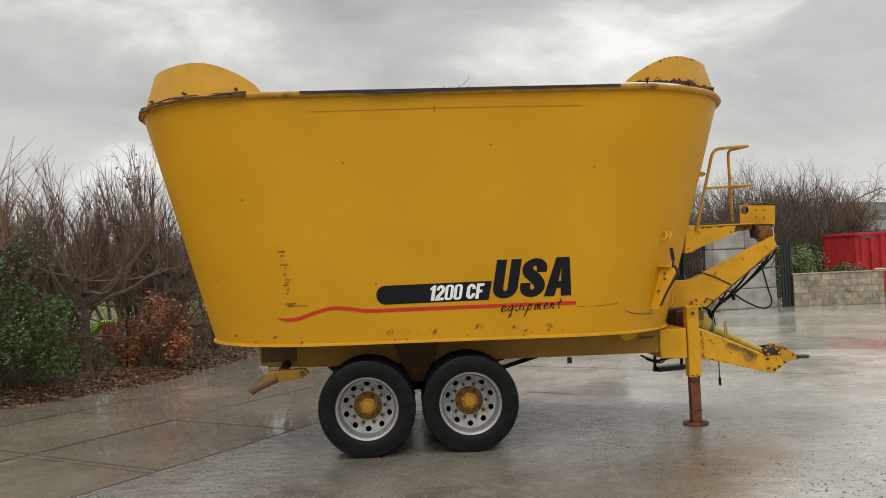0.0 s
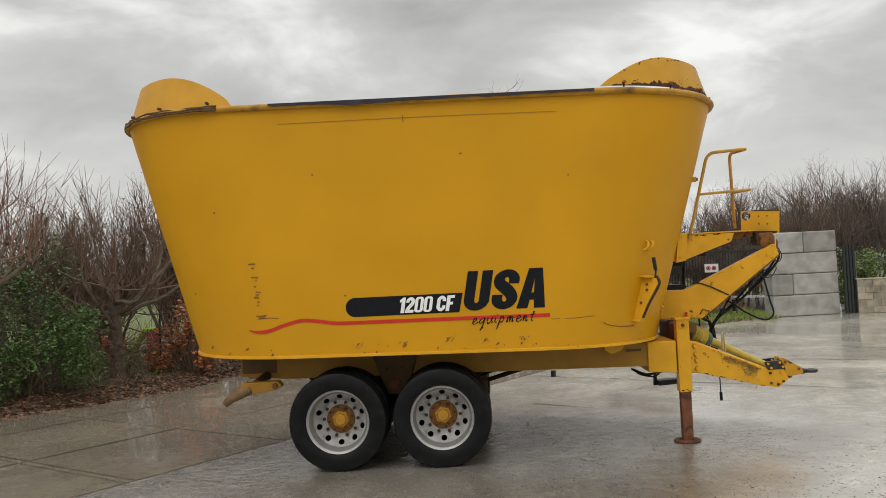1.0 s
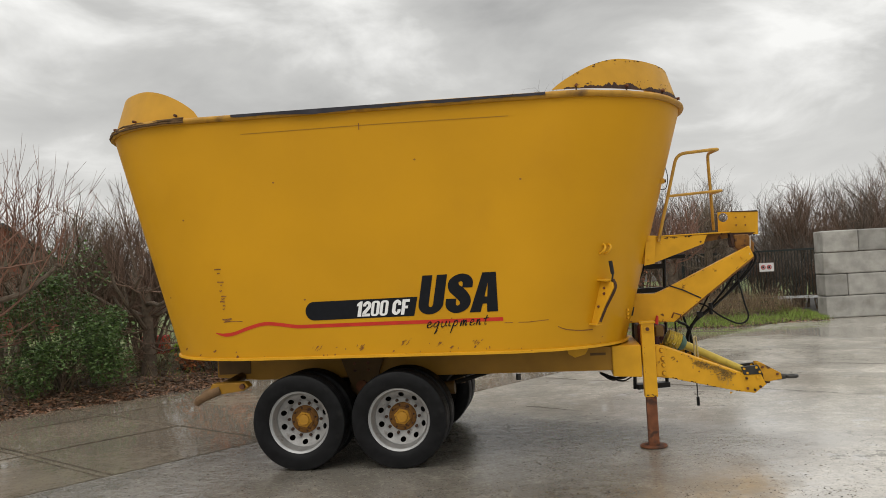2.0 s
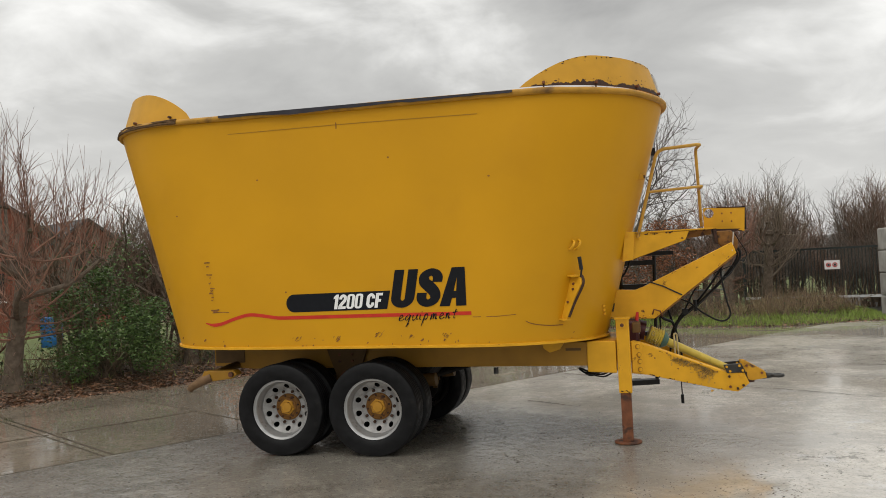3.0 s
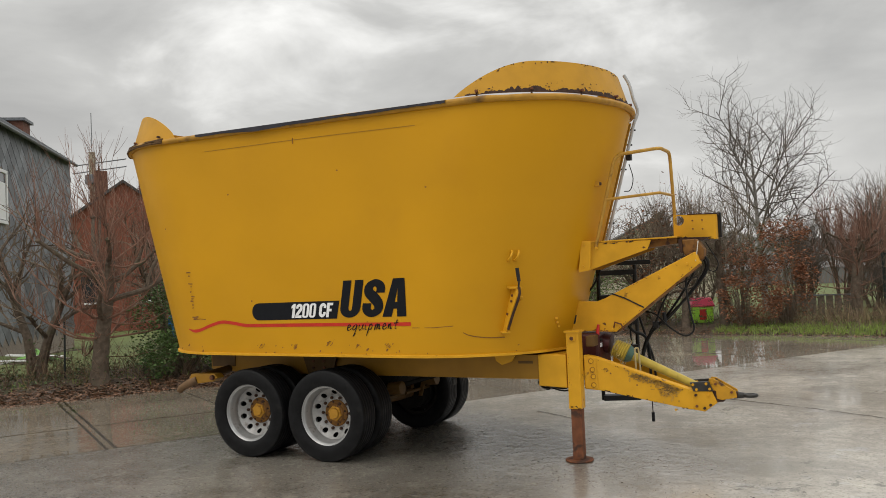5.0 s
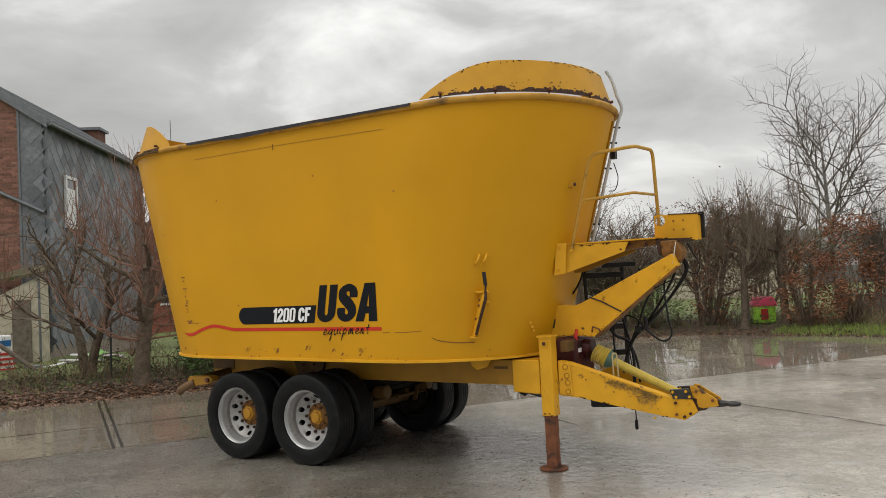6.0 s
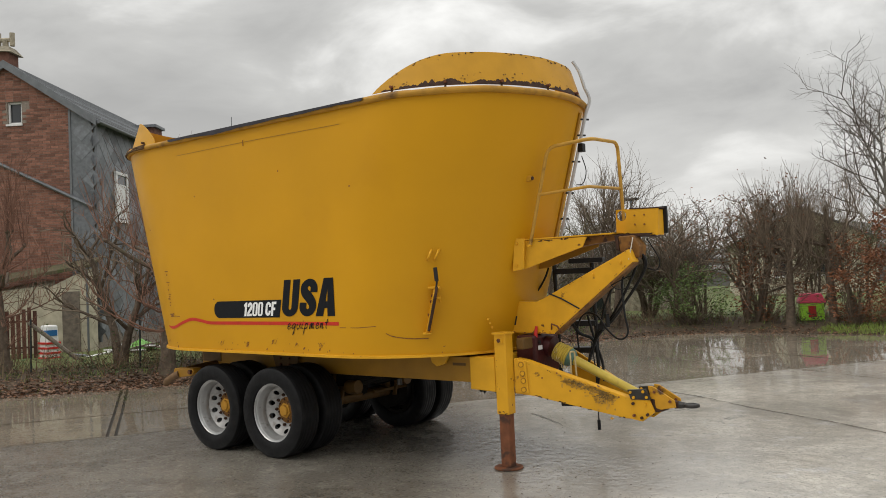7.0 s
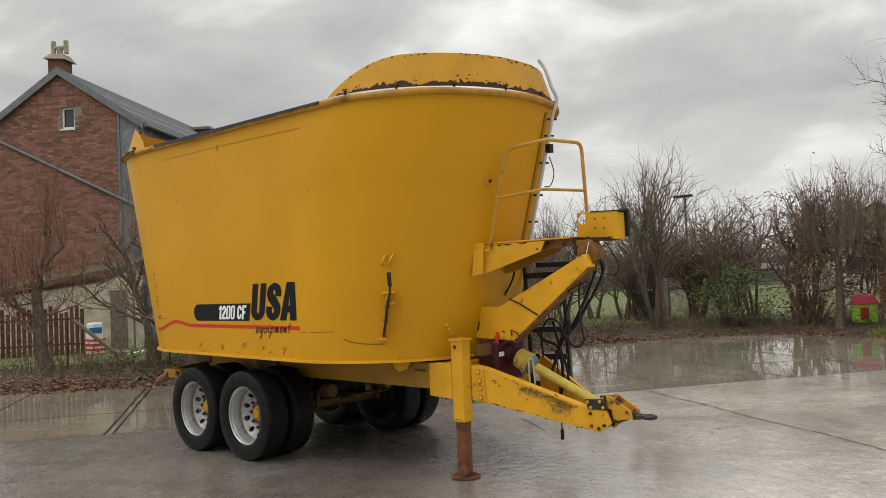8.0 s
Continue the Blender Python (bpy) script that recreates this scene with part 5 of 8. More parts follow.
    part("rail_bracket", Geo().box(q.x - 0.03, q.x + 0.035, -0.315, -0.275, 2.575, 2.625), M_RUSTYELLOW, rail, bevel=0.004)
    part("rail_bracket", Geo().tube([(q.x + 0.02, -0.295, 2.60), (q.x + 0.05, -0.295, 2.60)], 0.016, 8), M_RUST, rail)
    # black steps behind the arms: one at the platform, the rest down a ladder that stands askew
    run, out = Vector((0.947, 0.322, 0)), Vector((-0.322, 0.947, 0))

    def tread(p, length, depth, thick):
        p = Vector(p)
        q = [p, p + run * length, p + run * length + out * depth, p + out * depth]
        return Geo().hexa([v - Vector((0, 0, thick)) for v in q] + q)
    part("platform_step", tread((3.44, 0.38, 1.865), 0.33, 0.20, 0.045), M_BLACK, wagon, "black steel platform step", bevel=0.004)
    L0, L1 = Vector((3.18, 0.56, 0)), Vector((3.54, 0.682, 0))
    up_z = Vector((0, 0, 1))
    lad = part("ladder", Geo().tube([L0 + up_z * 1.85 - out * 0.02, L0 + up_z * 0.40 + out * 0.10], 0.020, 8).tube([L1 + up_z * 1.85 - out * 0.02, L1 + up_z * 0.40 + out * 0.10], 0.020, 8), M_BLACK, wagon, "black steel ladder")
    for k, z in enumerate((1.775, 1.515, 1.25, 0.985, 0.72, 0.455)):
        part("tread", tread(L0 + up_z * z + out * (0.012 * k - 0.05), 0.38, 0.13, 0.055), M_BLACK, lad, bevel=0.004)
    # gearbox, valve and drive shaft
    gb = part("gearbox", Geo().box(3.145, 3.36, -0.17, 0.27, 0.80, 1.17), M_GEARBOX, wagon, "dark red gearbox", bevel=0.03)
    part("gearbox_flange", Geo().tube([(3.35, 0.06, 1.06), (3.42, 0.06, 1.045)], 0.10, 20), M_GEARBOX, gb, smooth=True)
    for y in (-0.10, 0.18):
        part("bolt", Geo().tube([(3.35, y, 1.10), (3.375, y, 1.10)], 0.018, 6), M_STEEL, gb)
    part("label_plate", Geo().box(3.359, 3.363, -0.12, -0.05, 1.03, 1.07), M_SIGN, gb, "small white label")
    part("valve_block", Geo().box(3.30, 3.38, -0.40, -0.24, 1.06, 1.16), M_YSHADEDIRT, wagon, "greasy valve block beside the support leg", bevel=0.01)
    part("red_tap", Geo().tube([(3.335, -0.125, 1.10), (3.345, -0.125, 1.19), (3.355, -0.125, 1.25)], [0.02, 0.018, 0.012], 8), M_RED, wagon, "small red tap")
    d = Vector((0.77, 0.10, -0.385)).normalized()
    p0 = Vector((3.45, 0.045, 1.015))
    pto = part("drive_shaft_guard", Geo().tube([p0 + d * 0.16, p0 + d * 0.86], [0.044, 0.038], 16), M_PTO, wagon, "yellow plastic drive shaft guard", smooth=True)
    for k in range(6):
        part("guard_ring", Geo().tube([p0 + d * (0.024 * k), p0 + d * (0.024 * k + 0.012), p0 + d * (0.024 * k + 0.023)], [0.080 + 0.001 * k, 0.092 + 0.001 * k, 0.080 + 0.001 * k], 20), M_PTO, pto, smooth=True)
    part("guard_cone", Geo().tube([p0 + d * 0.145, p0 + d * 0.175, p0 + d * 0.205], [0.090, 0.078, 0.052], 20), M_PTOCONE, pto, "faded green guard cone", smooth=True)
    loop = bent([(3.70, -0.13, 0.80), (3.698, -0.13, 1.02), (3.725, -0.10, 1.02), (3.735, -0.10, 0.80)], 0.015)
    part("hairpin", Geo().tube(loop, 0.0085, 8), M_CORDPIN, wagon, "pale steel hairpin loop on the drawbar", smooth=True)
    for k in range(9):      # slack safety chain behind the cone
        q = Vector((3.50 + 0.012 * k, -0.05 + 0.02 * k, 1.02 - 0.17 * math.sin(PI * k / 8) + 0.005 * k))
        part("chain_link", Geo().tube([q + Vector((0.016 * math.cos(2 * PI * j / 8), 0.012 * (k % 2) * math.sin(2 * PI * j / 8), 0.022 * math.sin(2 * PI * j / 8))) for j in range(8)], 0.004, 5, closed=True), M_CORDPIN, wagon)
    part("hanging_cable", Geo().tube(spline([(3.72, 0.24, 1.08), (3.75, 0.24, 0.8), (3.755, 0.24, 0.45), (3.757, 0.24, 0.35)], 5), 0.006, 6).tube([(3.757, 0.24, 0.355), (3.758, 0.24, 0.265)], 0.016, 8), M_RUBBER, wagon, "black cable with a plug")


build_front()


def build_rust():
    flakes(wagon, [(3.44, -0.1035, 1.50), (4.28, -0.1035, 1.89)], 7, 0.004, (0.005, 0.014), 31, M_SCRATCH)
    flakes(wagon, [(3.54, -0.1035, 1.20), (4.30, -0.1035, 1.79)], 9, 0.004, (0.005, 0.014), 32, M_SCRATCH)
    flakes(wagon, [(3.0, -0.1035, 1.20), (3.5, -0.1035, 1.19)], 14, 0.01, (0.008, 0.016), 33, M_SCRATCH)
    flakes(wagon, [(3.16, -0.5375, 0.51), (3.26, -0.5375, 0.51)], 6, 0.01, (0.006, 0.016), 37)
    flakes(wagon, [(3.17, -0.5375, 1.19), (3.17, -0.5375, 0.55)], 10, 0.01, (0.003, 0.009), 38, M_SCRATCH)
    flakes(wagon, [(4.07, 0.1835, 2.062), (4.44, 0.1835, 2.034)], 12, 0.006, (0.008, 0.03), 39)


build_rust()


def build_hoses():
    rng = random.Random(12)
    runs = [
        [(4.31, 0.06, 1.90), (4.385, 0.05, 1.82), (4.36, 0.06, 1.71), (4.20, 0.12, 1.52), (4.00, 0.20, 1.33), (3.83, 0.26, 1.19), (3.745, 0.287, 1.09), (3.70, 0.27, 0.96), (3.68, 0.20, 0.84)],
        [(4.30, 0.09, 1.89), (4.36, 0.08, 1.80), (4.33, 0.10, 1.70), (4.17, 0.15, 1.50), (3.98, 0.22, 1.30), (3.80, 0.28, 1.16), (3.72, 0.30, 1.06), (3.67, 0.29, 0.92)],
        [(4.28, 0.02, 1.86), (4.19, -0.02, 1.64), (4.22, -0.07, 1.36), (4.25, -0.086, 1.19), (4.16, -0.07, 1.13), (4.00, 0.02, 1.21), (3.85, 0.12, 1.33), (3.68, 0.20, 1.34), (3.58, 0.24, 1.20), (3.58, 0.25, 1.00)],
        [(4.29, 0.12, 1.87), (4.24, 0.13, 1.72), (4.10, 0.17, 1.50), (3.93, 0.23, 1.29), (3.77, 0.28, 1.14), (3.69, 0.29, 1.00), (3.66, 0.24, 0.80)],
        [(4.05, 0.10, 1.62), (3.92, 0.16, 1.42), (3.84, 0.22, 1.26), (3.76, 0.27, 1.14)],
        [(3.52, 0.20, 1.30), (3.60, 0.24, 1.16), (3.70, 0.30, 1.10), (3.735, 0.32, 0.95), (3.74, 0.30, 0.72), (3.72, 0.26, 0.62)],
        [(3.64, 0.34, 1.32), (3.70, 0.34, 1.10), (3.76, 0.36, 0.88), (3.78, 0.34, 0.70)],
        [(4.36, 0.16, 2.00), (4.40, 0.18, 1.92), (4.46, 0.18, 1.80), (4.43, 0.17, 1.72), (4.36, 0.14, 1.74)],
        [(3.05, 0.24, 1.46), (3.22, 0.22, 1.62), (3.30, 0.24, 1.80), (3.24, 0.26, 1.92)],
        [(3.0, -0.5, 0.70), (2.85, -0.35, 0.66), (2.75, -0.2, 0.70), (2.95, -0.1, 0.62), (3.1, 0.0, 0.68)],
        [(3.0, -0.46, 0.72), (2.88, -0.33, 0.64), (2.80, -0.2, 0.66), (2.98, -0.12, 0.60), (3.12, 0.0, 0.66)],
    ]
    for k, r in enumerate(runs):
        part("hydraulic_hose", Geo().tube(spline(r, 6), (0.013, 0.012, 0.009, 0.012, 0.010, 0.015, 0.012, 0.005, 0.010, 0.010, 0.008)[k], 7), M_RUBBER, wagon, "black hydraulic hose", smooth=True)
    for k in range(1):     # a thin loose wire under the head
        a = rng.uniform(0, 6)
        r = [(4.28 + 0.02 * k, -0.06, 1.86 - 0.02 * k)] + [(4.20 + 0.10 * math.cos(a + q) + 0.015 * k, -0.08 + 0.02 * math.sin(k), 1.66 + 0.10 * math.sin(a + q) - 0.01 * k) for q in (0, 1.2, 2.4, 3.6)] + [(4.05, -0.06, 1.58)]
        part("wire", Geo().tube(spline(r, 5), 0.005, 5), M_RUBBER, wagon)
    part("tie", Geo().tube([(4.325, -0.05, 2.01), (4.315, -0.075, 1.92), (4.30, -0.10, 1.82)], 0.0045, 6), M_CORD, wagon, "pale cord tie")
    part("plug", Geo().tube([(3.93, 0.17, 1.34), (3.935, 0.17, 1.22)], 0.020, 8), M_BLACK, wagon, "black plug")
    part("connector_block", Geo().box(3.80, 3.86, 0.22, 0.27, 1.19, 1.25), M_BLACK, wagon, bevel=0.006)


build_hoses()


def build_fittings():
    # conduit up the front end, with clips, and the yellow edge bar beside it
    A = 19
    pts = [front_point(A, z, 0.05) for z in (1.95, 2.3, 2.7, 3.1, 3.3)] + [front_point(A, 3.43, 0.06), front_point(A - 1, 3.55, -0.01), front_point(A - 2, 3.70, -0.09), front_point(A - 3, 3.80, -0.17)]
    con = part("conduit", Geo().tube(spline(pts, 5), 0.0165, 10), M_GREYPIPE, wagon, "grey plastic conduit clipped to the front end", smooth=True)
    for z in (2.05, 2.3, 2.55, 2.85, 3.1, 3.25):
        p = front_point(A, z, 0.055)
        part("clip", Geo().tube([p - Vector((0.05, 0.05, 0)), p + Vector((0.01, 0.05, 0.0))], 0.010, 6), M_BLACK, con)
    p = front_point(A, 2.95, 0.08)
    part("sensor", Geo().box(p.x - 0.02, p.x + 0.03, p.y - 0.03, p.y + 0.03, 2.90, 2.98), M_BLACK, con, "small black sensor")
    part("sensor_wire", Geo().tube(spline([p + Vector((0, 0, -0.05)), p + Vector((0.03, 0.02, -0.2)), p + Vector((0.0, 0.0, -0.32)), p + Vector((-0.06, -0.02, -0.33))], 4), 0.005, 5), M_BLACK, con)
    g = Geo()
    a, b = front_point(15, 1.97, -0.005), front_point(15, 3.30, -0.005)
    o = Vector((0.022, 0.0, 0))
    s = Vector((0, 0.03, 0))
    g.hexa([a, a + o, a + o + s, a + s, b, b + o, b + o + s, b + s])
    part("edge_bar", g, M_YRAIL, wagon, "yellow steel bar along the front end")
    # lever latch on the near front
    def surf(x, z, off):
        y = tub_y(x, z)
        xf = tub_plan((z - dip(x) - Z0) / (Z1 - Z0))[1]
        n = Vector((max(x - xf, 0), y - CY, 0)).normalized()
        return Vector((x, y, z)) + n * off, n
    def plate(pairs, off0, off1):
        n = len(pairs)
        v = [surf(x, z, off1)[0] for x, z in pairs] + [surf(x, z, off0)[0] for x, z in pairs]
        return Geo().add(v, [tuple(range(n)), tuple(range(2 * n - 1, n - 1, -1))] + [(i, i + n, (i + 1) % n + n, (i + 1) % n) for i in range(n)])
    A0 = -49.0                       # the latch plate stands out square from the curved front

    def rad(a, z, off):
        return front_point(A0 + a, z - dip(2.8), off)

    def fin(pairs, a0, a1):
        n = len(pairs)
        v = [rad(a0, z, o) for o, z in pairs] + [rad(a1, z, o) for o, z in pairs]
        return Geo().add(v, [tuple(range(n)), tuple(range(2 * n - 1, n - 1, -1))] + [(i, i + n, (i + 1) % n + n, (i + 1) % n) for i in range(n)])
    lat = part("latch", fin([(-0.01, 1.65), (0.15, 1.635), (0.185, 1.58), (0.12, 1.40), (0.085, 1.25), (-0.01, 1.25)], -0.4, 0.4), M_YWORN, wagon, "yellow latch plate with a black lever", bevel=0.003)
    part("shelf", fin([(-0.01, 1.665), (0.12, 1.655), (0.12, 1.64), (-0.01, 1.65)], -2.6, 2.2), M_YWORN, lat, bevel=0.003)
    part("shelf", fin([(-0.01, 1.255), (0.10, 1.25), (0.10, 1.235), (-0.01, 1.24)], -1.6, 1.6), M_YWORN, lat, bevel=0.003)
    part("lever", Geo().tube([rad(0.6, 1.62, 0.13), rad(0.2, 1.72, 0.12)], 0.009, 8).tube([rad(0.2, 1.71, 0.12), rad(-1.2, 1.83, 0.085)], 0.018, 8), M_BLACK, lat, "black rubber lever grip")
    part("rod", Geo().tube(spline([rad(0.5, 1.655, 0.14), rad(0.5, 1.58, 0.190), rad(0.5, 1.41, 0.128), rad(0.4, 1.27, 0.095)], 4), 0.013, 6), M_DARKRUST, lat)
    for o, z in ((0.07, 1.58), (0.085, 1.53), (0.05, 1.41)):
        part("bolt", Geo().tube([rad(-1.0, z, o), rad(1.0, z, o)], 0.012, 6), M_RUST, lat)
    part("pin", Geo().tube([rad(0.2, 1.56, 0.14), rad(2.6, 1.56, 0.16)], 0.012, 6).tube([rad(2.4, 1.56, 0.15), rad(2.6, 1.53, 0.10)], 0.008, 6), M_YWORN, lat)
    for dx in (0.0, 0.05):          # two bent-over lifting eyes
        c, nrm = surf(2.80 + dx, 1.945, 0.0)
        side = Vector((-nrm.y, nrm.x, 0))
        loop = [c + nrm * (0.055 * math.sin(q) - 0.004) + Vector((0, 0, 0.042 * math.cos(q))) + side * 0.02 * math.cos(q) for q in [PI * k / 8 for k in range(9)]]
        part("lifting_eye", Geo().tube(loop, 0.011, 7), M_YWORN, wagon, "small bent yellow lifting eye", smooth=True)
    for z in (1.34, 1.30, 1.26):
        p = surf(3.03, z, 0.012)[0]
        part("rivet", Geo().tube([p, p + Vector((0.006, -0.01, 0))], 0.012, 8), M_YWORN, wagon)


build_fittings()

# ---------- ground ----------
def build_ground():
    g = Geo()
    n, R = 72, 420.0
    verts, faces = [], []
    radii = [0, 6, 14, 22, 32, 50, 80, 140, 240, R]
    for i, r in enumerate(radii):
        for k in range(n):
            a = 2 * PI * k / n
            z = -0.10 if r < 30 else (-0.10 + 0.01 * (r - 30) if r > 200 else -0.10)
            verts.append((1 + r * math.cos(a), 4 + r * math.sin(a), z))
    for i in range(len(radii) - 1):
        for k in range(n):
            faces.append((i * n + k, i * n + (k + 1) % n, (i + 1) * n + (k + 1) % n, (i + 1) * n + k))
    ob = part("ground", g.add(verts, faces), M_GRASS, fix=False)
    tagged(ob, "rough winter grass and soil reaching to the horizon", "ground", kind="structure")


build_ground()

# the yard's edge, from behind the camera's left round the back to the block wall
EDGE = [(-15.0, -9.0), (-11.0, -4.2), (-8.4, -0.6), (-7.3, 0.6), (-6.4, 1.75), (-5.6, 3.15), (-4.8, 4.25), (-3.95, 5.75), (-3.35, 8.0), (-3.3, 10.4), (-2.3, 12.9), (-1.0, 14.4), (0.4, 15.0), (3.2, 14.5), (6.4, 13.6), (8.4, 14.5), (9.35, 15.0), (9.6, 19.0), (9.4, 24.0)]


def edge_path(step=0.3):
    dense = spline([(x, y, 0) for x, y in EDGE], 24)
    out, acc = [dense[0]], 0.0
    for a, b in zip(dense, dense[1:]):
        acc += (b - a).length
        if acc >= step:
            out.append(b)
            acc = 0.0
    return out


PATH_EDGE = edge_path()


def edge_normals():
    out = []
    for i in range(len(PATH_EDGE)):
        a, b = PATH_EDGE[max(i - 2, 0)], PATH_EDGE[min(i + 2, len(PATH_EDGE) - 1)]
        t = (b - a).normalized()
        out.append(Vector((-t.y, t.x, 0)))
    return out


EDGE_N = edge_normals()
BANK = [(-0.12, -0.03), (0.0, 0.012), (0.18, 0.05), (0.45, 0.10), (0.9, 0.17), (1.6, 0.23), (2.6, 0.26), (5.0, 0.26), (14.0, 0.15), (30.0, -0.05)]


def bank_z(d):
    for (a, za), (b, zb) in zip(BANK, BANK[1:]):
        if d <= b:
            return za + (zb - za) * max(0.0, (d - a)) / (b - a)
    return -0.05


def bank_point(i, d):
    p = PATH_EDGE[i] + EDGE_N[i] * d
    lim = 1.0 if d > 0 else 0.0
    z = bank_z(d) + 0.035 * lim * noise.noise(Vector((p.x * 1.3, p.y * 1.3, 0))) * min(1.0, max(d, 0) / 0.4)
    return Vector((p.x, p.y, z))


def build_bank():
    g = Geo()
    n = len(PATH_EDGE)
    # the far rows of the bank share one fan so that the curve's inside does not fold
    rows = [[bank_point(i, d + (0.10 * noise.noise(Vector((i * 0.5, 0, 0))) if -0.05 < d < 1 else 0)) for i in range(n)] for d, _ in BANK[:7]]
    g.add([p for r in rows for p in r], [(j * n + i, j * n + i + 1, (j + 1) * n + i + 1, (j + 1) * n + i) for j in range(len(rows) - 1) for i in range(n - 1)])
    ob = part("soil_bank", g, M_SOIL, smooth=True, fix=False)
    tagged(ob, "low bank of dark soil and dead leaves along the yard", "soil bank", kind="structure")
    g = Geo()
    rim = [bank_point(i, 2.5) for i in range(n)]
    cen = [Vector((-26 + 30 * i / n, -12 + 52 * i / n, 0.22)) for i in range(n)]
    g.add([Vector((p.x, p.y, p.z - 0.01)) for p in rim] + [p.lerp(c, 0.5) * 1.0 for p, c in zip(rim, cen)] + cen, [(j * n + i, j * n + i + 1, (j + 1) * n + i + 1, (j + 1) * n + i) for j in range(2) for i in range(n - 1)])
    ob = part("garden_ground", g, M_GRASS, smooth=True, fix=False)
    tagged(ob, "rough grass ground of the gardens beyond the hedge", "grass ground", kind="structure")


build_bank()

# concrete slabs, laid askew to the wagon
U, V = Vector((0.539, 0.842, 0)), Vector((0.842, -0.539, 0))


def inside_yard(x, y, margin):
    best, where = 1e9, None
    for p, nrm in zip(PATH_EDGE, EDGE_N):
        d = (p.x - x) ** 2 + (p.y - y) ** 2
        if d < best:
            best, where = d, (p, nrm)
    p, nrm = where
    return (Vector((x, y, 0)) - p).dot(nrm) < margin


def build_yard():
    g = Geo()
    g.add([(-14, -14, -0.022), (30, -16, -0.022), (30, 30, -0.022), (9.6, 30, -0.022), (9.3, 14.9, -0.022), (3.2, 14.6, -0.022), (-0.5, 15.0, -0.022), (-3.3, 10.4, -0.022), (-3.6, 7, -0.022), (-8.4, -0.4, -0.022)], [tuple(range(10))])
    yard = part("concrete_yard", g, M_JOINT, fix=False)
    tagged(yard, "wet grey concrete yard with puddles and dirt-filled joints", "concrete yard", kind="structure")
    us = [-2.21 + 1.99 * k for k in range(-5, 12)]
    vs = [-1.06 - 1.94 * k for k in range(12, -1, -1)]
    BORDER_V, CRACK_U = -1.06, 5.18              # the old, unjointed concrete begins at the first line and is cracked along the second
    rng = random.Random(2)

    def slab(u0, u1, v0, v1, mat=None):
        gap = 0.003 if mat else 0.019
        nu, nv = max(1, int((u1 - u0) / 0.8)), max(2, int((v1 - v0) / 0.8))
        gg = Geo()
        tilt = rng.uniform(-0.008, 0.008), rng.uniform(-0.006, 0.006)
        pts = []
        for i in range(nu + 1):
            for j in range(nv + 1):
                u = u0 + gap + (u1 - u0 - 2 * gap) * i / nu
                v = v0 + gap + (v1 - v0 - 2 * gap) * j / nv
                e = 0.009 * noise.noise(Vector((u * 3, v * 3, 7))) if i in (0, nu) or j in (0, nv) else 0.0
                p = U * (u + (e if i in (0, nu) else 0)) + V * (v + (e if j in (0, nv) else 0))
                p.z = -0.001 + 0.003 * noise.noise(Vector((p.x * 0.5, p.y * 0.5, 3))) + tilt[0] * (i / nu - 0.5) + tilt[1] * (j / nv - 0.5)
                pts.append(p)
        w = nv + 1
        gg.add(pts, [(i * w + j, (i + 1) * w + j, (i + 1) * w + j + 1, i * w + j + 1) for i in range(nu) for j in range(nv)])
        # sides, down to the bed
        rim = [i * w for i in range(nu + 1)] + [nu * w + j for j in range(1, nv + 1)] + [i * w + nv for i in range(nu - 1, -1, -1)] + [j for j in range(nv - 1, 0, -1)]
        low = [Vector((pts[i].x, pts[i].y, -0.03)) for i in rim]
        base = len(gg.v)
        gg.v += [tuple(p) for p in low]
        m = len(rim)
        gg.f += [(rim[k], base + k, base + (k + 1) % m, rim[(k + 1) % m]) for k in range(m)]
        return part("slab", gg, mat or M_CONCRETE, yard, smooth=False)
    for a, b in zip(us, us[1:]):
        for c, d in zip(vs, vs[1:]):
            mid = U * ((a + b) / 2) + V * ((c + d) / 2)
            if inside_yard(mid.x, mid.y, 1.6):
                # a narrow strip between two grooves runs along one line of joints
                if abs(a + 2.21) < 0.01:
                    slab(a, a + 0.10, c, d)
                    slab(a + 0.10, b, c, d)
                else:
                    slab(a, b, c, d)
    # the pale old concrete on which the wagon stands and the camera walks
    for a, b in ((-19.4, CRACK_U), (CRACK_U, 8.25), (8.25, 13.0), (13.0, 24.0)):
        slab(a, b, BORDER_V, 26.0, M_OLDCONCRETE)

    def crack(u, v0, v1, width, seed):
        r2 = random.Random(seed)
        g2, rows, v = Geo(), [], v0
        while v < v1:
            c = u + (0.05 if width > 0.013 else 0.22) * noise.noise(Vector((v * 0.9, seed, 0))) + 0.02 * noise.noise(Vector((v * 6, seed, 2)))
            w = width * max(0.02, 0.55 + 2.4 * noise.noise(Vector((v * 0.8, seed, 5))) + 0.8 * noise.noise(Vector((v * 5, seed, 6))))
            p, q = U * (c - w) + V * v, U * (c + w) + V * v
            rows.append(((p.x, p.y, 0.006), (q.x, q.y, 0.006)))
            v += r2.uniform(0.04, 0.10)
        g2.add([p for r_ in rows for p in r_], [(2 * k, 2 * k + 1, 2 * k + 3, 2 * k + 2) for k in range(len(rows) - 1)])
        part("crack", g2, M_CRACK, yard, fix=False)
    for k, (u, v0, v1, w) in enumerate(((CRACK_U, -0.9, 7.6, 0.018), (8.25, -0.9, 11.0, 0.014), (2.75, 0.4, 2.6, 0.010), (6.7, 2.2, 4.4, 0.010), (10.2, 3.0, 7.0, 0.013), (-3.4, 0.2, 3.0, 0.008))):
        crack(u, v0, v1, w, k + 1)


build_yard()


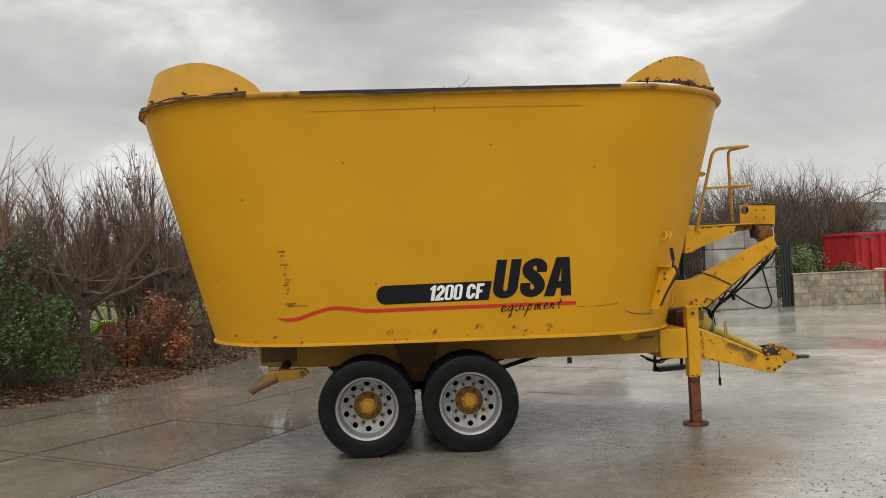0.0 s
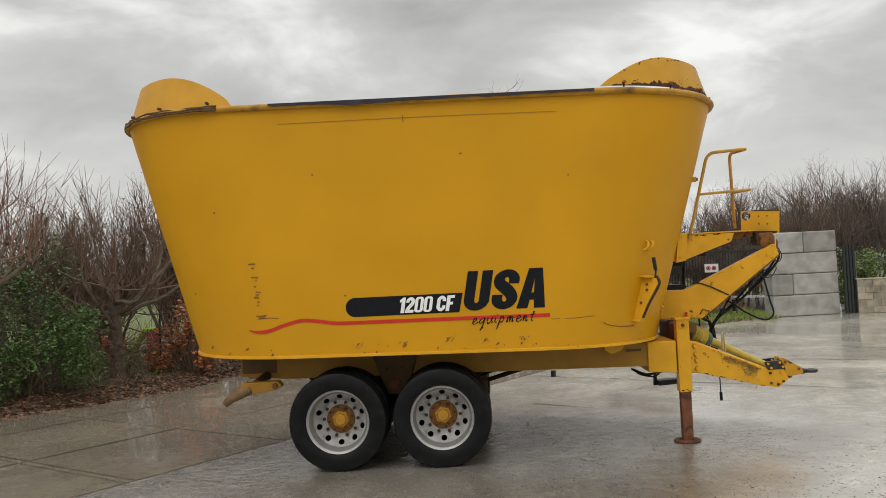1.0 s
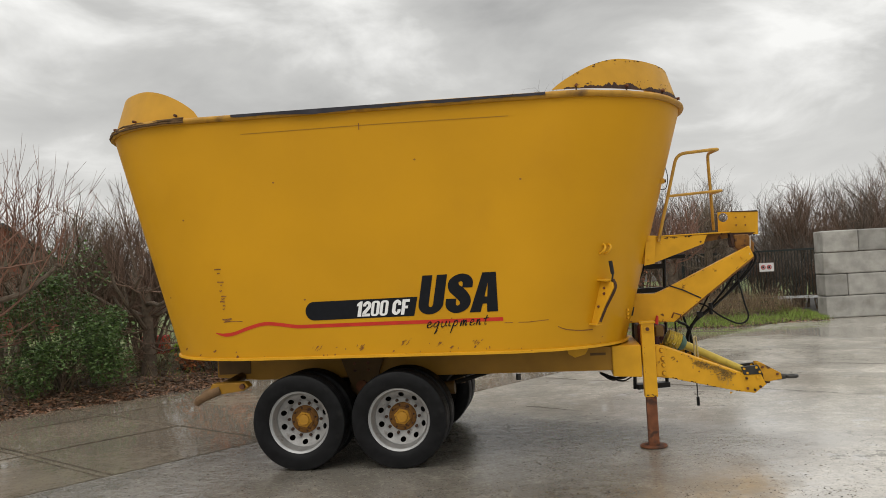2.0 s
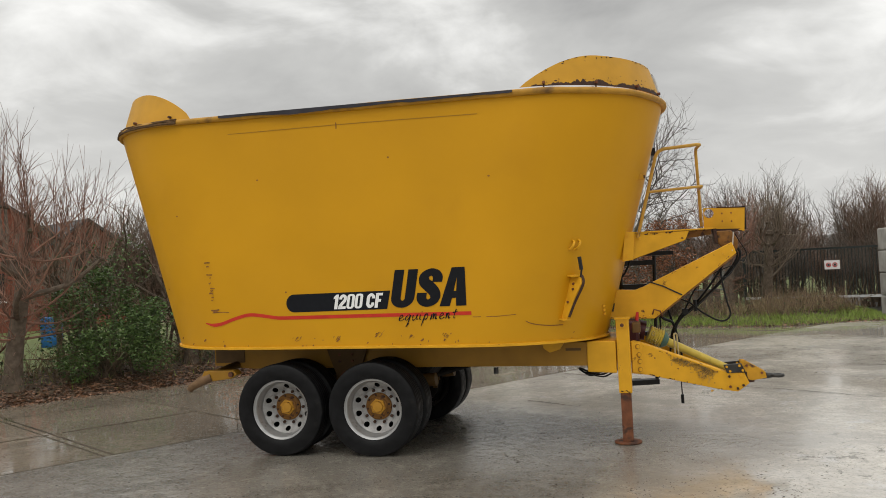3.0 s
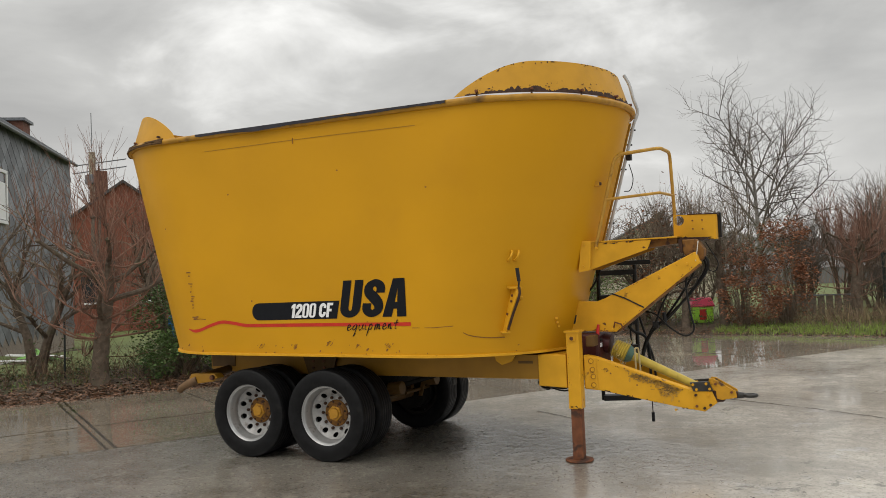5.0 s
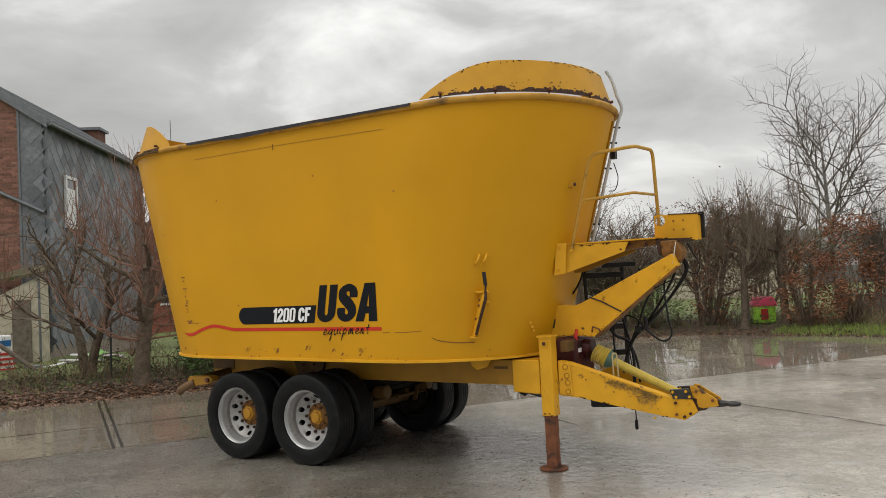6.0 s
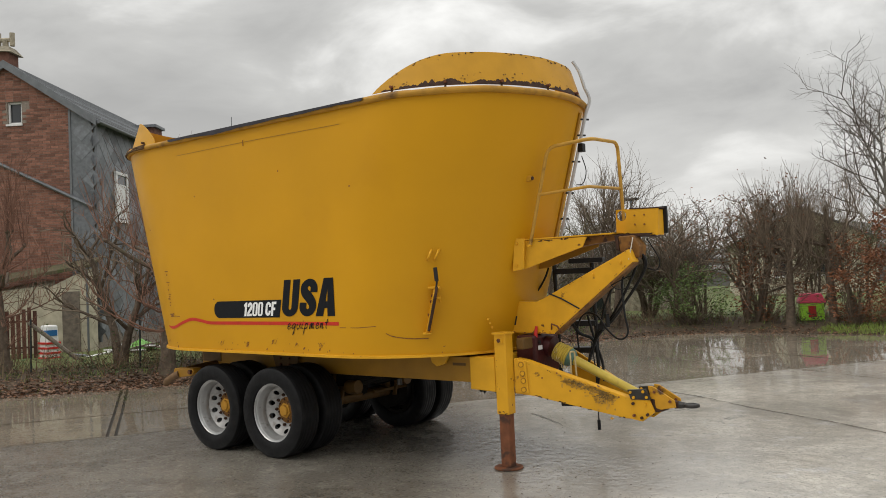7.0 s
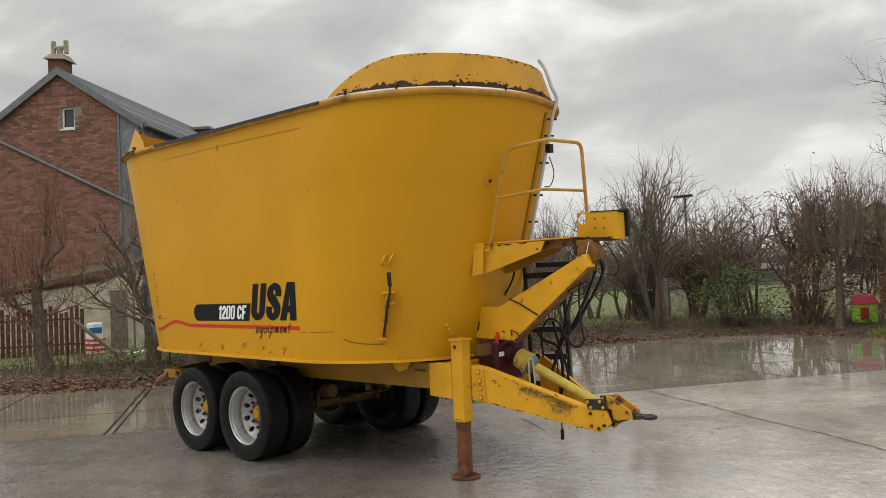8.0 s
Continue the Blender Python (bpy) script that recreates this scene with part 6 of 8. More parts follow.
def build_grit():
    """Loose stones, chaff and grit lying in the wet, thickest round the wagon."""
    rng = random.Random(19)
    g = Geo()

    def stone(p, r):
        a = rng.uniform(0, 6.3)
        c, s = math.cos(a), math.sin(a)
        w, l, h = r * rng.uniform(0.5, 0.9), r * rng.uniform(0.9, 1.7), r * rng.uniform(0.25, 0.6)
        X, Y = Vector((c, s, 0)) * l, Vector((-s, c, 0)) * w
        k = rng.uniform(-0.3, 0.3)
        g.add([p + X, p + Y + X * k, p - X, p - Y, p + Vector((0, 0, h)) + X * k * 0.5], [(0, 1, 4), (1, 2, 4), (2, 3, 4), (3, 0, 4)])
    done = 0
    while done < 15000:
        u, v = rng.uniform(-4.2, 3.0), rng.uniform(-1.0, 5.0)
        if u > 1.6 + 0.9 * noise.noise(Vector((v, 3, 0))) and rng.random() > 0.25:
            continue
        if noise.noise(Vector((u * 1.7, v * 1.7, 8))) + 0.5 * noise.noise(Vector((u * 5, v * 5, 2))) < rng.uniform(-0.6, 0.45):
            continue
        p = U * u + V * v
        stone(Vector((p.x, p.y, 0.0)), rng.uniform(0.003, 0.008) if rng.random() < 0.88 else rng.uniform(0.008, 0.014))
        done += 1
    done = 0
    while done < 1800:
        u, v = rng.uniform(-9, 9), rng.uniform(-0.8, 12)
        if noise.noise(Vector((u * 0.8, v * 0.8, 5))) + 0.6 * noise.noise(Vector((u * 3, v * 3, 1))) < rng.uniform(-0.2, 0.5):
            continue
        p = U * u + V * v
        stone(Vector((p.x, p.y, 0.0)), rng.uniform(0.003, 0.007))
        done += 1
    ob = part("grit", g, M_GRIT, fix=False)
    tagged(ob, "loose wet grit and small stones on the concrete", "grit", kind="stuff")


build_grit()

# ---------- trees and shrubs ----------


def limb(g, rng, p, d, length, r0, r1, segs=5, sides=4, wob=0.15, up=0.0, sag=0.0):
    """One tapering, wandering limb; returns its points."""
    pts, rad = [Vector(p)], [r0]
    d = Vector(d).normalized()
    for k in range(segs):
        d = (d + Vector((rng.gauss(0, wob), rng.gauss(0, wob), rng.gauss(0, wob) + up - sag))).normalized()
        pts.append(pts[-1] + d * (length / segs))
        rad.append(r0 + (r1 - r0) * (k + 1) / segs)
    g.tube(pts, rad, sides)
    return pts


def ring_dir(rng, a, tilt):
    return Vector((math.cos(a) * math.sin(tilt), math.sin(a) * math.sin(tilt), math.cos(tilt)))


def leaf(g, rng, p, s, flat=0.0):
    a, t = rng.uniform(0, 2 * PI), rng.uniform(0, PI)
    u = Vector((math.cos(a), math.sin(a), rng.uniform(-0.6, 0.6) * (1 - flat))).normalized()
    v = u.cross(Vector((rng.gauss(0, 1), rng.gauss(0, 1), rng.gauss(0, 1) + 3 * flat))).normalized()
    w = u.cross(v) * s * 0.12
    g.add([p - u * s * 0.5, p + v * s * 0.28 + w, p + u * s * 0.5, p - v * s * 0.28 + w], [(0, 1, 2), (0, 2, 3)])


def ground_at(x, y):
    best, where = 1e9, None
    for p, nrm in zip(PATH_EDGE, EDGE_N):
        d = (p.x - x) ** 2 + (p.y - y) ** 2
        if d < best:
            best, where = d, (p, nrm)
    p, nrm = where
    return bank_z((Vector((x, y, 0)) - p).dot(nrm)) - 0.03


def tree_thing(name, label, x, y, category="tree", group=""):
    t = thing(name, label, category, group, at=(x, y, ground_at(x, y)))
    return t


def pollard(x, y, seed, height=2.0, girth=0.15, heads=6, shoots=26, reach=1.0, shoot_len=1.7, twig=None, label="", lean=0.0, leaves=0):
    """A cut-back tree: a stout trunk, knobbly limbs and a broom of straight shoots."""
    rng = random.Random(seed)
    twig = twig or M_TWIG
    t = tree_thing("pollard_tree", label or "bare pollarded tree with a broom of straight shoots", x, y, group="bare trees")
    g, s, lf = Geo(), Geo(), Geo()
    tr = limb(g, rng, (0, 0, -0.15), (lean, lean * 0.5, 1), height, girth * 1.15, girth * 0.75, 7, 10, 0.035)
    g.tube([(0, 0, -0.12), (0, 0, 0.05), (0, 0, 0.28)], [girth * 1.6, girth * 1.35, girth * 1.1], 10)
    ends = [(tr[-1], Vector((0, 0, 1)), girth * 0.7)]
    a0 = rng.uniform(0, 6)
    for k in range(heads):
        a = a0 + 2 * PI * k / heads + rng.uniform(-0.4, 0.4)
        base = tr[rng.choice((-1, -2, -2, -3, -4))]
        d = ring_dir(rng, a, rng.uniform(1.0, 1.6))
        L = reach * rng.uniform(0.6, 1.25)
        q = limb(g, rng, base, d, L, girth * 0.42, girth * 0.22, 6, 7, 0.16, 0.13)
        ends.append((q[-1], (q[-1] - q[-2]).normalized(), girth * 0.26))
        if rng.random() < 0.7:
            e = limb(g, rng, q[3], ring_dir(rng, a + rng.uniform(-1.2, 1.2), rng.uniform(0.4, 1.0)), L * 0.55, girth * 0.3, girth * 0.2, 4, 6, 0.18, 0.15)
            ends.append((e[-1], (e[-1] - e[-2]).normalized(), girth * 0.25))
    for p, d, r in ends:
        g.lathe([(0.0, -r * 1.4), (r * 1.0, -r * 0.8), (r * 1.45, 0), (r * 1.1, r * 0.9), (0, r * 1.3)], 8, Matrix.Translation(p) @ pose(0, 0, 0, 90))
        for _ in range(shoots):
            a = rng.uniform(0, 2 * PI)
            sd = (ring_dir(rng, a, abs(rng.gauss(0, 0.36))) + d * 0.2).normalized()
            L = shoot_len * rng.uniform(0.45, 1.2)
            st = p + Vector((rng.gauss(0, r), rng.gauss(0, r), rng.gauss(0, r)))
            q = limb(s, rng, st, sd, L, rng.uniform(0.006, 0.011), 0.002, 4, 3, 0.06, 0.05)
            for _ in range(rng.randrange(2, 5)):
                j = rng.randrange(1, 4)
                limb(s, rng, q[j], (sd + Vector((rng.gauss(0, 0.55), rng.gauss(0, 0.55), rng.uniform(-0.1, 0.5)))).normalized(), L * rng.uniform(0.2, 0.45), 0.0055, 0.002, 2, 3, 0.1)
            for _ in range(leaves):
                leaf(lf, rng, q[rng.randrange(1, 5)] + Vector((rng.gauss(0, 0.06), rng.gauss(0, 0.06), rng.gauss(0, 0.06))), rng.uniform(0.05, 0.10))
    # long level side branches that turn up at their ends
    for k in range(heads * 2):
        a = a0 + 2.4 * k
        q = limb(s, rng, tr[rng.randrange(3, len(tr))], ring_dir(rng, a, rng.uniform(1.25, 1.75)), reach * rng.uniform(1.0, 1.7), girth * 0.17, 0.006, 7, 5, 0.13, 0.09)
        for j in range(2, 8):
            for _ in range(3):
                limb(s, rng, q[j], (Vector((rng.gauss(0, 0.45), rng.gauss(0, 0.45), 1))).normalized(), shoot_len * rng.uniform(0.2, 0.75), 0.0065, 0.002, 3, 3, 0.08, 0.03)
    # downward and inner twiggy mess
    for _ in range(34):
        p = tr[rng.randrange(2, len(tr))]
        q = limb(s, rng, p, ring_dir(rng, rng.uniform(0, 6.3), rng.uniform(0.9, 1.7)), rng.uniform(0.4, 1.2), 0.010, 0.003, 4, 3, 0.16, 0.04)
        for _ in range(3):
            limb(s, rng, q[rng.randrange(1, 4)], ring_dir(rng, rng.uniform(0, 6.3), rng.uniform(0.2, 1.7)), rng.uniform(0.15, 0.5), 0.005, 0.002, 2, 3, 0.15)
    part("trunk", g, M_BARK, t, smooth=True, fix=False)
    part("crown", s, twig, t, fix=False)
    if leaves:
        part("leaves", lf, M_DARKLEAF, t, "last withered leaves", fix=False)
    return t


def bare_tree(x, y, seed, height=6.0, girth=0.12, spread=0.8, levels=4, bark=None, twig=None, label="bare deciduous tree with fine twigs", first=0.35, kids=7, leaves=0, leafmat=None, stems=1, name="bare_tree", tilt0=0.6, wob=0.10):
    """A tree or tall shrub that forks into ever finer limbs."""
    rng = random.Random(seed)
    t = tree_thing(name, label, x, y, group="bare trees")
    g, s, lf = Geo(), Geo(), Geo()

    def grow(p, d, L, r, lev):
        fine = lev >= 2
        q = limb(s if fine else g, rng, p, d, L, r, r * 0.35 if lev else r * 0.25, 6 if lev < 2 else 4, 3 if fine else 8 - 2 * lev, wob + 0.05 * lev, 0.05)
        if leaves and lev >= 2:
            for _ in range(leaves):
                leaf(lf, rng, q[rng.randrange(1, len(q))] + Vector((rng.gauss(0, 0.02), rng.gauss(0, 0.02), rng.gauss(0, 0.02))), rng.uniform(0.04, 0.08))
        if lev + 1 >= levels:
            return
        n = kids if lev == 0 else rng.randrange(3, 6) + (2 if lev == 1 else 0)
        a0 = rng.uniform(0, 6.3)
        for k in range(n):
            u = (first if lev == 0 else 0.2) + (1 - (first if lev == 0 else 0.2)) * (k + rng.random()) / n
            i = min(int(u * (len(q) - 1)), len(q) - 2)
            f = u * (len(q) - 1) - i
            base = q[i].lerp(q[i + 1], min(f, 1))
            ax = (q[i + 1] - q[i]).normalized()
            a = a0 + 2.4 * k + rng.uniform(-0.3, 0.3)
            side = ax.orthogonal().normalized()
            side = Matrix.Rotation(a, 3, ax) @ side
            tl = tilt0 + rng.uniform(-0.2, 0.25)
            dd = (ax * math.cos(tl) + side * math.sin(tl) * spread * 1.3).normalized()
            grow(base, dd, L * (0.62 - 0.26 * u * (lev == 0)) * rng.uniform(0.75, 1.15), max(r * (0.50 - 0.2 * u * (lev == 0)), 0.0035), lev + 1)
    for k in range(stems):
        a = 2 * PI * k / stems + rng.uniform(-0.4, 0.4)
        tl = 0.0 if stems == 1 else rng.uniform(0.08, 0.35)
        off = Vector((math.cos(a), math.sin(a), 0)) * (0.0 if stems == 1 else 0.12)
        grow(off + Vector((0, 0, -0.1)), ring_dir(rng, a, tl), height * (0.66 if stems == 1 else rng.uniform(0.48, 0.66)), girth, 0)
    part("trunk", g, bark or M_BARK, t, smooth=True, fix=False)
    part("crown", s, twig or M_TWIG, t, fix=False)
    if leaves:
        part("leaves", lf, leafmat or M_BROWNLEAF, t, "withered leaves still on the twigs", fix=False)
    return t


def leafy_bush(name, x, y, seed, w, h, count, mat, label, size=(0.05, 0.10), category="bush", twigs=70, d=None):
    """A dense bush: stems, and leaves in uneven clumps."""
    rng = random.Random(seed)
    t = tree_thing(name, label, x, y, category)
    d = d or w
    s, lf = Geo(), Geo()
    clumps = []
    for k in range(30):
        a, u = rng.uniform(0, 2 * PI), rng.random() ** 0.5
        z = rng.uniform(0.12, 0.95)
        f = math.sin(PI * min(0.25 + 0.68 * z, 1)) ** 0.7
        clumps.append((Vector((math.cos(a) * u * w / 2 * f, math.sin(a) * u * d / 2 * f, z * h)), rng.uniform(0.10, 0.24) * min(w, h)))
    for k in range(twigs):
        c, r = rng.choice(clumps)
        p = Vector((rng.gauss(0, 0.08), rng.gauss(0, 0.08), -0.1))
        limb(s, rng, p, c - p + Vector((0, 0, 0.4)), (c - p).length * rng.uniform(0.8, 1.25), 0.014, 0.003, 5, 3, 0.12)
    for k in range(count):
        c, r = rng.choice(clumps)
        v = Vector((rng.gauss(0, 1), rng.gauss(0, 1), rng.gauss(0, 1)))
        p = c + v.normalized() * r * rng.random() ** 0.4 * 1.1
        p.z = max(p.z, 0.02)
        leaf(lf, rng, p, rng.uniform(*size))
    part("brushwood", s, M_TWIG, t, fix=False)
    part("foliage", lf, mat, t, fix=False)
    return t


def build_trees():
    # along the left edge
    pollard(-5.35, 5.75, 1, 1.75, 0.115, 7, 12, 1.35, 1.15, twig=M_BROWNTWIG)
    pollard(-4.25, 7.5, 2, 1.8, 0.15, 9, 12, 1.5, 1.05, twig=M_BROWNTWIG, label="thick pollarded tree with dark knobbly limbs", leaves=1)
    pollard(-6.75, 2.65, 3, 2.35, 0.135, 9, 11, 1.35, 1.5, twig=M_REDTWIG, label="stout pollarded tree with reddish twigs")
    bare_tree(-8.55, 2.75, 4, 4.3, 0.11, 0.9, 4, stems=2, kids=8, label="twin-stemmed bare tree by the yard", first=0.3)
    pollard(-9.6, 0.9, 5, 2.2, 0.12, 6, 11, 1.0, 1.5, twig=M_REDTWIG, label="pollarded tree with a red-brown broom of twigs")
    pollard(-3.9, 9.6, 6, 1.9, 0.13, 7, 15, 1.3, 1.2)
    bare_tree(-7.0, 5.2, 7, 3.9, 0.07, 0.7, 4, stems=3, kids=8, label="tall thin bare shrub behind the bank")
    bare_tree(-8.8, 6.5, 9, 4.0, 0.08, 0.8, 4, stems=3, kids=8, label="tall thin bare shrub behind the bank")
    bare_tree(-11.5, -1.4, 11, 4.0, 0.08, 0.9, 4, stems=2, kids=8, twig=M_REDTWIG, label="reddish bare shrub on the bank")
    leafy_bush("evergreen_bush", -6.1, 4.1, 12, 2.1, 2.2, 9500, M_GREENLEAF, "dense dark green evergreen bush beside the leaf bank", (0.04, 0.085), d=1.5)
    leafy_bush("beech_shrub", -4.35, 6.55, 13, 1.3, 1.25, 1500, M_BROWNLEAF, "low shrub with withered orange-brown leaves", (0.06, 0.12))
    r3 = random.Random(61)
    for k, (x, y) in enumerate(((-6.6, 7.6), (-7.8, 8.6), (-5.8, 9.9))):
        bare_tree(x, y, 300 + k, r3.uniform(2.1, 2.9), 0.03, 0.75, 4, stems=6, kids=8, label="tangled bare thicket shrub behind the bank", twig=M_BROWNTWIG if k % 2 else M_BRAMBLE, name="thicket_shrub", tilt0=0.55)
    for k, (x, y) in enumerate(((-9.5, 10.5), (-8.0, 11.0), (-6.8, 12.2), (-5.8, 13.2))):
        bare_tree(x, y, 320 + k, r3.uniform(2.8, 3.5), 0.035, 0.6, 4, stems=7, kids=9, label="dense bare hedge shrub in the gardens", twig=M_BROWNTWIG if k % 2 else M_DARKTWIG, name="hedge_shrub", tilt0=0.45)
    for k, (x, y) in enumerate(((-6.2, 7.2), (-7.4, 7.4), (-5.3, 8.8))):
        bare_tree(x, y, 360 + k, r3.uniform(3.7, 4.2), 0.04, 0.42, 4, stems=8, kids=9, label="brush of long bare shoots behind the bank", twig=M_TWIG if k % 2 else M_BROWNTWIG, name="hedge_shrub", tilt0=0.38)
    for k in range(3):
        bare_tree(-4.6 + 1.25 * k, 17.0 + r3.uniform(-0.4, 0.4), 340 + k, r3.uniform(2.6, 3.4), 0.035, 0.65, 4, stems=7, kids=9, label="dense bare hedge shrub behind the yard", twig=M_MOSSTWIG if k % 2 else M_DARKTWIG, name="hedge_shrub", tilt0=0.5)
    # behind the yard, from the far corner to the gate
    bare_tree(-4.3, 12.2, 20, 4.3, 0.06, 0.7, 4, stems=4, kids=8, label="upright bare shrub behind the yard", twig=M_MOSSTWIG)
    bare_tree(-2.9, 14.3, 21, 5.3, 0.07, 0.55, 4, stems=5, kids=9, label="upright bare shrub with a thick brush of shoots", tilt0=0.45)
    bare_tree(-1.5, 15.6, 22, 5.6, 0.07, 1.0, 4, stems=3, kids=8, label="wide spreading bare shrub in the hedge", leaves=1, leafmat=M_DARKLEAF)
    leafy_bush("evergreen_bush", -1.25, 15.5, 23, 2.2, 1.7, 2400, M_OLIVELEAF, "olive green evergreen bush in the hedge", (0.045, 0.09))
    bare_tree(0.1, 16.2, 24, 5.0, 0.09, 1.0, 4, stems=3, kids=8, label="spreading shrub with withered brown leaves", leaves=3, leafmat=M_DARKLEAF)
    leafy_bush("beech_shrub", 0.45, 16.4, 25, 1.9, 2.5, 1500, M_DARKLEAF, "brown leaved beech shrub in the hedge", (0.06, 0.11))
    pollard(1.35, 15.5, 26, 2.2, 0.10, 7, 16, 0.9, 1.4, leaves=1, label="dark forked tree with a few withered leaves")
    pollard(2.35, 15.7, 27, 2.5, 0.10, 7, 14, 0.8, 1.3, label="dark pollarded tree in the hedge")
    bare_tree(2.97, 20.9, 28, 7.9, 0.12, 0.95, 5, bark=M_GREYBARK, twig=M_DARKTWIG, label="tall pale-barked tree with a wide bare crown", first=0.34, kids=13, tilt0=0.62, wob=-0.03)
    leafy_bush("beech_hedge", 3.95, 15.6, 29, 1.8, 2.75, 4200, M_DARKLEAF, "tall copper beech shrub with withered leaves", (0.05, 0.10))
    leafy_bush("beech_hedge", 2.9, 15.3, 30, 1.2, 2.3, 1700, M_DARKLEAF, "low copper beech shrub with withered leaves", (0.05, 0.10))
    pollard(5.6, 16.9, 31, 2.3, 0.15, 6, 14, 0.85, 1.25, twig=M_REDTWIG)
    pollard(6.8, 18.2, 32, 2.4, 0.15, 6, 13, 0.9, 1.3)
    for k in range(6):
        bare_tree(6.2 + 0.9 * k, 21.0 - 0.22 * k + r3.uniform(-0.2, 0.2), 380 + k, r3.uniform(1.9, 2.5), 0.03, 0.7, 4, stems=7, kids=8, label="low bare thicket behind the gate", twig=M_BROWNTWIG if k % 2 else M_DARKTWIG, name="thicket_shrub", tilt0=0.55)
    rng = random.Random(40)
    for row, (y0, cnt, h0, h1) in enumerate(((21.6, 10, 3.5, 4.2), (24.0, 10, 4.1, 4.9), (28.0, 9, 4.8, 5.6))):
        for k in range(cnt):
            bare_tree(4.2 + 14.5 * k / cnt + rng.uniform(-0.5, 0.5), y0 + rng.uniform(-0.8, 0.8), 41 + 20 * row + k, rng.uniform(h0, h1) * rng.uniform(0.82, 1.18) * (0.86 + 0.34 * k / cnt), 0.05, 0.55, 4, stems=5 if k < 4 else 7, kids=9, label="bare shrub in the hedge behind the gate", tilt0=0.42, twig=M_BROWNTWIG if k % 2 else M_DARKTWIG)
    bare_tree(18.6, 31.0, 152, 6.4, 0.06, 0.5, 4, stems=8, kids=9, label="tall brush of bare shoots behind the container", tilt0=0.4, twig=M_BROWNTWIG)
    bare_tree(21.3, 32.0, 154, 6.0, 0.06, 0.5, 4, stems=8, kids=9, label="tall brush of bare shoots behind the container", tilt0=0.4)
    bare_tree(24.8, 35.0, 153, 6.9, 0.14, 1.0, 5, label="round-crowned bare tree behind the container", first=0.25, kids=9)
    for k in range(7):
        bare_tree(-6.4 + 1.5 * k + rng.uniform(-0.5, 0.5), 18.6 + rng.uniform(-0.8, 1.2), 160 + k, rng.uniform(3.6, 4.6), 0.06, 0.8, 4, stems=4, kids=8, label="bare shrub in the garden hedge", twig=M_MOSSTWIG)
    for k in range(8):
        bare_tree(-13.5 + 1.6 * k, 13.5 + rng.uniform(-1.5, 1.5) + 0.7 * k, 170 + k, rng.uniform(3.2, 4.0), 0.07, 0.9, 4, stems=3, kids=8, label="bare tree in the gardens")


build_trees()


def build_litter():
    rng = random.Random(77)
    n = len(PATH_EDGE)
    g, gb, gs = Geo(), Geo(), Geo()
    for _ in range(46000):
        i = rng.randrange(0, n)
        p = PATH_EDGE[i]
        left = p.y < 12.5
        d = abs(rng.gauss(0.15, 0.55)) - 0.16 + 0.12 * noise.noise(Vector((i * 0.23, 4, 0)))
        if not left:
            if rng.random() < 0.8:
                continue
            d *= 0.55
        q = bank_point(i, d) + Vector((rng.uniform(-0.15, 0.15), rng.uniform(-0.15, 0.15), 0.012))
        q.z = max(q.z, 0.008)
        leaf(g, rng, q, rng.uniform(0.04, 0.095), 0.55)
    ob = part("fallen_leaves", g, M_LEAFLITTER, fix=False)
    tagged(ob, "brown fallen leaves along the yard's edge", "fallen leaves", kind="stuff")

    def blade(gg, p, h):
        a = rng.uniform(0, 6.3)
        w = Vector((math.cos(a), math.sin(a), 0)) * rng.uniform(0.004, 0.008)
        lean = Vector((rng.gauss(0, 0.35), rng.gauss(0, 0.35), 1)) * h
        gg.add([p - w, p + w, p + lean * 0.6 + w * 0.6, p + lean, p + lean * 0.6 - w * 0.6], [(0, 1, 2, 3, 4)])
    for _ in range(26000):
        i = rng.randrange(0, n)
        p = PATH_EDGE[i]
        d = rng.uniform(0.1, 2.4)
        green = 1.0 if p.x > 2.4 and p.y > 11 else (0.22 if d > 0.8 else 0.04)
        if rng.random() > green:
            continue
        q = bank_point(i, d) + Vector((rng.uniform(-0.2, 0.2), rng.uniform(-0.2, 0.2), -0.01))
        tall = d > 1.0 and rng.random() < 0.5
        blade(gs if tall else gb, q, rng.uniform(0.25, 0.6) if tall else rng.uniform(0.05, 0.16))
    strip = [i for i in range(n) if PATH_EDGE[i].x > 2.2 and PATH_EDGE[i].y > 11]
    for _ in range(12000):
        i = rng.choice(strip)
        q = bank_point(i, abs(rng.gauss(0.35, 0.4))) + Vector((rng.uniform(-0.2, 0.2), rng.uniform(-0.2, 0.2), -0.01))
        blade(gb, q, rng.uniform(0.05, 0.14))
    moss = Geo()
    for _ in range(350):     # moss and grass in the double groove of the slabs
        v = -5.4 - abs(rng.gauss(0, 1.0)) + (rng.random() ** 3) * 2.6
        q = U * (-2.21 + rng.choice((0.0, 0.10)) + rng.gauss(0, 0.02)) + V * v
        blade(moss, Vector((q.x, q.y, -0.015)), rng.uniform(0.015, 0.045))
    ob = part("moss", moss, M_MOSSROOF, fix=False)
    tagged(ob, "tufts of moss and grass in the slab joints", "moss", kind="stuff")
    ob = part("grass", gb, M_BLADE, fix=False)
    tagged(ob, "short green grass on the yard's edge", "grass", kind="stuff")
    ob = part("dry_grass", gs, M_STRAW, fix=False)
    tagged(ob, "tall dry winter grass under the hedge", "grass", kind="stuff")


build_litter()


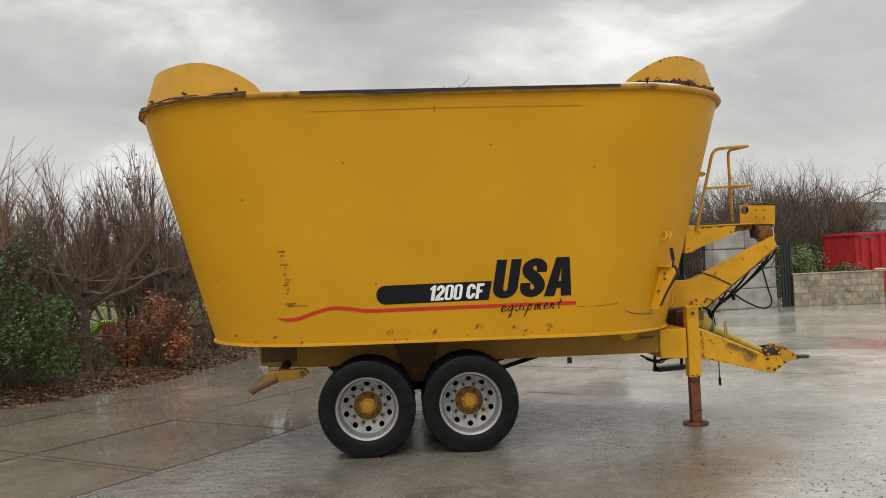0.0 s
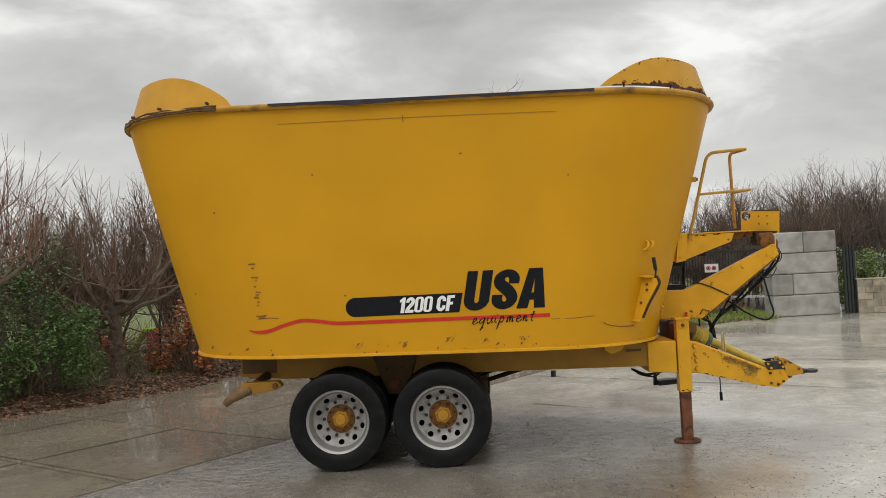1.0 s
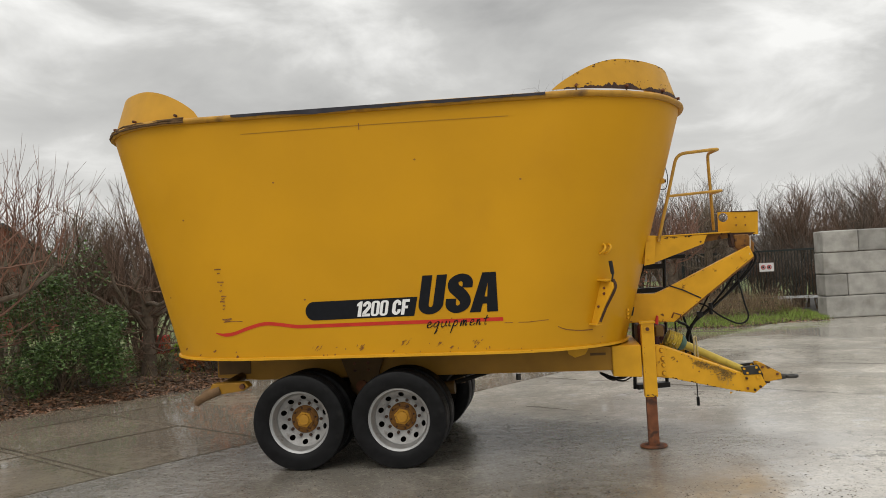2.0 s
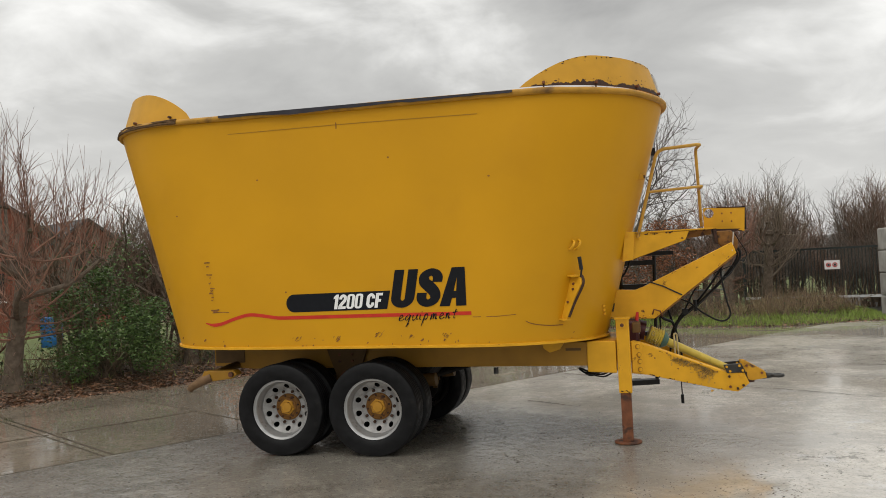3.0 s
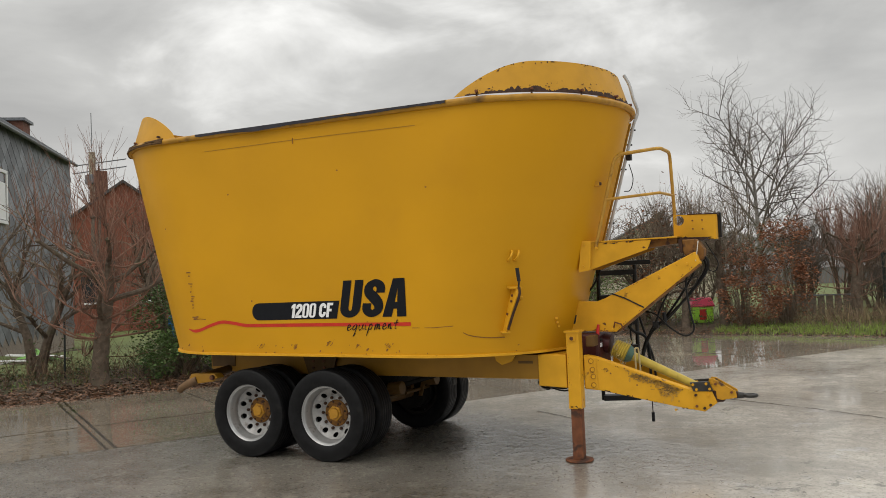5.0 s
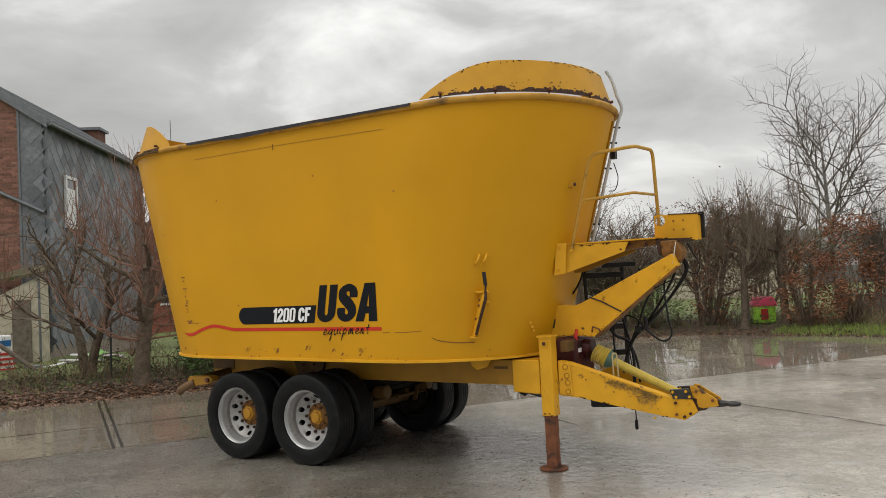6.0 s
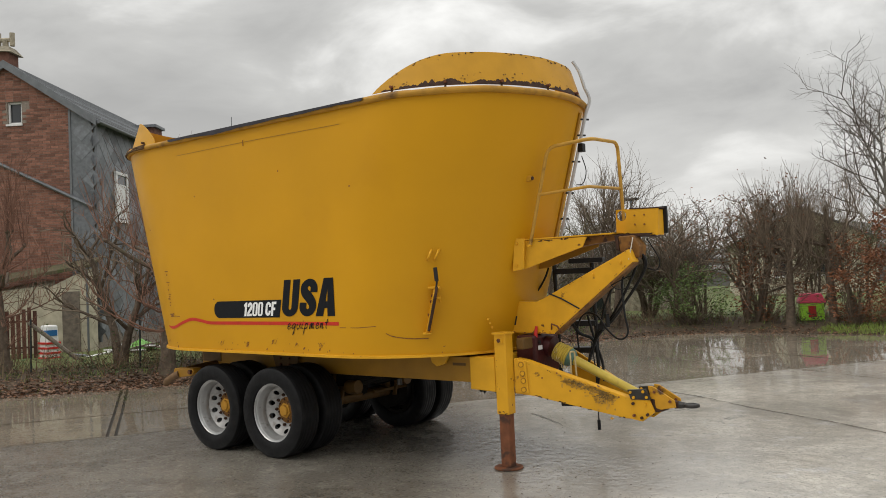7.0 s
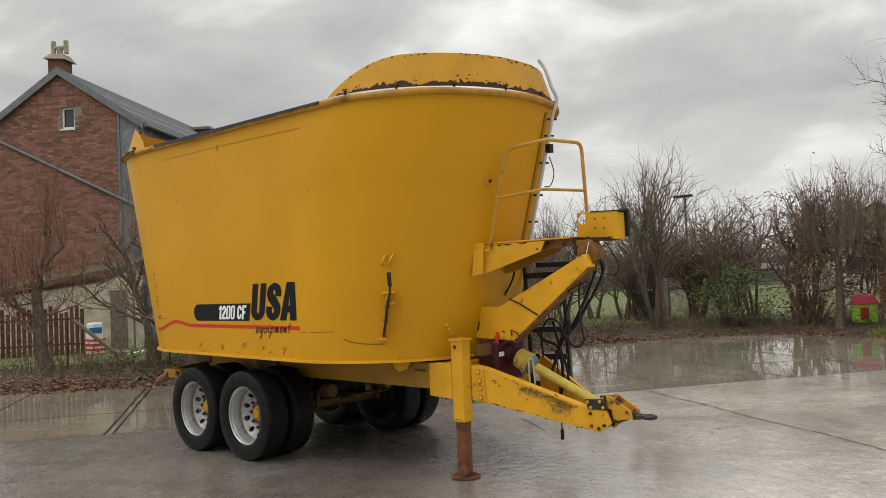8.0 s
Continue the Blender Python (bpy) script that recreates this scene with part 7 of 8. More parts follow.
def build_brambles():
    """Arching bramble stems, dead stalks and low twigs all along the bank."""
    rng = random.Random(55)
    n = len(PATH_EDGE)
    g, lf = Geo(), Geo()
    for _ in range(2000):
        i = rng.randrange(6, n)
        p = bank_point(i, rng.uniform(0.75, 2.6)) + Vector((rng.gauss(0, 0.2), rng.gauss(0, 0.2), -0.03))
        a = rng.uniform(0, 6.3)
        tall = rng.random() < 0.35
        q = limb(g, rng, p, ring_dir(rng, a, rng.uniform(0.1, 0.9)), rng.uniform(0.5, 1.1) if tall else rng.uniform(0.2, 0.6), 0.007, 0.0025, 5, 3, 0.14, 0.0, 0.10)
        for _ in range(3):
            limb(g, rng, q[rng.randrange(1, 5)], ring_dir(rng, rng.uniform(0, 6.3), rng.uniform(0.2, 1.5)), rng.uniform(0.1, 0.45), 0.004, 0.0018, 2, 3, 0.15)
        if rng.random() < (0.75 if p.y < 3.5 else 0.35):
            for _ in range(5):
                leaf(lf, rng, q[rng.randrange(1, 6)], rng.uniform(0.04, 0.08))
    # ivy and nettles creeping over the bank behind the leaves
    for _ in range(15000):
        i = rng.randrange(0, n)
        if PATH_EDGE[i].x > 2.4 and PATH_EDGE[i].y > 11:
            continue
        d = rng.uniform(0.6, 2.5)
        p = bank_point(i, d)
        k = noise.noise(Vector((p.x * 1.1, p.y * 1.1, 9)))
        if k < -0.05 + 0.25 * (d < 1.0) or (p.y > 4.5 and k < 0.22):
            continue
        leaf(lf, rng, p + Vector((rng.gauss(0, 0.12), rng.gauss(0, 0.12), 0.02 + 0.45 * k * rng.random())), rng.uniform(0.04, 0.085))
    ob = part("brambles", g, M_BRAMBLE, fix=False)
    tagged(ob, "tangle of bare brambles and dead stalks along the bank", "undergrowth", kind="stuff")
    ob = part("bramble_leaves", lf, M_IVY, fix=False)
    tagged(ob, "dull green ivy and bramble leaves in the undergrowth", "undergrowth", kind="stuff")


build_brambles()

# ---------- walls, gate, container ----------


def build_block_wall():
    w = thing("concrete_block_wall", "stack of big grey precast concrete blocks", "block wall", kind="structure")
    a, b = Vector((9.45, 15.1, 0)), Vector((11.4, 15.3, 0))
    t = (b - a).normalized()
    m = Matrix.Translation(a) @ Matrix.Rotation(math.atan2(t.y, t.x), 4, "Z")
    L = (b - a).length
    for row in range(4):
        z = 0.6 * row
        cuts = ((0.0, L),) if row % 2 == 0 else ((0.0, L * 0.32), (L * 0.32, L))
        if row == 3:
            cuts = ((0.0, L * 0.5), (L * 0.5, L))
        for c0, c1 in cuts:
            o = 0.012 * ((row * 7 + int(c0 * 3)) % 3)
            part("block", Geo().box(c0 + 0.006, c1 - 0.006, o, 0.62 + o, z + 0.004, z + 0.592, m), M_BLOCK, w, bevel=0.035)
    return w


build_block_wall()


def build_low_wall():
    w = thing("low_block_wall", "low mossy wall of grey concrete blocks", "garden wall", kind="structure")
    a, b = Vector((11.85, 15.2, 0)), Vector((14.35, 14.75, 0))
    t = (b - a).normalized()
    m = Matrix.Translation(a) @ Matrix.Rotation(math.atan2(t.y, t.x), 4, "Z")
    L = (b - a).length
    part("core", Geo().box(0.01, L - 0.01, 0.012, 0.19, 0, 0.95, m), M_MORTAR, w)
    for row in range(5):
        off = 0.2 if row % 2 else 0.0
        x = -off
        while x < L - 0.02:
            c0, c1 = max(0, x), min(L, x + 0.395)
            if c1 - c0 > 0.05:
                part("block", Geo().box(c0 + 0.005, c1 - 0.005, 0.0, 0.02, 0.19 * row + 0.005, 0.19 * row + 0.185, m), M_CMU, w)
            x += 0.40
    part("coping", Geo().box(-0.02, L + 0.02, -0.02, 0.22, 0.95, 0.985, m), M_CMU, w, bevel=0.005)
    part("pipe", Geo().tube(bent([m @ Vector((L - 0.2, 0.1, 1.02)), m @ Vector((L + 0.12, 0.05, 1.02)), m @ Vector((L + 0.22, -0.05, 0.5)), m @ Vector((L + 0.45, -0.1, 0.28))], 0.15), 0.025, 8), M_GREYPIPE, w, smooth=True)
    return w


build_low_wall()


def build_gate():
    gate = thing("sliding_gate", "dark green barred sliding gate across the entrance", "gate", at=(8.4, 19.5, 0))
    gate.matrix_world = Matrix.Identity(4)
    a, b = Vector((6.4, 20.1, 0.25)), Vector((10.6, 18.9, 0.25))
    d = b - a
    def tb(p, q, r):
        return Geo().tube([p, q], r, 4)
    up = Vector((0, 0, 1))
    part("top_rail", tb(a + up * 1.70, b + up * 1.70, 0.04), M_FENCE, gate)
    part("bottom_rail", tb(a + up * 0.18, b + up * 0.18, 0.055), M_GREYPIPE, gate, "pale galvanised bottom rail")
    for k in range(46):
        p = a + d * (k / 45)
        part("bar", tb(p + up * 0.18, p + up * 1.70, 0.014), M_FENCE, gate)
    for k in (0, 1):
        p = a + d * k
        part("post", tb(p - up * 0.3, p + up * 1.85, 0.06), M_FENCE, gate)
    t = d.normalized()
    sp = a + d * 0.605 + up * 1.18 + Vector((-t.y, t.x, 0)) * -0.03
    nrm = Vector((t.y, -t.x, 0))
    def board(w, h, off, z=0.0, x=0.0):
        c = sp + nrm * off + up * z + t * x
        return Geo().hexa([c - t * w - up * h, c + t * w - up * h, c + t * w - up * h - nrm * 0.004, c - t * w - up * h - nrm * 0.004, c - t * w + up * h, c + t * w + up * h, c + t * w + up * h - nrm * 0.004, c - t * w + up * h - nrm * 0.004])
    sg = part("sign", board(0.22, 0.14, 0.03), M_SIGN, gate, "small white warning sign with red and black marks")
    for x in (-0.10, 0.08):
        c = sp + nrm * 0.034 + t * x
        part("mark", Geo().tube([c + (t * math.cos(q) + up * math.sin(q)) * 0.06 for q in [2 * PI * k / 16 for k in range(16)]], 0.014, 4, closed=True), M_RED, sg)
        part("mark", board(0.03, 0.03, 0.036, 0, x), M_BLACK, sg)
    # mesh fence with posts to the other side of the block wall
    f = thing("steel_posts", "dark steel gate posts beside the block wall", "gate post", at=(11.55, 15.2, 0))
    f.matrix_world = Matrix.Identity(4)
    for k in range(4):
        part("post", Geo().box(11.50 + 0.11 * k, 11.56 + 0.11 * k, 15.18 + 0.05 * k, 15.25 + 0.05 * k, 0, 1.95), M_FENCE, f)
    part("wooden_post", Geo().box(12.05, 12.17, 15.9, 16.0, -0.05, 1.75), M_GREYWOOD, f)


build_gate()


def build_container():
    c = thing("skip_container", "red corrugated steel container behind the low wall", "container", at=(14.6, 17.0, 0))
    ang = radians(-3)
    m = Matrix.Translation((15.0, 17.3, 0)) @ Matrix.Rotation(ang, 4, "Z")
    c.matrix_world = Matrix.Identity(4)
    L, W, H = 6.0, 2.4, 2.12
    part("body", Geo().box(0, L, 0.03, W - 0.03, 0.15, H - 0.02, m), M_CONTAINER, c)
    part("top_rail", Geo().box(-0.03, L + 0.03, -0.05, 0.05, H - 0.07, H + 0.03, m), M_CONTAINER, c, bevel=0.01)
    part("top_rail", Geo().box(-0.05, 0.05, 0.05, W, H - 0.07, H + 0.03, m), M_CONTAINER, c, bevel=0.01)
    for k in range(18):
        x = 0.15 + 0.32 * k
        part("rib", Geo().hexa([m @ Vector(p) for p in ((x, -0.045, 0.15), (x + 0.13, -0.045, 0.15), (x + 0.17, 0.03, 0.15), (x - 0.04, 0.03, 0.15), (x, -0.045, H - 0.07), (x + 0.13, -0.045, H - 0.07), (x + 0.17, 0.03, H - 0.07), (x - 0.04, 0.03, H - 0.07))]), M_CONTAINER, c)
    part("label_plate", Geo().box(2.2, 2.32, -0.052, -0.046, 1.05, 1.17, m), M_SIGN, c)
    part("label_plate", Geo().box(0.1, 0.55, -0.056, -0.051, H - 0.16, H - 0.075, m), M_TERRACOTTA, c)
    leafy_bush("conifer_heap", 12.4, 16.5, 90, 2.6, 1.75, 3000, M_OLIVELEAF, "heap of green conifer branches behind the low wall", (0.06, 0.13), d=1.6)
    leafy_bush("conifer_heap", 13.9, 16.3, 91, 2.2, 1.2, 2400, M_GREENLEAF, "heap of green conifer branches behind the low wall", (0.06, 0.13), d=1.4)


build_container()

# ---------- houses ----------
S, G = Vector((-0.6, 0.8, 0)), Vector((-0.8, -0.6, 0))        # along the slate side, along the brick gable


def build_house():
    h = thing("brick_house", "old red brick house with a slate-clad side and slate roof", "house", at=(-14.57, 5.64, 0))
    h.matrix_world = Matrix.Identity(4)
    O = Vector((-14.57, 5.64, 0.1))
    EAVE, APEX, HALF, LEN = 6.62, 8.27, 2.42, 9.4
    up = Vector((0, 0, 1))

    def P(g, s, z):
        return O + G * g + S * s + up * z
    # gable wall with a window opening, then its side walls
    wg, wz0, wz1, ww = 2.20, 6.57, 7.21, 0.205
    a = [P(0, 0, -0.3), P(2 * HALF, 0, -0.3), P(2 * HALF, 0, EAVE), P(HALF, 0, APEX), P(0, 0, EAVE)]
    hole = [P(wg - ww, 0, wz0), P(wg + ww, 0, wz0), P(wg + ww, 0, wz1), P(wg - ww, 0, wz1)]
    g = Geo()
    g.add(a + hole + [P(wg - ww, 0, -0.3), P(wg + ww, 0, -0.3), P(wg - ww, 0, EAVE + (APEX - EAVE) * (wg - ww) / HALF), P(wg + ww, 0, EAVE + (APEX - EAVE) * (wg + ww) / HALF)],
          [(0, 9, 5, 8, 11, 4), (9, 10, 6, 5), (10, 1, 2, 3, 12, 7, 6), (8, 7, 12, 11)])
    g.add([p + S * 0.0 for p in hole] + [p + S * 0.14 for p in hole], [(i, (i + 1) % 4, (i + 1) % 4 + 4, i + 4) for i in range(4)])
    part("gable_wall", g, M_MORTAR, h, "dark red brick gable wall", fix=False)
    g = Geo().add([P(0, 0, -0.3), P(0, LEN, -0.3), P(0, LEN, EAVE), P(0, 0, EAVE), P(2 * HALF, 0, -0.3), P(2 * HALF, LEN, -0.3), P(2 * HALF, LEN, EAVE), P(2 * HALF, 0, EAVE), P(HALF, LEN, APEX)],
                  [(0, 1, 2, 3), (4, 7, 6, 5), (1, 5, 6, 8, 2)])
    part("side_wall", g, M_MORTAR, h, "slate-clad side wall", fix=False)
    # window
    win = part("window", Geo().add([p + S * 0.12 for p in hole], [(0, 1, 2, 3)]), M_GLASS, h, "small white framed attic window", fix=False)
    for g0, g1, z0, z1 in ((wg - ww, wg + ww, wz0, wz0 + 0.06), (wg - ww, wg + ww, wz1 - 0.05, wz1), (wg - ww, wg - ww + 0.05, wz0, wz1), (wg + ww - 0.05, wg + ww, wz0, wz1)):
        part("frame", Geo().hexa([P(g0, 0.06, z0), P(g1, 0.06, z0), P(g1, 0.11, z0), P(g0, 0.11, z0), P(g0, 0.06, z1), P(g1, 0.06, z1), P(g1, 0.11, z1), P(g0, 0.11, z1)]), M_PVC, win)
    part("sill", Geo().hexa([P(wg - ww - 0.03, -0.05, wz0 - 0.05), P(wg + ww + 0.03, -0.05, wz0 - 0.05), P(wg + ww + 0.03, 0.1, wz0 - 0.05), P(wg - ww - 0.03, 0.1, wz0 - 0.05), P(wg - ww - 0.03, -0.05, wz0), P(wg + ww + 0.03, -0.05, wz0), P(wg + ww + 0.03, 0.1, wz0 + 0.01), P(wg - ww - 0.03, 0.1, wz0 + 0.01)]), M_PVC, win)
    # roof slabs with overhang, verge boards
    for s in (0, 1):
        e0, e1 = (-0.18, HALF) if s == 0 else (2 * HALF + 0.18, HALF)
        ze = EAVE - 0.18 * (APEX - EAVE) / HALF
        r = part("roof", Geo().hexa([P(e0, -0.12, ze), P(e1, -0.12, APEX), P(e1, LEN + 0.1, APEX), P(e0, LEN + 0.1, ze), P(e0, -0.12, ze + 0.10), P(e1, -0.12, APEX + 0.10), P(e1, LEN + 0.1, APEX + 0.10), P(e0, LEN + 0.1, ze + 0.10)]), M_SLATE, h, "slate roof", fix=True)
        part("verge_board", Geo().hexa([P(e0, -0.15, ze - 0.10), P(e1, -0.15, APEX - 0.10), P(e1, -0.115, APEX - 0.10), P(e0, -0.115, ze - 0.10), P(e0, -0.15, ze + 0.13), P(e1, -0.15, APEX + 0.13), P(e1, -0.115, APEX + 0.13), P(e0, -0.115, ze + 0.13)]), M_ZINC, r, "grey zinc verge")
        if s == 0:     # courses of slates on the side that shows
            n = 13
            for k in range(n):
                u0, u1 = k / n, (k + 1) / n
                q0 = e0 + (e1 - e0) * u0, ze + (APEX - ze) * u0
                q1 = e0 + (e1 - e0) * u1, ze + (APEX - ze) * u1
                part("slate_course", Geo().hexa([P(q0[0], -0.1, q0[1] + 0.10), P(q0[0], LEN + 0.09, q0[1] + 0.10), P(q1[0], LEN + 0.09, q1[1] + 0.10), P(q1[0], -0.1, q1[1] + 0.10), P(q0[0], -0.1, q0[1] + 0.135), P(q0[0], LEN + 0.09, q0[1] + 0.135), P(q1[0], LEN + 0.09, q1[1] + 0.108), P(q1[0], -0.1, q1[1] + 0.108)]), M_SLATE1, r)
            part("gutter", Geo().tube([P(e0 - 0.05, -0.1, ze + 0.02), P(e0 - 0.05, LEN + 0.1, ze + 0.02)], 0.055, 8), M_ZINC, r, smooth=True)
    part("downpipe", Geo().tube([P(-0.06, 0.06, EAVE - 0.2), P(-0.06, 0.06, 0.3)], 0.045, 8), M_ZINC, h, "grey zinc downpipe", smooth=True)
    part("sloping_pipe", Geo().tube([P(-0.02, -0.06, 4.10), P(4.6, -0.06, 6.45)], 0.05, 8), M_ZINC, h, "grey pipe slanting across the gable", smooth=True)
    # chimneys
    ch = part("chimney", Geo().hexa([P(HALF - 0.05, 0.1, APEX - 0.4), P(HALF + 0.42, 0.1, APEX - 0.4), P(HALF + 0.42, 0.6, APEX - 0.4), P(HALF - 0.05, 0.6, APEX - 0.4), P(HALF - 0.05, 0.1, APEX + 0.42), P(HALF + 0.42, 0.1, APEX + 0.42), P(HALF + 0.42, 0.6, APEX + 0.42), P(HALF - 0.05, 0.6, APEX + 0.42)]), M_TERRACOTTA, h, "brick chimney with a forked cowl")
    c = P(HALF + 0.18, 0.35, APEX + 0.42)
    part("cap", Geo().hexa([P(HALF - 0.16, 0.0, APEX + 0.40), P(HALF + 0.52, 0.0, APEX + 0.46), P(HALF + 0.52, 0.7, APEX + 0.46), P(HALF - 0.16, 0.7, APEX + 0.40), P(HALF - 0.02, 0.15, APEX + 0.60), P(HALF + 0.40, 0.15, APEX + 0.62), P(HALF + 0.40, 0.55, APEX + 0.62), P(HALF - 0.02, 0.55, APEX + 0.60)]), M_CMU, ch, "mossy cement cap")
    part("cowl", Geo().tube([c + up * 0.15, c + up * 0.42], 0.085, 10).tube([c + up * 0.42 - G * 0.18, c + up * 0.42 + G * 0.18], 0.07, 8).tube([c + up * 0.24 - G * 0.2, c + up * 0.62 - G * 0.2], 0.075, 8).tube([c + up * 0.24 + G * 0.2, c + up * 0.62 + G * 0.2], 0.075, 8), M_CMU, ch, "grey double chimney cowl")
    def block(g0, g1, s0, s1, z0, z1):
        return Geo().hexa([P(g0, s0, z0), P(g1, s0, z0), P(g1, s1, z0), P(g0, s1, z0), P(g0, s0, z1), P(g1, s0, z1), P(g1, s1, z1), P(g0, s1, z1)])
    ch = part("chimney", block(1.25, 1.85, 8.3, 9.1, EAVE, 7.98), M_TERRACOTTA, h, "squat brick chimney")
    part("cap", block(1.15, 1.95, 8.2, 9.2, 7.98, 8.08), M_SLATE, ch)
    # side window and its pale curtain
    def sidebox(s0, s1, z0, z1, o0, o1):
        return Geo().hexa([P(o0, s0, z0), P(o0, s1, z0), P(o1, s1, z0), P(o1, s0, z0), P(o0, s0, z1), P(o0, s1, z1), P(o1, s1, z1), P(o1, s0, z1)])
    win = part("window", sidebox(1.42, 2.20, 3.85, 5.25, -0.05, -0.02), M_GLASS, h, "narrow window with a pale blind")
    part("blind", sidebox(1.50, 2.12, 3.90, 4.95, -0.062, -0.052), M_PVC, win)
    for s0, s1, z0, z1 in ((1.36, 2.26, 3.78, 3.87), (1.36, 2.26, 5.22, 5.31), (1.36, 1.46, 3.85, 5.25), (2.16, 2.26, 3.85, 5.25)):
        part("frame", sidebox(s0, s1, z0, z1, -0.09, -0.02), M_PVC, win)
    return h, P, EAVE, APEX, HALF, LEN


def build_cladding(h, P, EAVE, APEX, HALF, LEN):
    """Courses of bricks on the gable, and diamond slates on its corner strip and on the side."""
    rng = random.Random(15)
    bl, bh, joint = 0.215, 0.065, 0.012
    rest = Geo()
    count = 0
    row = 0
    z = 1.6
    while z < APEX - 0.1:
        g0 = 0.62
        g1 = 2 * HALF
        if z + bh > EAVE:
            f = (z + bh - EAVE) / (APEX - EAVE)
            g0, g1 = max(g0, HALF * f), 2 * HALF - HALF * f
        x = g0 - (bl / 2 if row % 2 else 0)
        while x < g1:
            a, b = max(x, g0), min(x + bl, g1)
            if b - a > 0.03 and not (a < 2.18 + 0.20 and b > 2.18 - 0.20 and 6.56 < z + bh / 2 < 7.22):
                o = -0.008 - 0.004 * rng.random()
                pts = [P(a, o, z), P(b, o, z), P(b, o, z + bh), P(a, o, z + bh), P(a, 0, z), P(b, 0, z), P(b, 0, z + bh), P(a, 0, z + bh)]
                gg = Geo().add(pts, [(0, 1, 2, 3), (0, 4, 5, 1), (2, 6, 7, 3), (1, 5, 6, 2), (3, 7, 4, 0)])
                if 6.05 < z < 7.6 and count < 290 and 1.2 < x < 4.2:
                    part("brick", gg, M_BRICK1, h, fix=False)
                    count += 1
                else:
                    rest.add(gg.v, gg.f)
            x += bl + joint
        z += bh + joint
        row += 1
    bw = part("brickwork", rest, M_BRICK, h, "weathered dark red bricks", fix=False)
    tagged(bw, kind="stuff")
    # slates
    d = 0.27
    rest, count = Geo(), 0

    def slate(cen, right, out):
        q = [cen - Vector((0, 0, d)), cen + right * d, cen + Vector((0, 0, d)), cen - right * d]
        lift = [0.020, 0.012, 0.003, 0.012]
        v = [p + out * l for p, l in zip(q, lift)]
        return v + [p + out * (l - 0.009) for p, l in zip(q, lift)], [(0, 1, 2, 3), (0, 4, 5, 1), (3, 7, 4, 0)]
    k = 0
    z = 0.6
    while z < EAVE - 0.05:
        s = 0.1 + (d if k % 2 else 0)
        while s < LEN - 0.1:
            if not (1.2 < s < 2.4 and 3.65 < z < 5.45):
                v, f = slate(P(0, s, z), S, -G)
                if count < 280 and z > 3.0 and s < 6:
                    part("slate", Geo().add(v, f), M_SLATE1, h, fix=False)
                    count += 1
                else:
                    rest.add(v, f)
            s += 2 * d
        gg = 0.30 if k % 2 else 0.03
        while gg < 0.42:
            v, f = slate(P(gg, 0, z), G, -S)
            rest.add(v, f)
            gg += 2 * d
        z += d
        k += 1
    part("corner_strip", Geo().hexa([P(0.60, -0.03, 0.5), P(0.66, -0.03, 0.5), P(0.66, 0.0, 0.5), P(0.60, 0.0, 0.5), P(0.60, -0.03, EAVE + 0.3), P(0.66, -0.03, EAVE + 0.3), P(0.66, 0.0, EAVE + 0.3), P(0.60, 0.0, EAVE + 0.3)]), M_ZINC, h)
    part("corner_backing", Geo().hexa([P(0.0, -0.006, 0.5), P(0.60, -0.006, 0.5), P(0.60, 0.0, 0.5), P(0.0, 0.0, 0.5), P(0.0, -0.006, EAVE), P(0.60, -0.006, EAVE + 0.25), P(0.60, 0.0, EAVE + 0.25), P(0.0, 0.0, EAVE)]), M_SLATE, h)
    sw = part("slating", rest, M_SLATE, h, "grey diamond slates", fix=False)
    tagged(sw, kind="stuff")


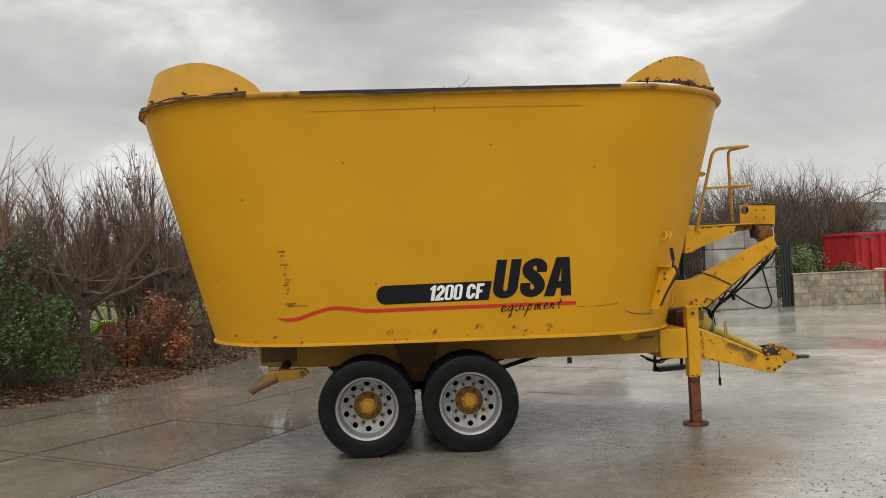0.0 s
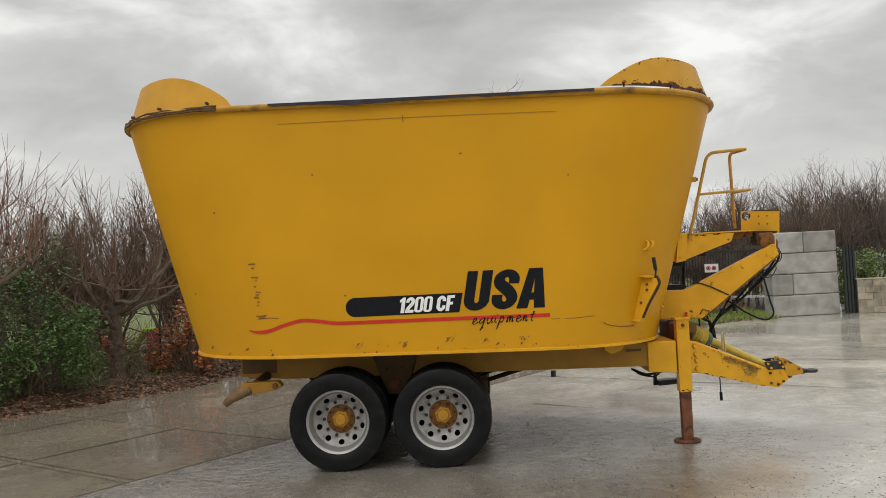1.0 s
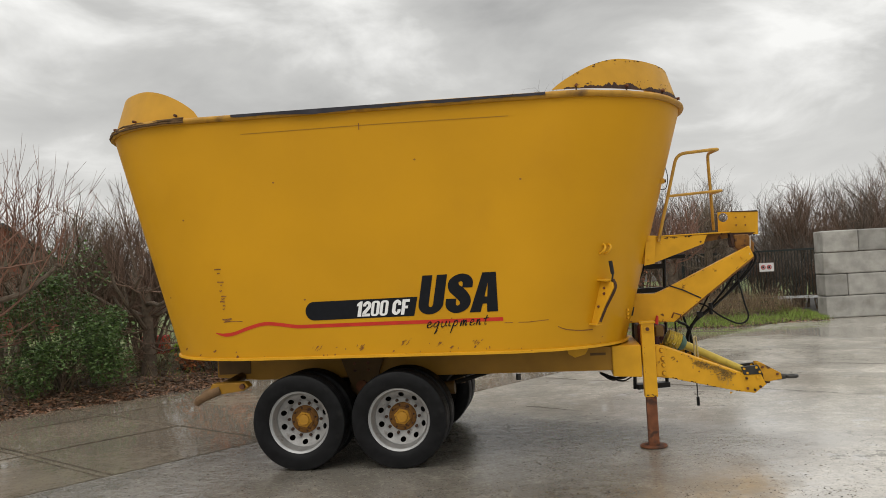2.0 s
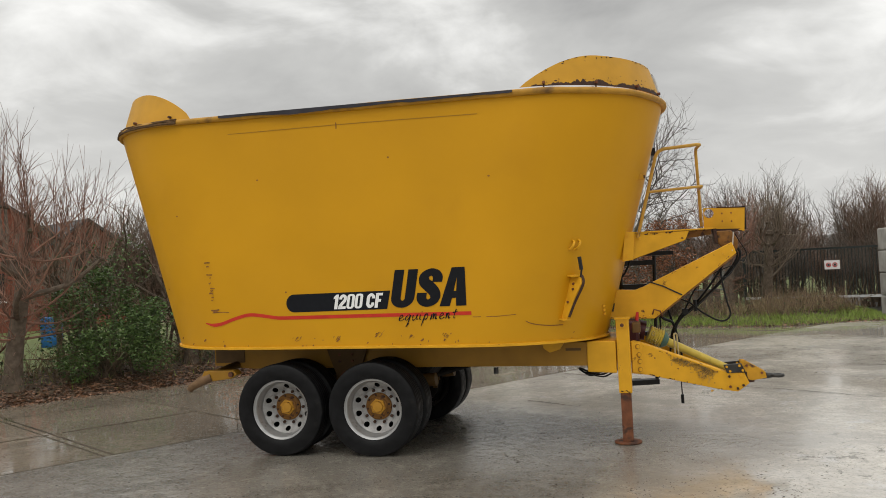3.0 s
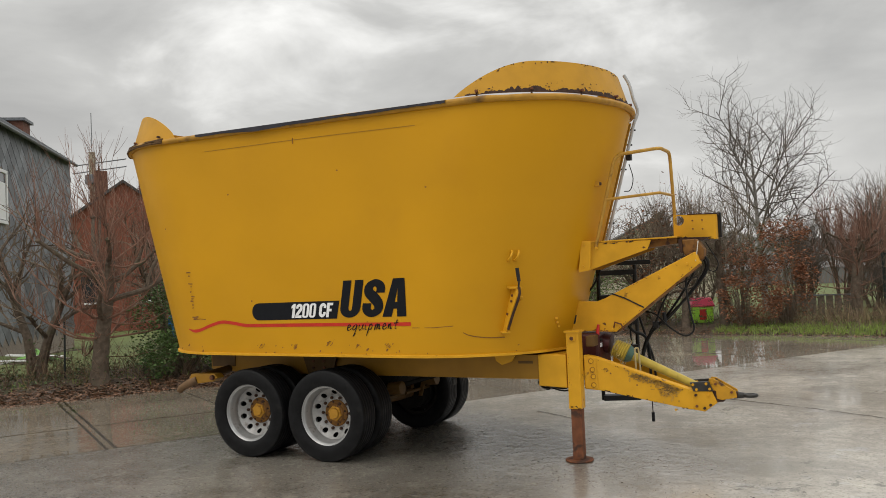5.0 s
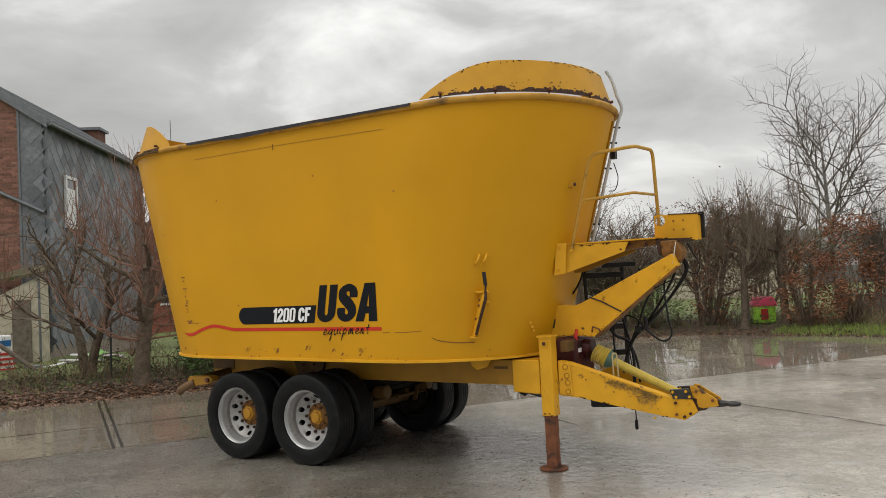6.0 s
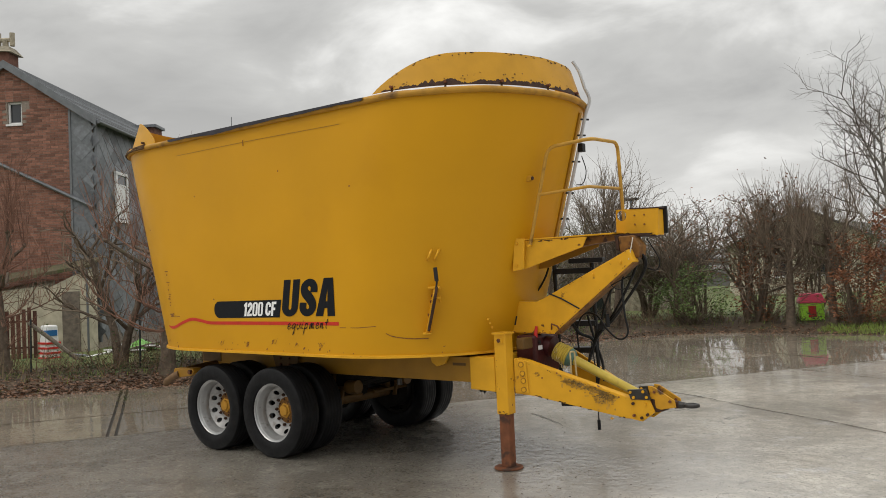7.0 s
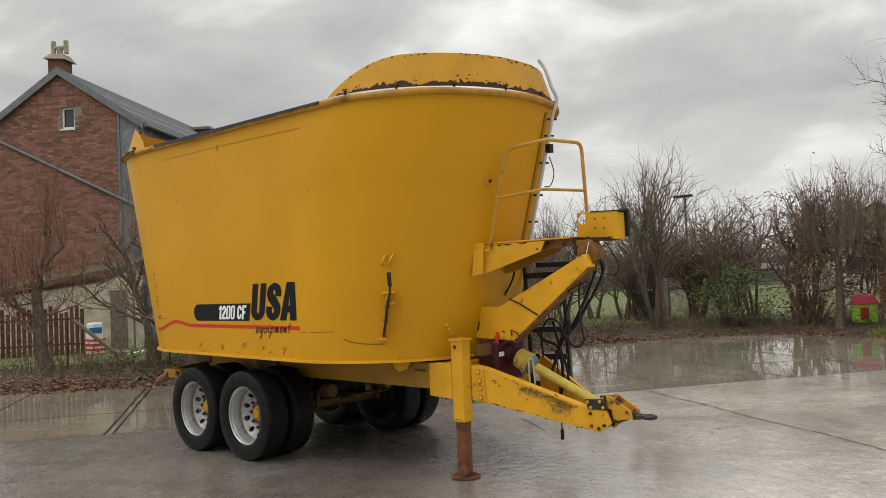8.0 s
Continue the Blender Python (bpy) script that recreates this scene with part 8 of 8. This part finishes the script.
def build_annex():
    """The lean-to, wooden gate and junk before the house."""
    a = thing("garden_annex", "low cream rendered lean-to with a mossy roof", "outbuilding", at=(-14.2, 4.6, 0))
    a.matrix_world = Matrix.Identity(4)
    O = Vector((-13.75, 4.95, 0.1))
    up = Vector((0, 0, 1))
    def P(g, s, z):
        return O + G * g + S * s + up * z
    part("wall", Geo().hexa([P(0, 0, -0.2), P(1.15, 0, -0.2), P(1.15, 0.5, -0.2), P(0, 0.5, -0.2), P(0, 0, 2.35), P(1.15, 0, 1.85), P(1.15, 0.5, 1.85), P(0, 0.5, 2.35)]), M_RENDERWALL, a, "stained cream wall")
    part("roof", Geo().hexa([P(-0.1, -0.1, 2.38), P(4.6, -0.1, 1.70), P(4.6, 0.7, 1.95), P(-0.1, 0.7, 2.62), P(-0.1, -0.1, 2.46), P(4.6, -0.1, 1.80), P(4.6, 0.7, 2.05), P(-0.1, 0.7, 2.70)]), M_MOSSROOF, a, "mossy sloping roof")
    part("long_wall", Geo().hexa([P(1.15, 0.1, -0.2), P(4.6, 0.1, -0.2), P(4.6, 0.5, -0.2), P(1.15, 0.5, -0.2), P(1.15, 0.1, 1.95), P(4.6, 0.1, 1.65), P(4.6, 0.5, 1.75), P(1.15, 0.5, 2.1)]), M_RENDERWALL, a)
    part("door", Geo().hexa([P(0.25, -0.03, 0.0), P(0.72, -0.03, 0.0), P(0.72, 0.0, 0.0), P(0.25, 0.0, 0.0), P(0.25, -0.03, 1.75), P(0.72, -0.03, 1.75), P(0.72, 0.0, 1.75), P(0.25, 0.0, 1.75)]), M_GREYWOOD, a, "grey boarded door")
    part("corner_post", Geo().tube([P(0.02, -0.05, 0), P(0.02, -0.05, 2.3)], 0.03, 6), M_ZINC, a)
    # brown paling gate
    f = thing("paling_fence", "brown wooden paling fence before the house", "fence", at=(-12.9, 2.2, 0))
    f.matrix_world = Matrix.Identity(4)
    b0, b1 = Vector((-13.35, 3.35, 0.15)), Vector((-14.6, 1.2, 0.15))
    n = 20
    for k in range(n):
        p = b0.lerp(b1, k / n)
        q = b0.lerp(b1, (k + 0.72) / n)
        nrm = Vector((0.865, -0.5, 0)) * 0.02
        hgt = 1.25 + 0.10 * math.sin(k * 1.3)
        part("pale", Geo().hexa([p, q, q - nrm, p - nrm, p + up * hgt, q + up * hgt, q + up * hgt - nrm, p + up * hgt - nrm]), M_WOOD, f)
    for z in (0.35, 1.0):
        part("rail", Geo().tube([b0 + up * z - Vector((0.04, 0, 0)), b1 + up * z - Vector((0.04, 0, 0))], 0.03, 4), M_WOOD, f)
    s = thing("prop_pole", "leaning wooden pole with a rusty tip", "pole", at=(-12.2, 2.6, 0.2))
    part("pole", Geo().tube([(0.9, 0.75, 0.0), (0.0, 0.0, 0.95)], 0.05, 8), M_GREYWOOD, s)
    # plastic sack pile: unreadable print as bars
    b = thing("striped_sack", "white plastic sack with blue print and red stripes", "sack", at=(-12.75, 3.35, 0.12))
    body = part("sack", Geo().hexa([(-0.22, -0.17, 0), (0.22, -0.17, 0), (0.22, 0.17, 0), (-0.22, 0.17, 0), (-0.19, -0.13, 0.92), (0.19, -0.13, 0.92), (0.19, 0.13, 0.92), (-0.19, 0.13, 0.92)]), M_PVC, b, bevel=0.04)
    for k, z in enumerate((0.10, 0.22, 0.34, 0.46)):
        part("stripe", Geo().hexa([(-0.229, -0.176, z), (0.229, -0.176, z), (0.229, 0.176, z), (-0.229, 0.176, z), (-0.227, -0.174, z + 0.05), (0.227, -0.174, z + 0.05), (0.227, 0.174, z + 0.05), (-0.227, 0.174, z + 0.05)]), M_RED, body)
    part("print_bar", Geo().hexa([(0.05, -0.165, 0.66), (0.212, -0.165, 0.66), (0.212, 0.10, 0.66), (0.05, 0.10, 0.66), (0.05, -0.16, 0.80), (0.208, -0.16, 0.80), (0.208, 0.10, 0.80), (0.05, 0.10, 0.80)]), M_BLUE, body)
    rng = random.Random(33)
    for k in range(9):
        x, y = -12.4 + rng.uniform(-0.6, 0.8) + 0.3 * k * 0.3, 4.3 + rng.uniform(-0.4, 0.5) + 0.42 * k * 0.5
        j = thing("plank", "old grey plank lying in the garden", "plank", "junk boards", at=(x, y, 0.24 + 0.02 * k))
        part("board", Geo().box(-0.7, 0.7, -0.06, 0.06, 0, 0.03, pose(0, 0, 0, rng.uniform(-4, 4), rng.uniform(-6, 6), rng.uniform(0, 180))), M_GREYWOOD if k % 3 else M_PVC, j)
    j = thing("car_tyre_stack", "old wheel lying in the garden", "wheel", at=(-12.3, 3.9, 0.2))
    part("rim", Geo().lathe([(0.12, 0), (0.2, -0.03), (0.26, -0.07), (0.27, 0.05), (0.25, 0.08)], 24, pose(0, 0, 0, 78)), M_ZINC, j, smooth=True)
    j = thing("garden_tarp", "crumpled lime green tarpaulin on the grass", "tarpaulin", at=(-12.2, 5.5, 0.2))
    v, f = [], []
    for i in range(9):
        for q in range(9):
            x, y = (i - 4) * 0.12, (q - 4) * 0.10
            v.append((x, y, max(0.0, 0.34 - 0.55 * math.hypot(x, y)) + 0.06 * noise.noise(Vector((x * 6, y * 6, 1)))))
    f = [(i * 9 + q, (i + 1) * 9 + q, (i + 1) * 9 + q + 1, i * 9 + q + 1) for i in range(8) for q in range(8)]
    part("sheet", Geo().add(v, f), M_TARPGREEN, j, fix=False)
    j = thing("blue_barrel", "blue plastic barrel in the garden", "barrel", at=(-12.6, 10.6, 0.2))
    part("drum", Geo().lathe([(0.0, 0), (0.26, 0), (0.28, 0.05), (0.285, 0.3), (0.27, 0.34), (0.285, 0.38), (0.28, 0.78), (0.26, 0.84), (0.0, 0.84)], 24, pose(0, 0, 0, 90)), M_BLUE, j, smooth=True)
    # small fence stakes along the bank
    for k, (x, y) in enumerate(((-7.6, 2.6), (-9.2, 1.2), (-6.3, 5.3), (-4.9, 6.6), (-5.0, 8.4))):
        j = thing("fence_stake", "thin dark steel stake on the bank", "stake", "stakes on the bank", at=(x, y, ground_at(x, y)))
        part("rod", Geo().tube([(0, 0, -0.1), (0.02, 0.01, 1.1)], 0.018, 6), M_FENCE, j)


def build_far_houses():
    def gabled(x, y, ang, w, l, eave, apex, wall, roof, name, label, chimneys=(), windows=()):
        h = thing(name, label, "house", at=(x, y, 0))
        m = Matrix.Rotation(radians(ang), 4, "Z")
        def T(a, b, z):
            return m @ Vector((a, b, z))
        part("wall", Geo().add([T(-w, 0, -0.3), T(w, 0, -0.3), T(w, 0, eave), T(0, 0, apex), T(-w, 0, eave), T(-w, l, -0.3), T(w, l, -0.3), T(w, l, eave), T(0, l, apex), T(-w, l, eave)],
                               [(0, 1, 2, 3, 4), (1, 6, 7, 2), (6, 5, 9, 8, 7), (5, 0, 4, 9)]), wall, h)
        for s in (-1, 1):
            o, ze = w + 0.25, eave - 0.25 * (apex - eave) / w
            part("roof", Geo().hexa([T(s * o, -0.2, ze), T(0, -0.2, apex), T(0, l + 0.2, apex), T(s * o, l + 0.2, ze), T(s * o, -0.2, ze + 0.15), T(0, -0.2, apex + 0.15), T(0, l + 0.2, apex + 0.15), T(s * o, l + 0.2, ze + 0.15)]), roof, h)
        for a, b, z, s in chimneys:
            part("chimney", Geo().hexa([T(a - s, b - s, z - 1.6), T(a + s, b - s, z - 1.6), T(a + s, b + s, z - 1.6), T(a - s, b + s, z - 1.6), T(a - s, b - s, z), T(a + s, b - s, z), T(a + s, b + s, z), T(a - s, b + s, z)]), M_TERRACOTTA, h)
        for a, z, ww, hh in windows:
            win = part("window", Geo().hexa([T(a - ww, -0.03, z), T(a + ww, -0.03, z), T(a + ww, 0.02, z), T(a - ww, 0.02, z), T(a - ww, -0.03, z + hh), T(a + ww, -0.03, z + hh), T(a + ww, 0.02, z + hh), T(a - ww, 0.02, z + hh)]), M_GLASS, h)
            part("sill", Geo().hexa([T(a - ww - 0.1, -0.1, z - 0.1), T(a + ww + 0.1, -0.1, z - 0.1), T(a + ww + 0.1, 0.0, z - 0.1), T(a - ww - 0.1, 0.0, z - 0.1), T(a - ww - 0.1, -0.1, z), T(a + ww + 0.1, -0.1, z), T(a + ww + 0.1, 0.0, z), T(a - ww - 0.1, 0.0, z)]), M_PVC, win)
        return h
    gabled(-27.6, 22.4, 46, 4.2, 9, 4.4, 7.45, M_BRICKFAR, M_FARROOF, "brick_cottage", "red brick house with two chimneys beyond the gardens", ((-1.05, 0.6, 8.1, 0.30), (1.05, 0.6, 8.1, 0.30)), ((-1.6, 1.4, 0.5, 1.3), (1.5, 1.4, 0.5, 1.3)))
    gabled(-24.0, 27.0, 62, 3.0, 14, 3.2, 5.2, M_BRICKFAR, M_FARROOF, "garden_house", "low brick house with a grey roof beyond the gardens", (), ((0.8, 1.0, 0.6, 1.0),))
    gabled(-6.0, 46.0, 20, 4.0, 14, 3.0, 5.0, M_RENDERWALL, M_FARROOF, "far_house", "distant pale house with a grey roof", (), ((-1.2, 1.0, 0.5, 1.0), (1.2, 1.0, 0.5, 1.0)))
    p = thing("utility_pole", "concrete utility pole with cross arms and wires", "utility pole", at=(-30.0, 22.6, 0))
    part("pole", Geo().tube([(0, 0, -0.3), (0, 0, 9.3)], [0.22, 0.16], 8), M_CMU, p)
    part("spike", Geo().tube([(0, 0, 9.2), (0, 0, 11.4)], 0.02, 6), M_ZINC, p)
    for z in (8.6, 8.2):
        part("cross_arm", Geo().tube([(-0.9, -0.5, z), (1.5, 0.9, z + 0.3)], 0.03, 6), M_ZINC, p)
    part("transformer", Geo().box(-0.28, 0.28, -0.28, 0.28, 7.6, 8.1), M_ZINC, p, bevel=0.03)
    l = thing("street_lamp", "grey street lamp beyond the hedge", "street lamp", at=(-6.9, 24.2, 0))
    part("pole", Geo().tube([(0, 0, -0.2), (0, 0, 4.6)], 0.05, 8), M_ZINC, l)
    part("head", Geo().box(-0.45, 0.3, -0.1, 0.1, 4.55, 4.65), M_BLACK, l, bevel=0.02)


def build_gardens():
    s = thing("play_house", "pink roofed lime green plastic play house", "play house", at=(1.62, 16.45, 0.22))
    s.rotation_euler = (0, 0, radians(20))
    s.scale = (0.95, 0.95, 1.0)
    wl = part("wall", Geo().box(-0.30, 0.30, -0.28, 0.28, 0, 0.46), M_LIME, s, bevel=0.02)
    for z in (0.10, 0.20, 0.30, 0.40):
        part("board", Geo().box(-0.305, 0.305, -0.292, -0.278, z - 0.035, z + 0.035), M_LIME, wl, bevel=0.008)
    part("roof", Geo().prism([(-0.36, 0.45), (0.36, 0.45), (0.25, 0.70), (-0.25, 0.70)], -0.34, 0.34), M_PINK, s, bevel=0.03)
    part("door", Geo().box(-0.10, 0.10, -0.305, -0.29, 0.08, 0.38), M_RED, s, bevel=0.01)
    s = thing("toy_slide", "lime green and red plastic toy in the garden", "toy", at=(-6.85, 10.2, 0.2))
    part("slide", Geo().prism([(-0.45, 0.0), (-0.2, 0.0), (0.25, 0.55), (0.45, 0.55), (0.45, 0.62), (0.2, 0.62), (-0.25, 0.08), (-0.45, 0.08)], -0.2, 0.2), M_LIME, s, bevel=0.02)
    part("stand", Geo().box(0.28, 0.45, -0.22, 0.22, 0.0, 0.56), M_RED, s, bevel=0.02)
    for k, (x, y, mt) in enumerate(((-6.2, 10.6, M_PVC), (-5.7, 10.9, M_RED), (-7.4, 9.9, M_RED))):
        c = thing("garden_box", "plastic garden box lying on the grass", "box", at=(x, y, 0.2))
        part("box", Geo().box(-0.3, 0.3, -0.2, 0.2, 0, 0.28 + 0.1 * k), mt, c, bevel=0.03)
    s = thing("garden_shed", "small grey shed with a green roof", "shed", at=(-6.2, 23.0, 0.1))
    part("wall", Geo().box(-1.0, 1.0, -0.8, 0.8, 0, 1.5), M_CMU, s)
    part("roof", Geo().prism([(-1.2, 1.45), (1.2, 1.45), (0.0, 1.95)], -1.0, 1.0), M_GREENROOF, s)
    s = thing("wire_fence", "low garden fence of grey boards", "fence", at=(3.4, 18.0, 0.2))
    for k in range(10):
        part("board", Geo().box(-0.1 + 0.22 * k, 0.08 + 0.22 * k, 0, 0.02, 0, 0.62), M_GREYWOOD, s)
    part("cap_rail", Geo().box(-0.15, 2.2, -0.03, 0.05, 0.62, 0.66), M_ZINC, s)
    s = thing("grey_bin", "dark grey wheeled bin in the garden", "bin", at=(-4.6, 16.6, 0.18))
    part("body", Geo().hexa([(-0.22, -0.22, 0), (0.22, -0.22, 0), (0.22, 0.22, 0), (-0.22, 0.22, 0), (-0.26, -0.28, 0.9), (0.26, -0.28, 0.9), (0.26, 0.28, 0.9), (-0.26, 0.28, 0.9)]), M_FENCE, s, bevel=0.02)
    part("lid", Geo().box(-0.28, 0.28, -0.3, 0.3, 0.9, 0.96), M_FENCE, s, bevel=0.02)
    s = thing("garden_post", "pale concrete garden post", "post", at=(-4.0, 16.9, 0.15))
    part("post", Geo().box(-0.07, 0.07, -0.07, 0.07, 0, 1.35), M_BLOCK, s, bevel=0.01)
    # distant woods, as low ragged ridges
    rng = random.Random(9)
    g = Geo()
    for ring, (R, h) in enumerate(((75, 3.2), (120, 7.0), (200, 13.0))):
        n = 260
        v, f = [], []
        for k in range(n):
            a = 2 * PI * k / n
            hh = h * (0.55 + 0.5 * noise.noise(Vector((math.cos(a) * 4, math.sin(a) * 4, ring))) + 0.10 * rng.random())
            c, s_ = math.cos(a), math.sin(a)
            v += [(R * c, R * s_, -0.5), (R * c, R * s_, hh * 0.7), ((R + 4) * c, (R + 4) * s_, hh), ((R + 40) * c, (R + 40) * s_, hh * 0.9)]
        for k in range(n):
            q = (k + 1) % n
            f += [(k * 4 + i, q * 4 + i, q * 4 + i + 1, k * 4 + i + 1) for i in range(3)]
        g.add(v, f)
    ob = part("distant_woods", g, M_FARWOOD, fix=False)
    tagged(ob, "hazy grey-brown woods on the horizon", "woods", kind="stuff")


M_BRICKFAR = material("far_brick", (0.23, 0.08, 0.052), 0.9, grain=0.25, grain_scale=5, bump=0.2)
build_far_houses()
build_gardens()
build_annex()
HOUSE = build_house()
build_cladding(*HOUSE)
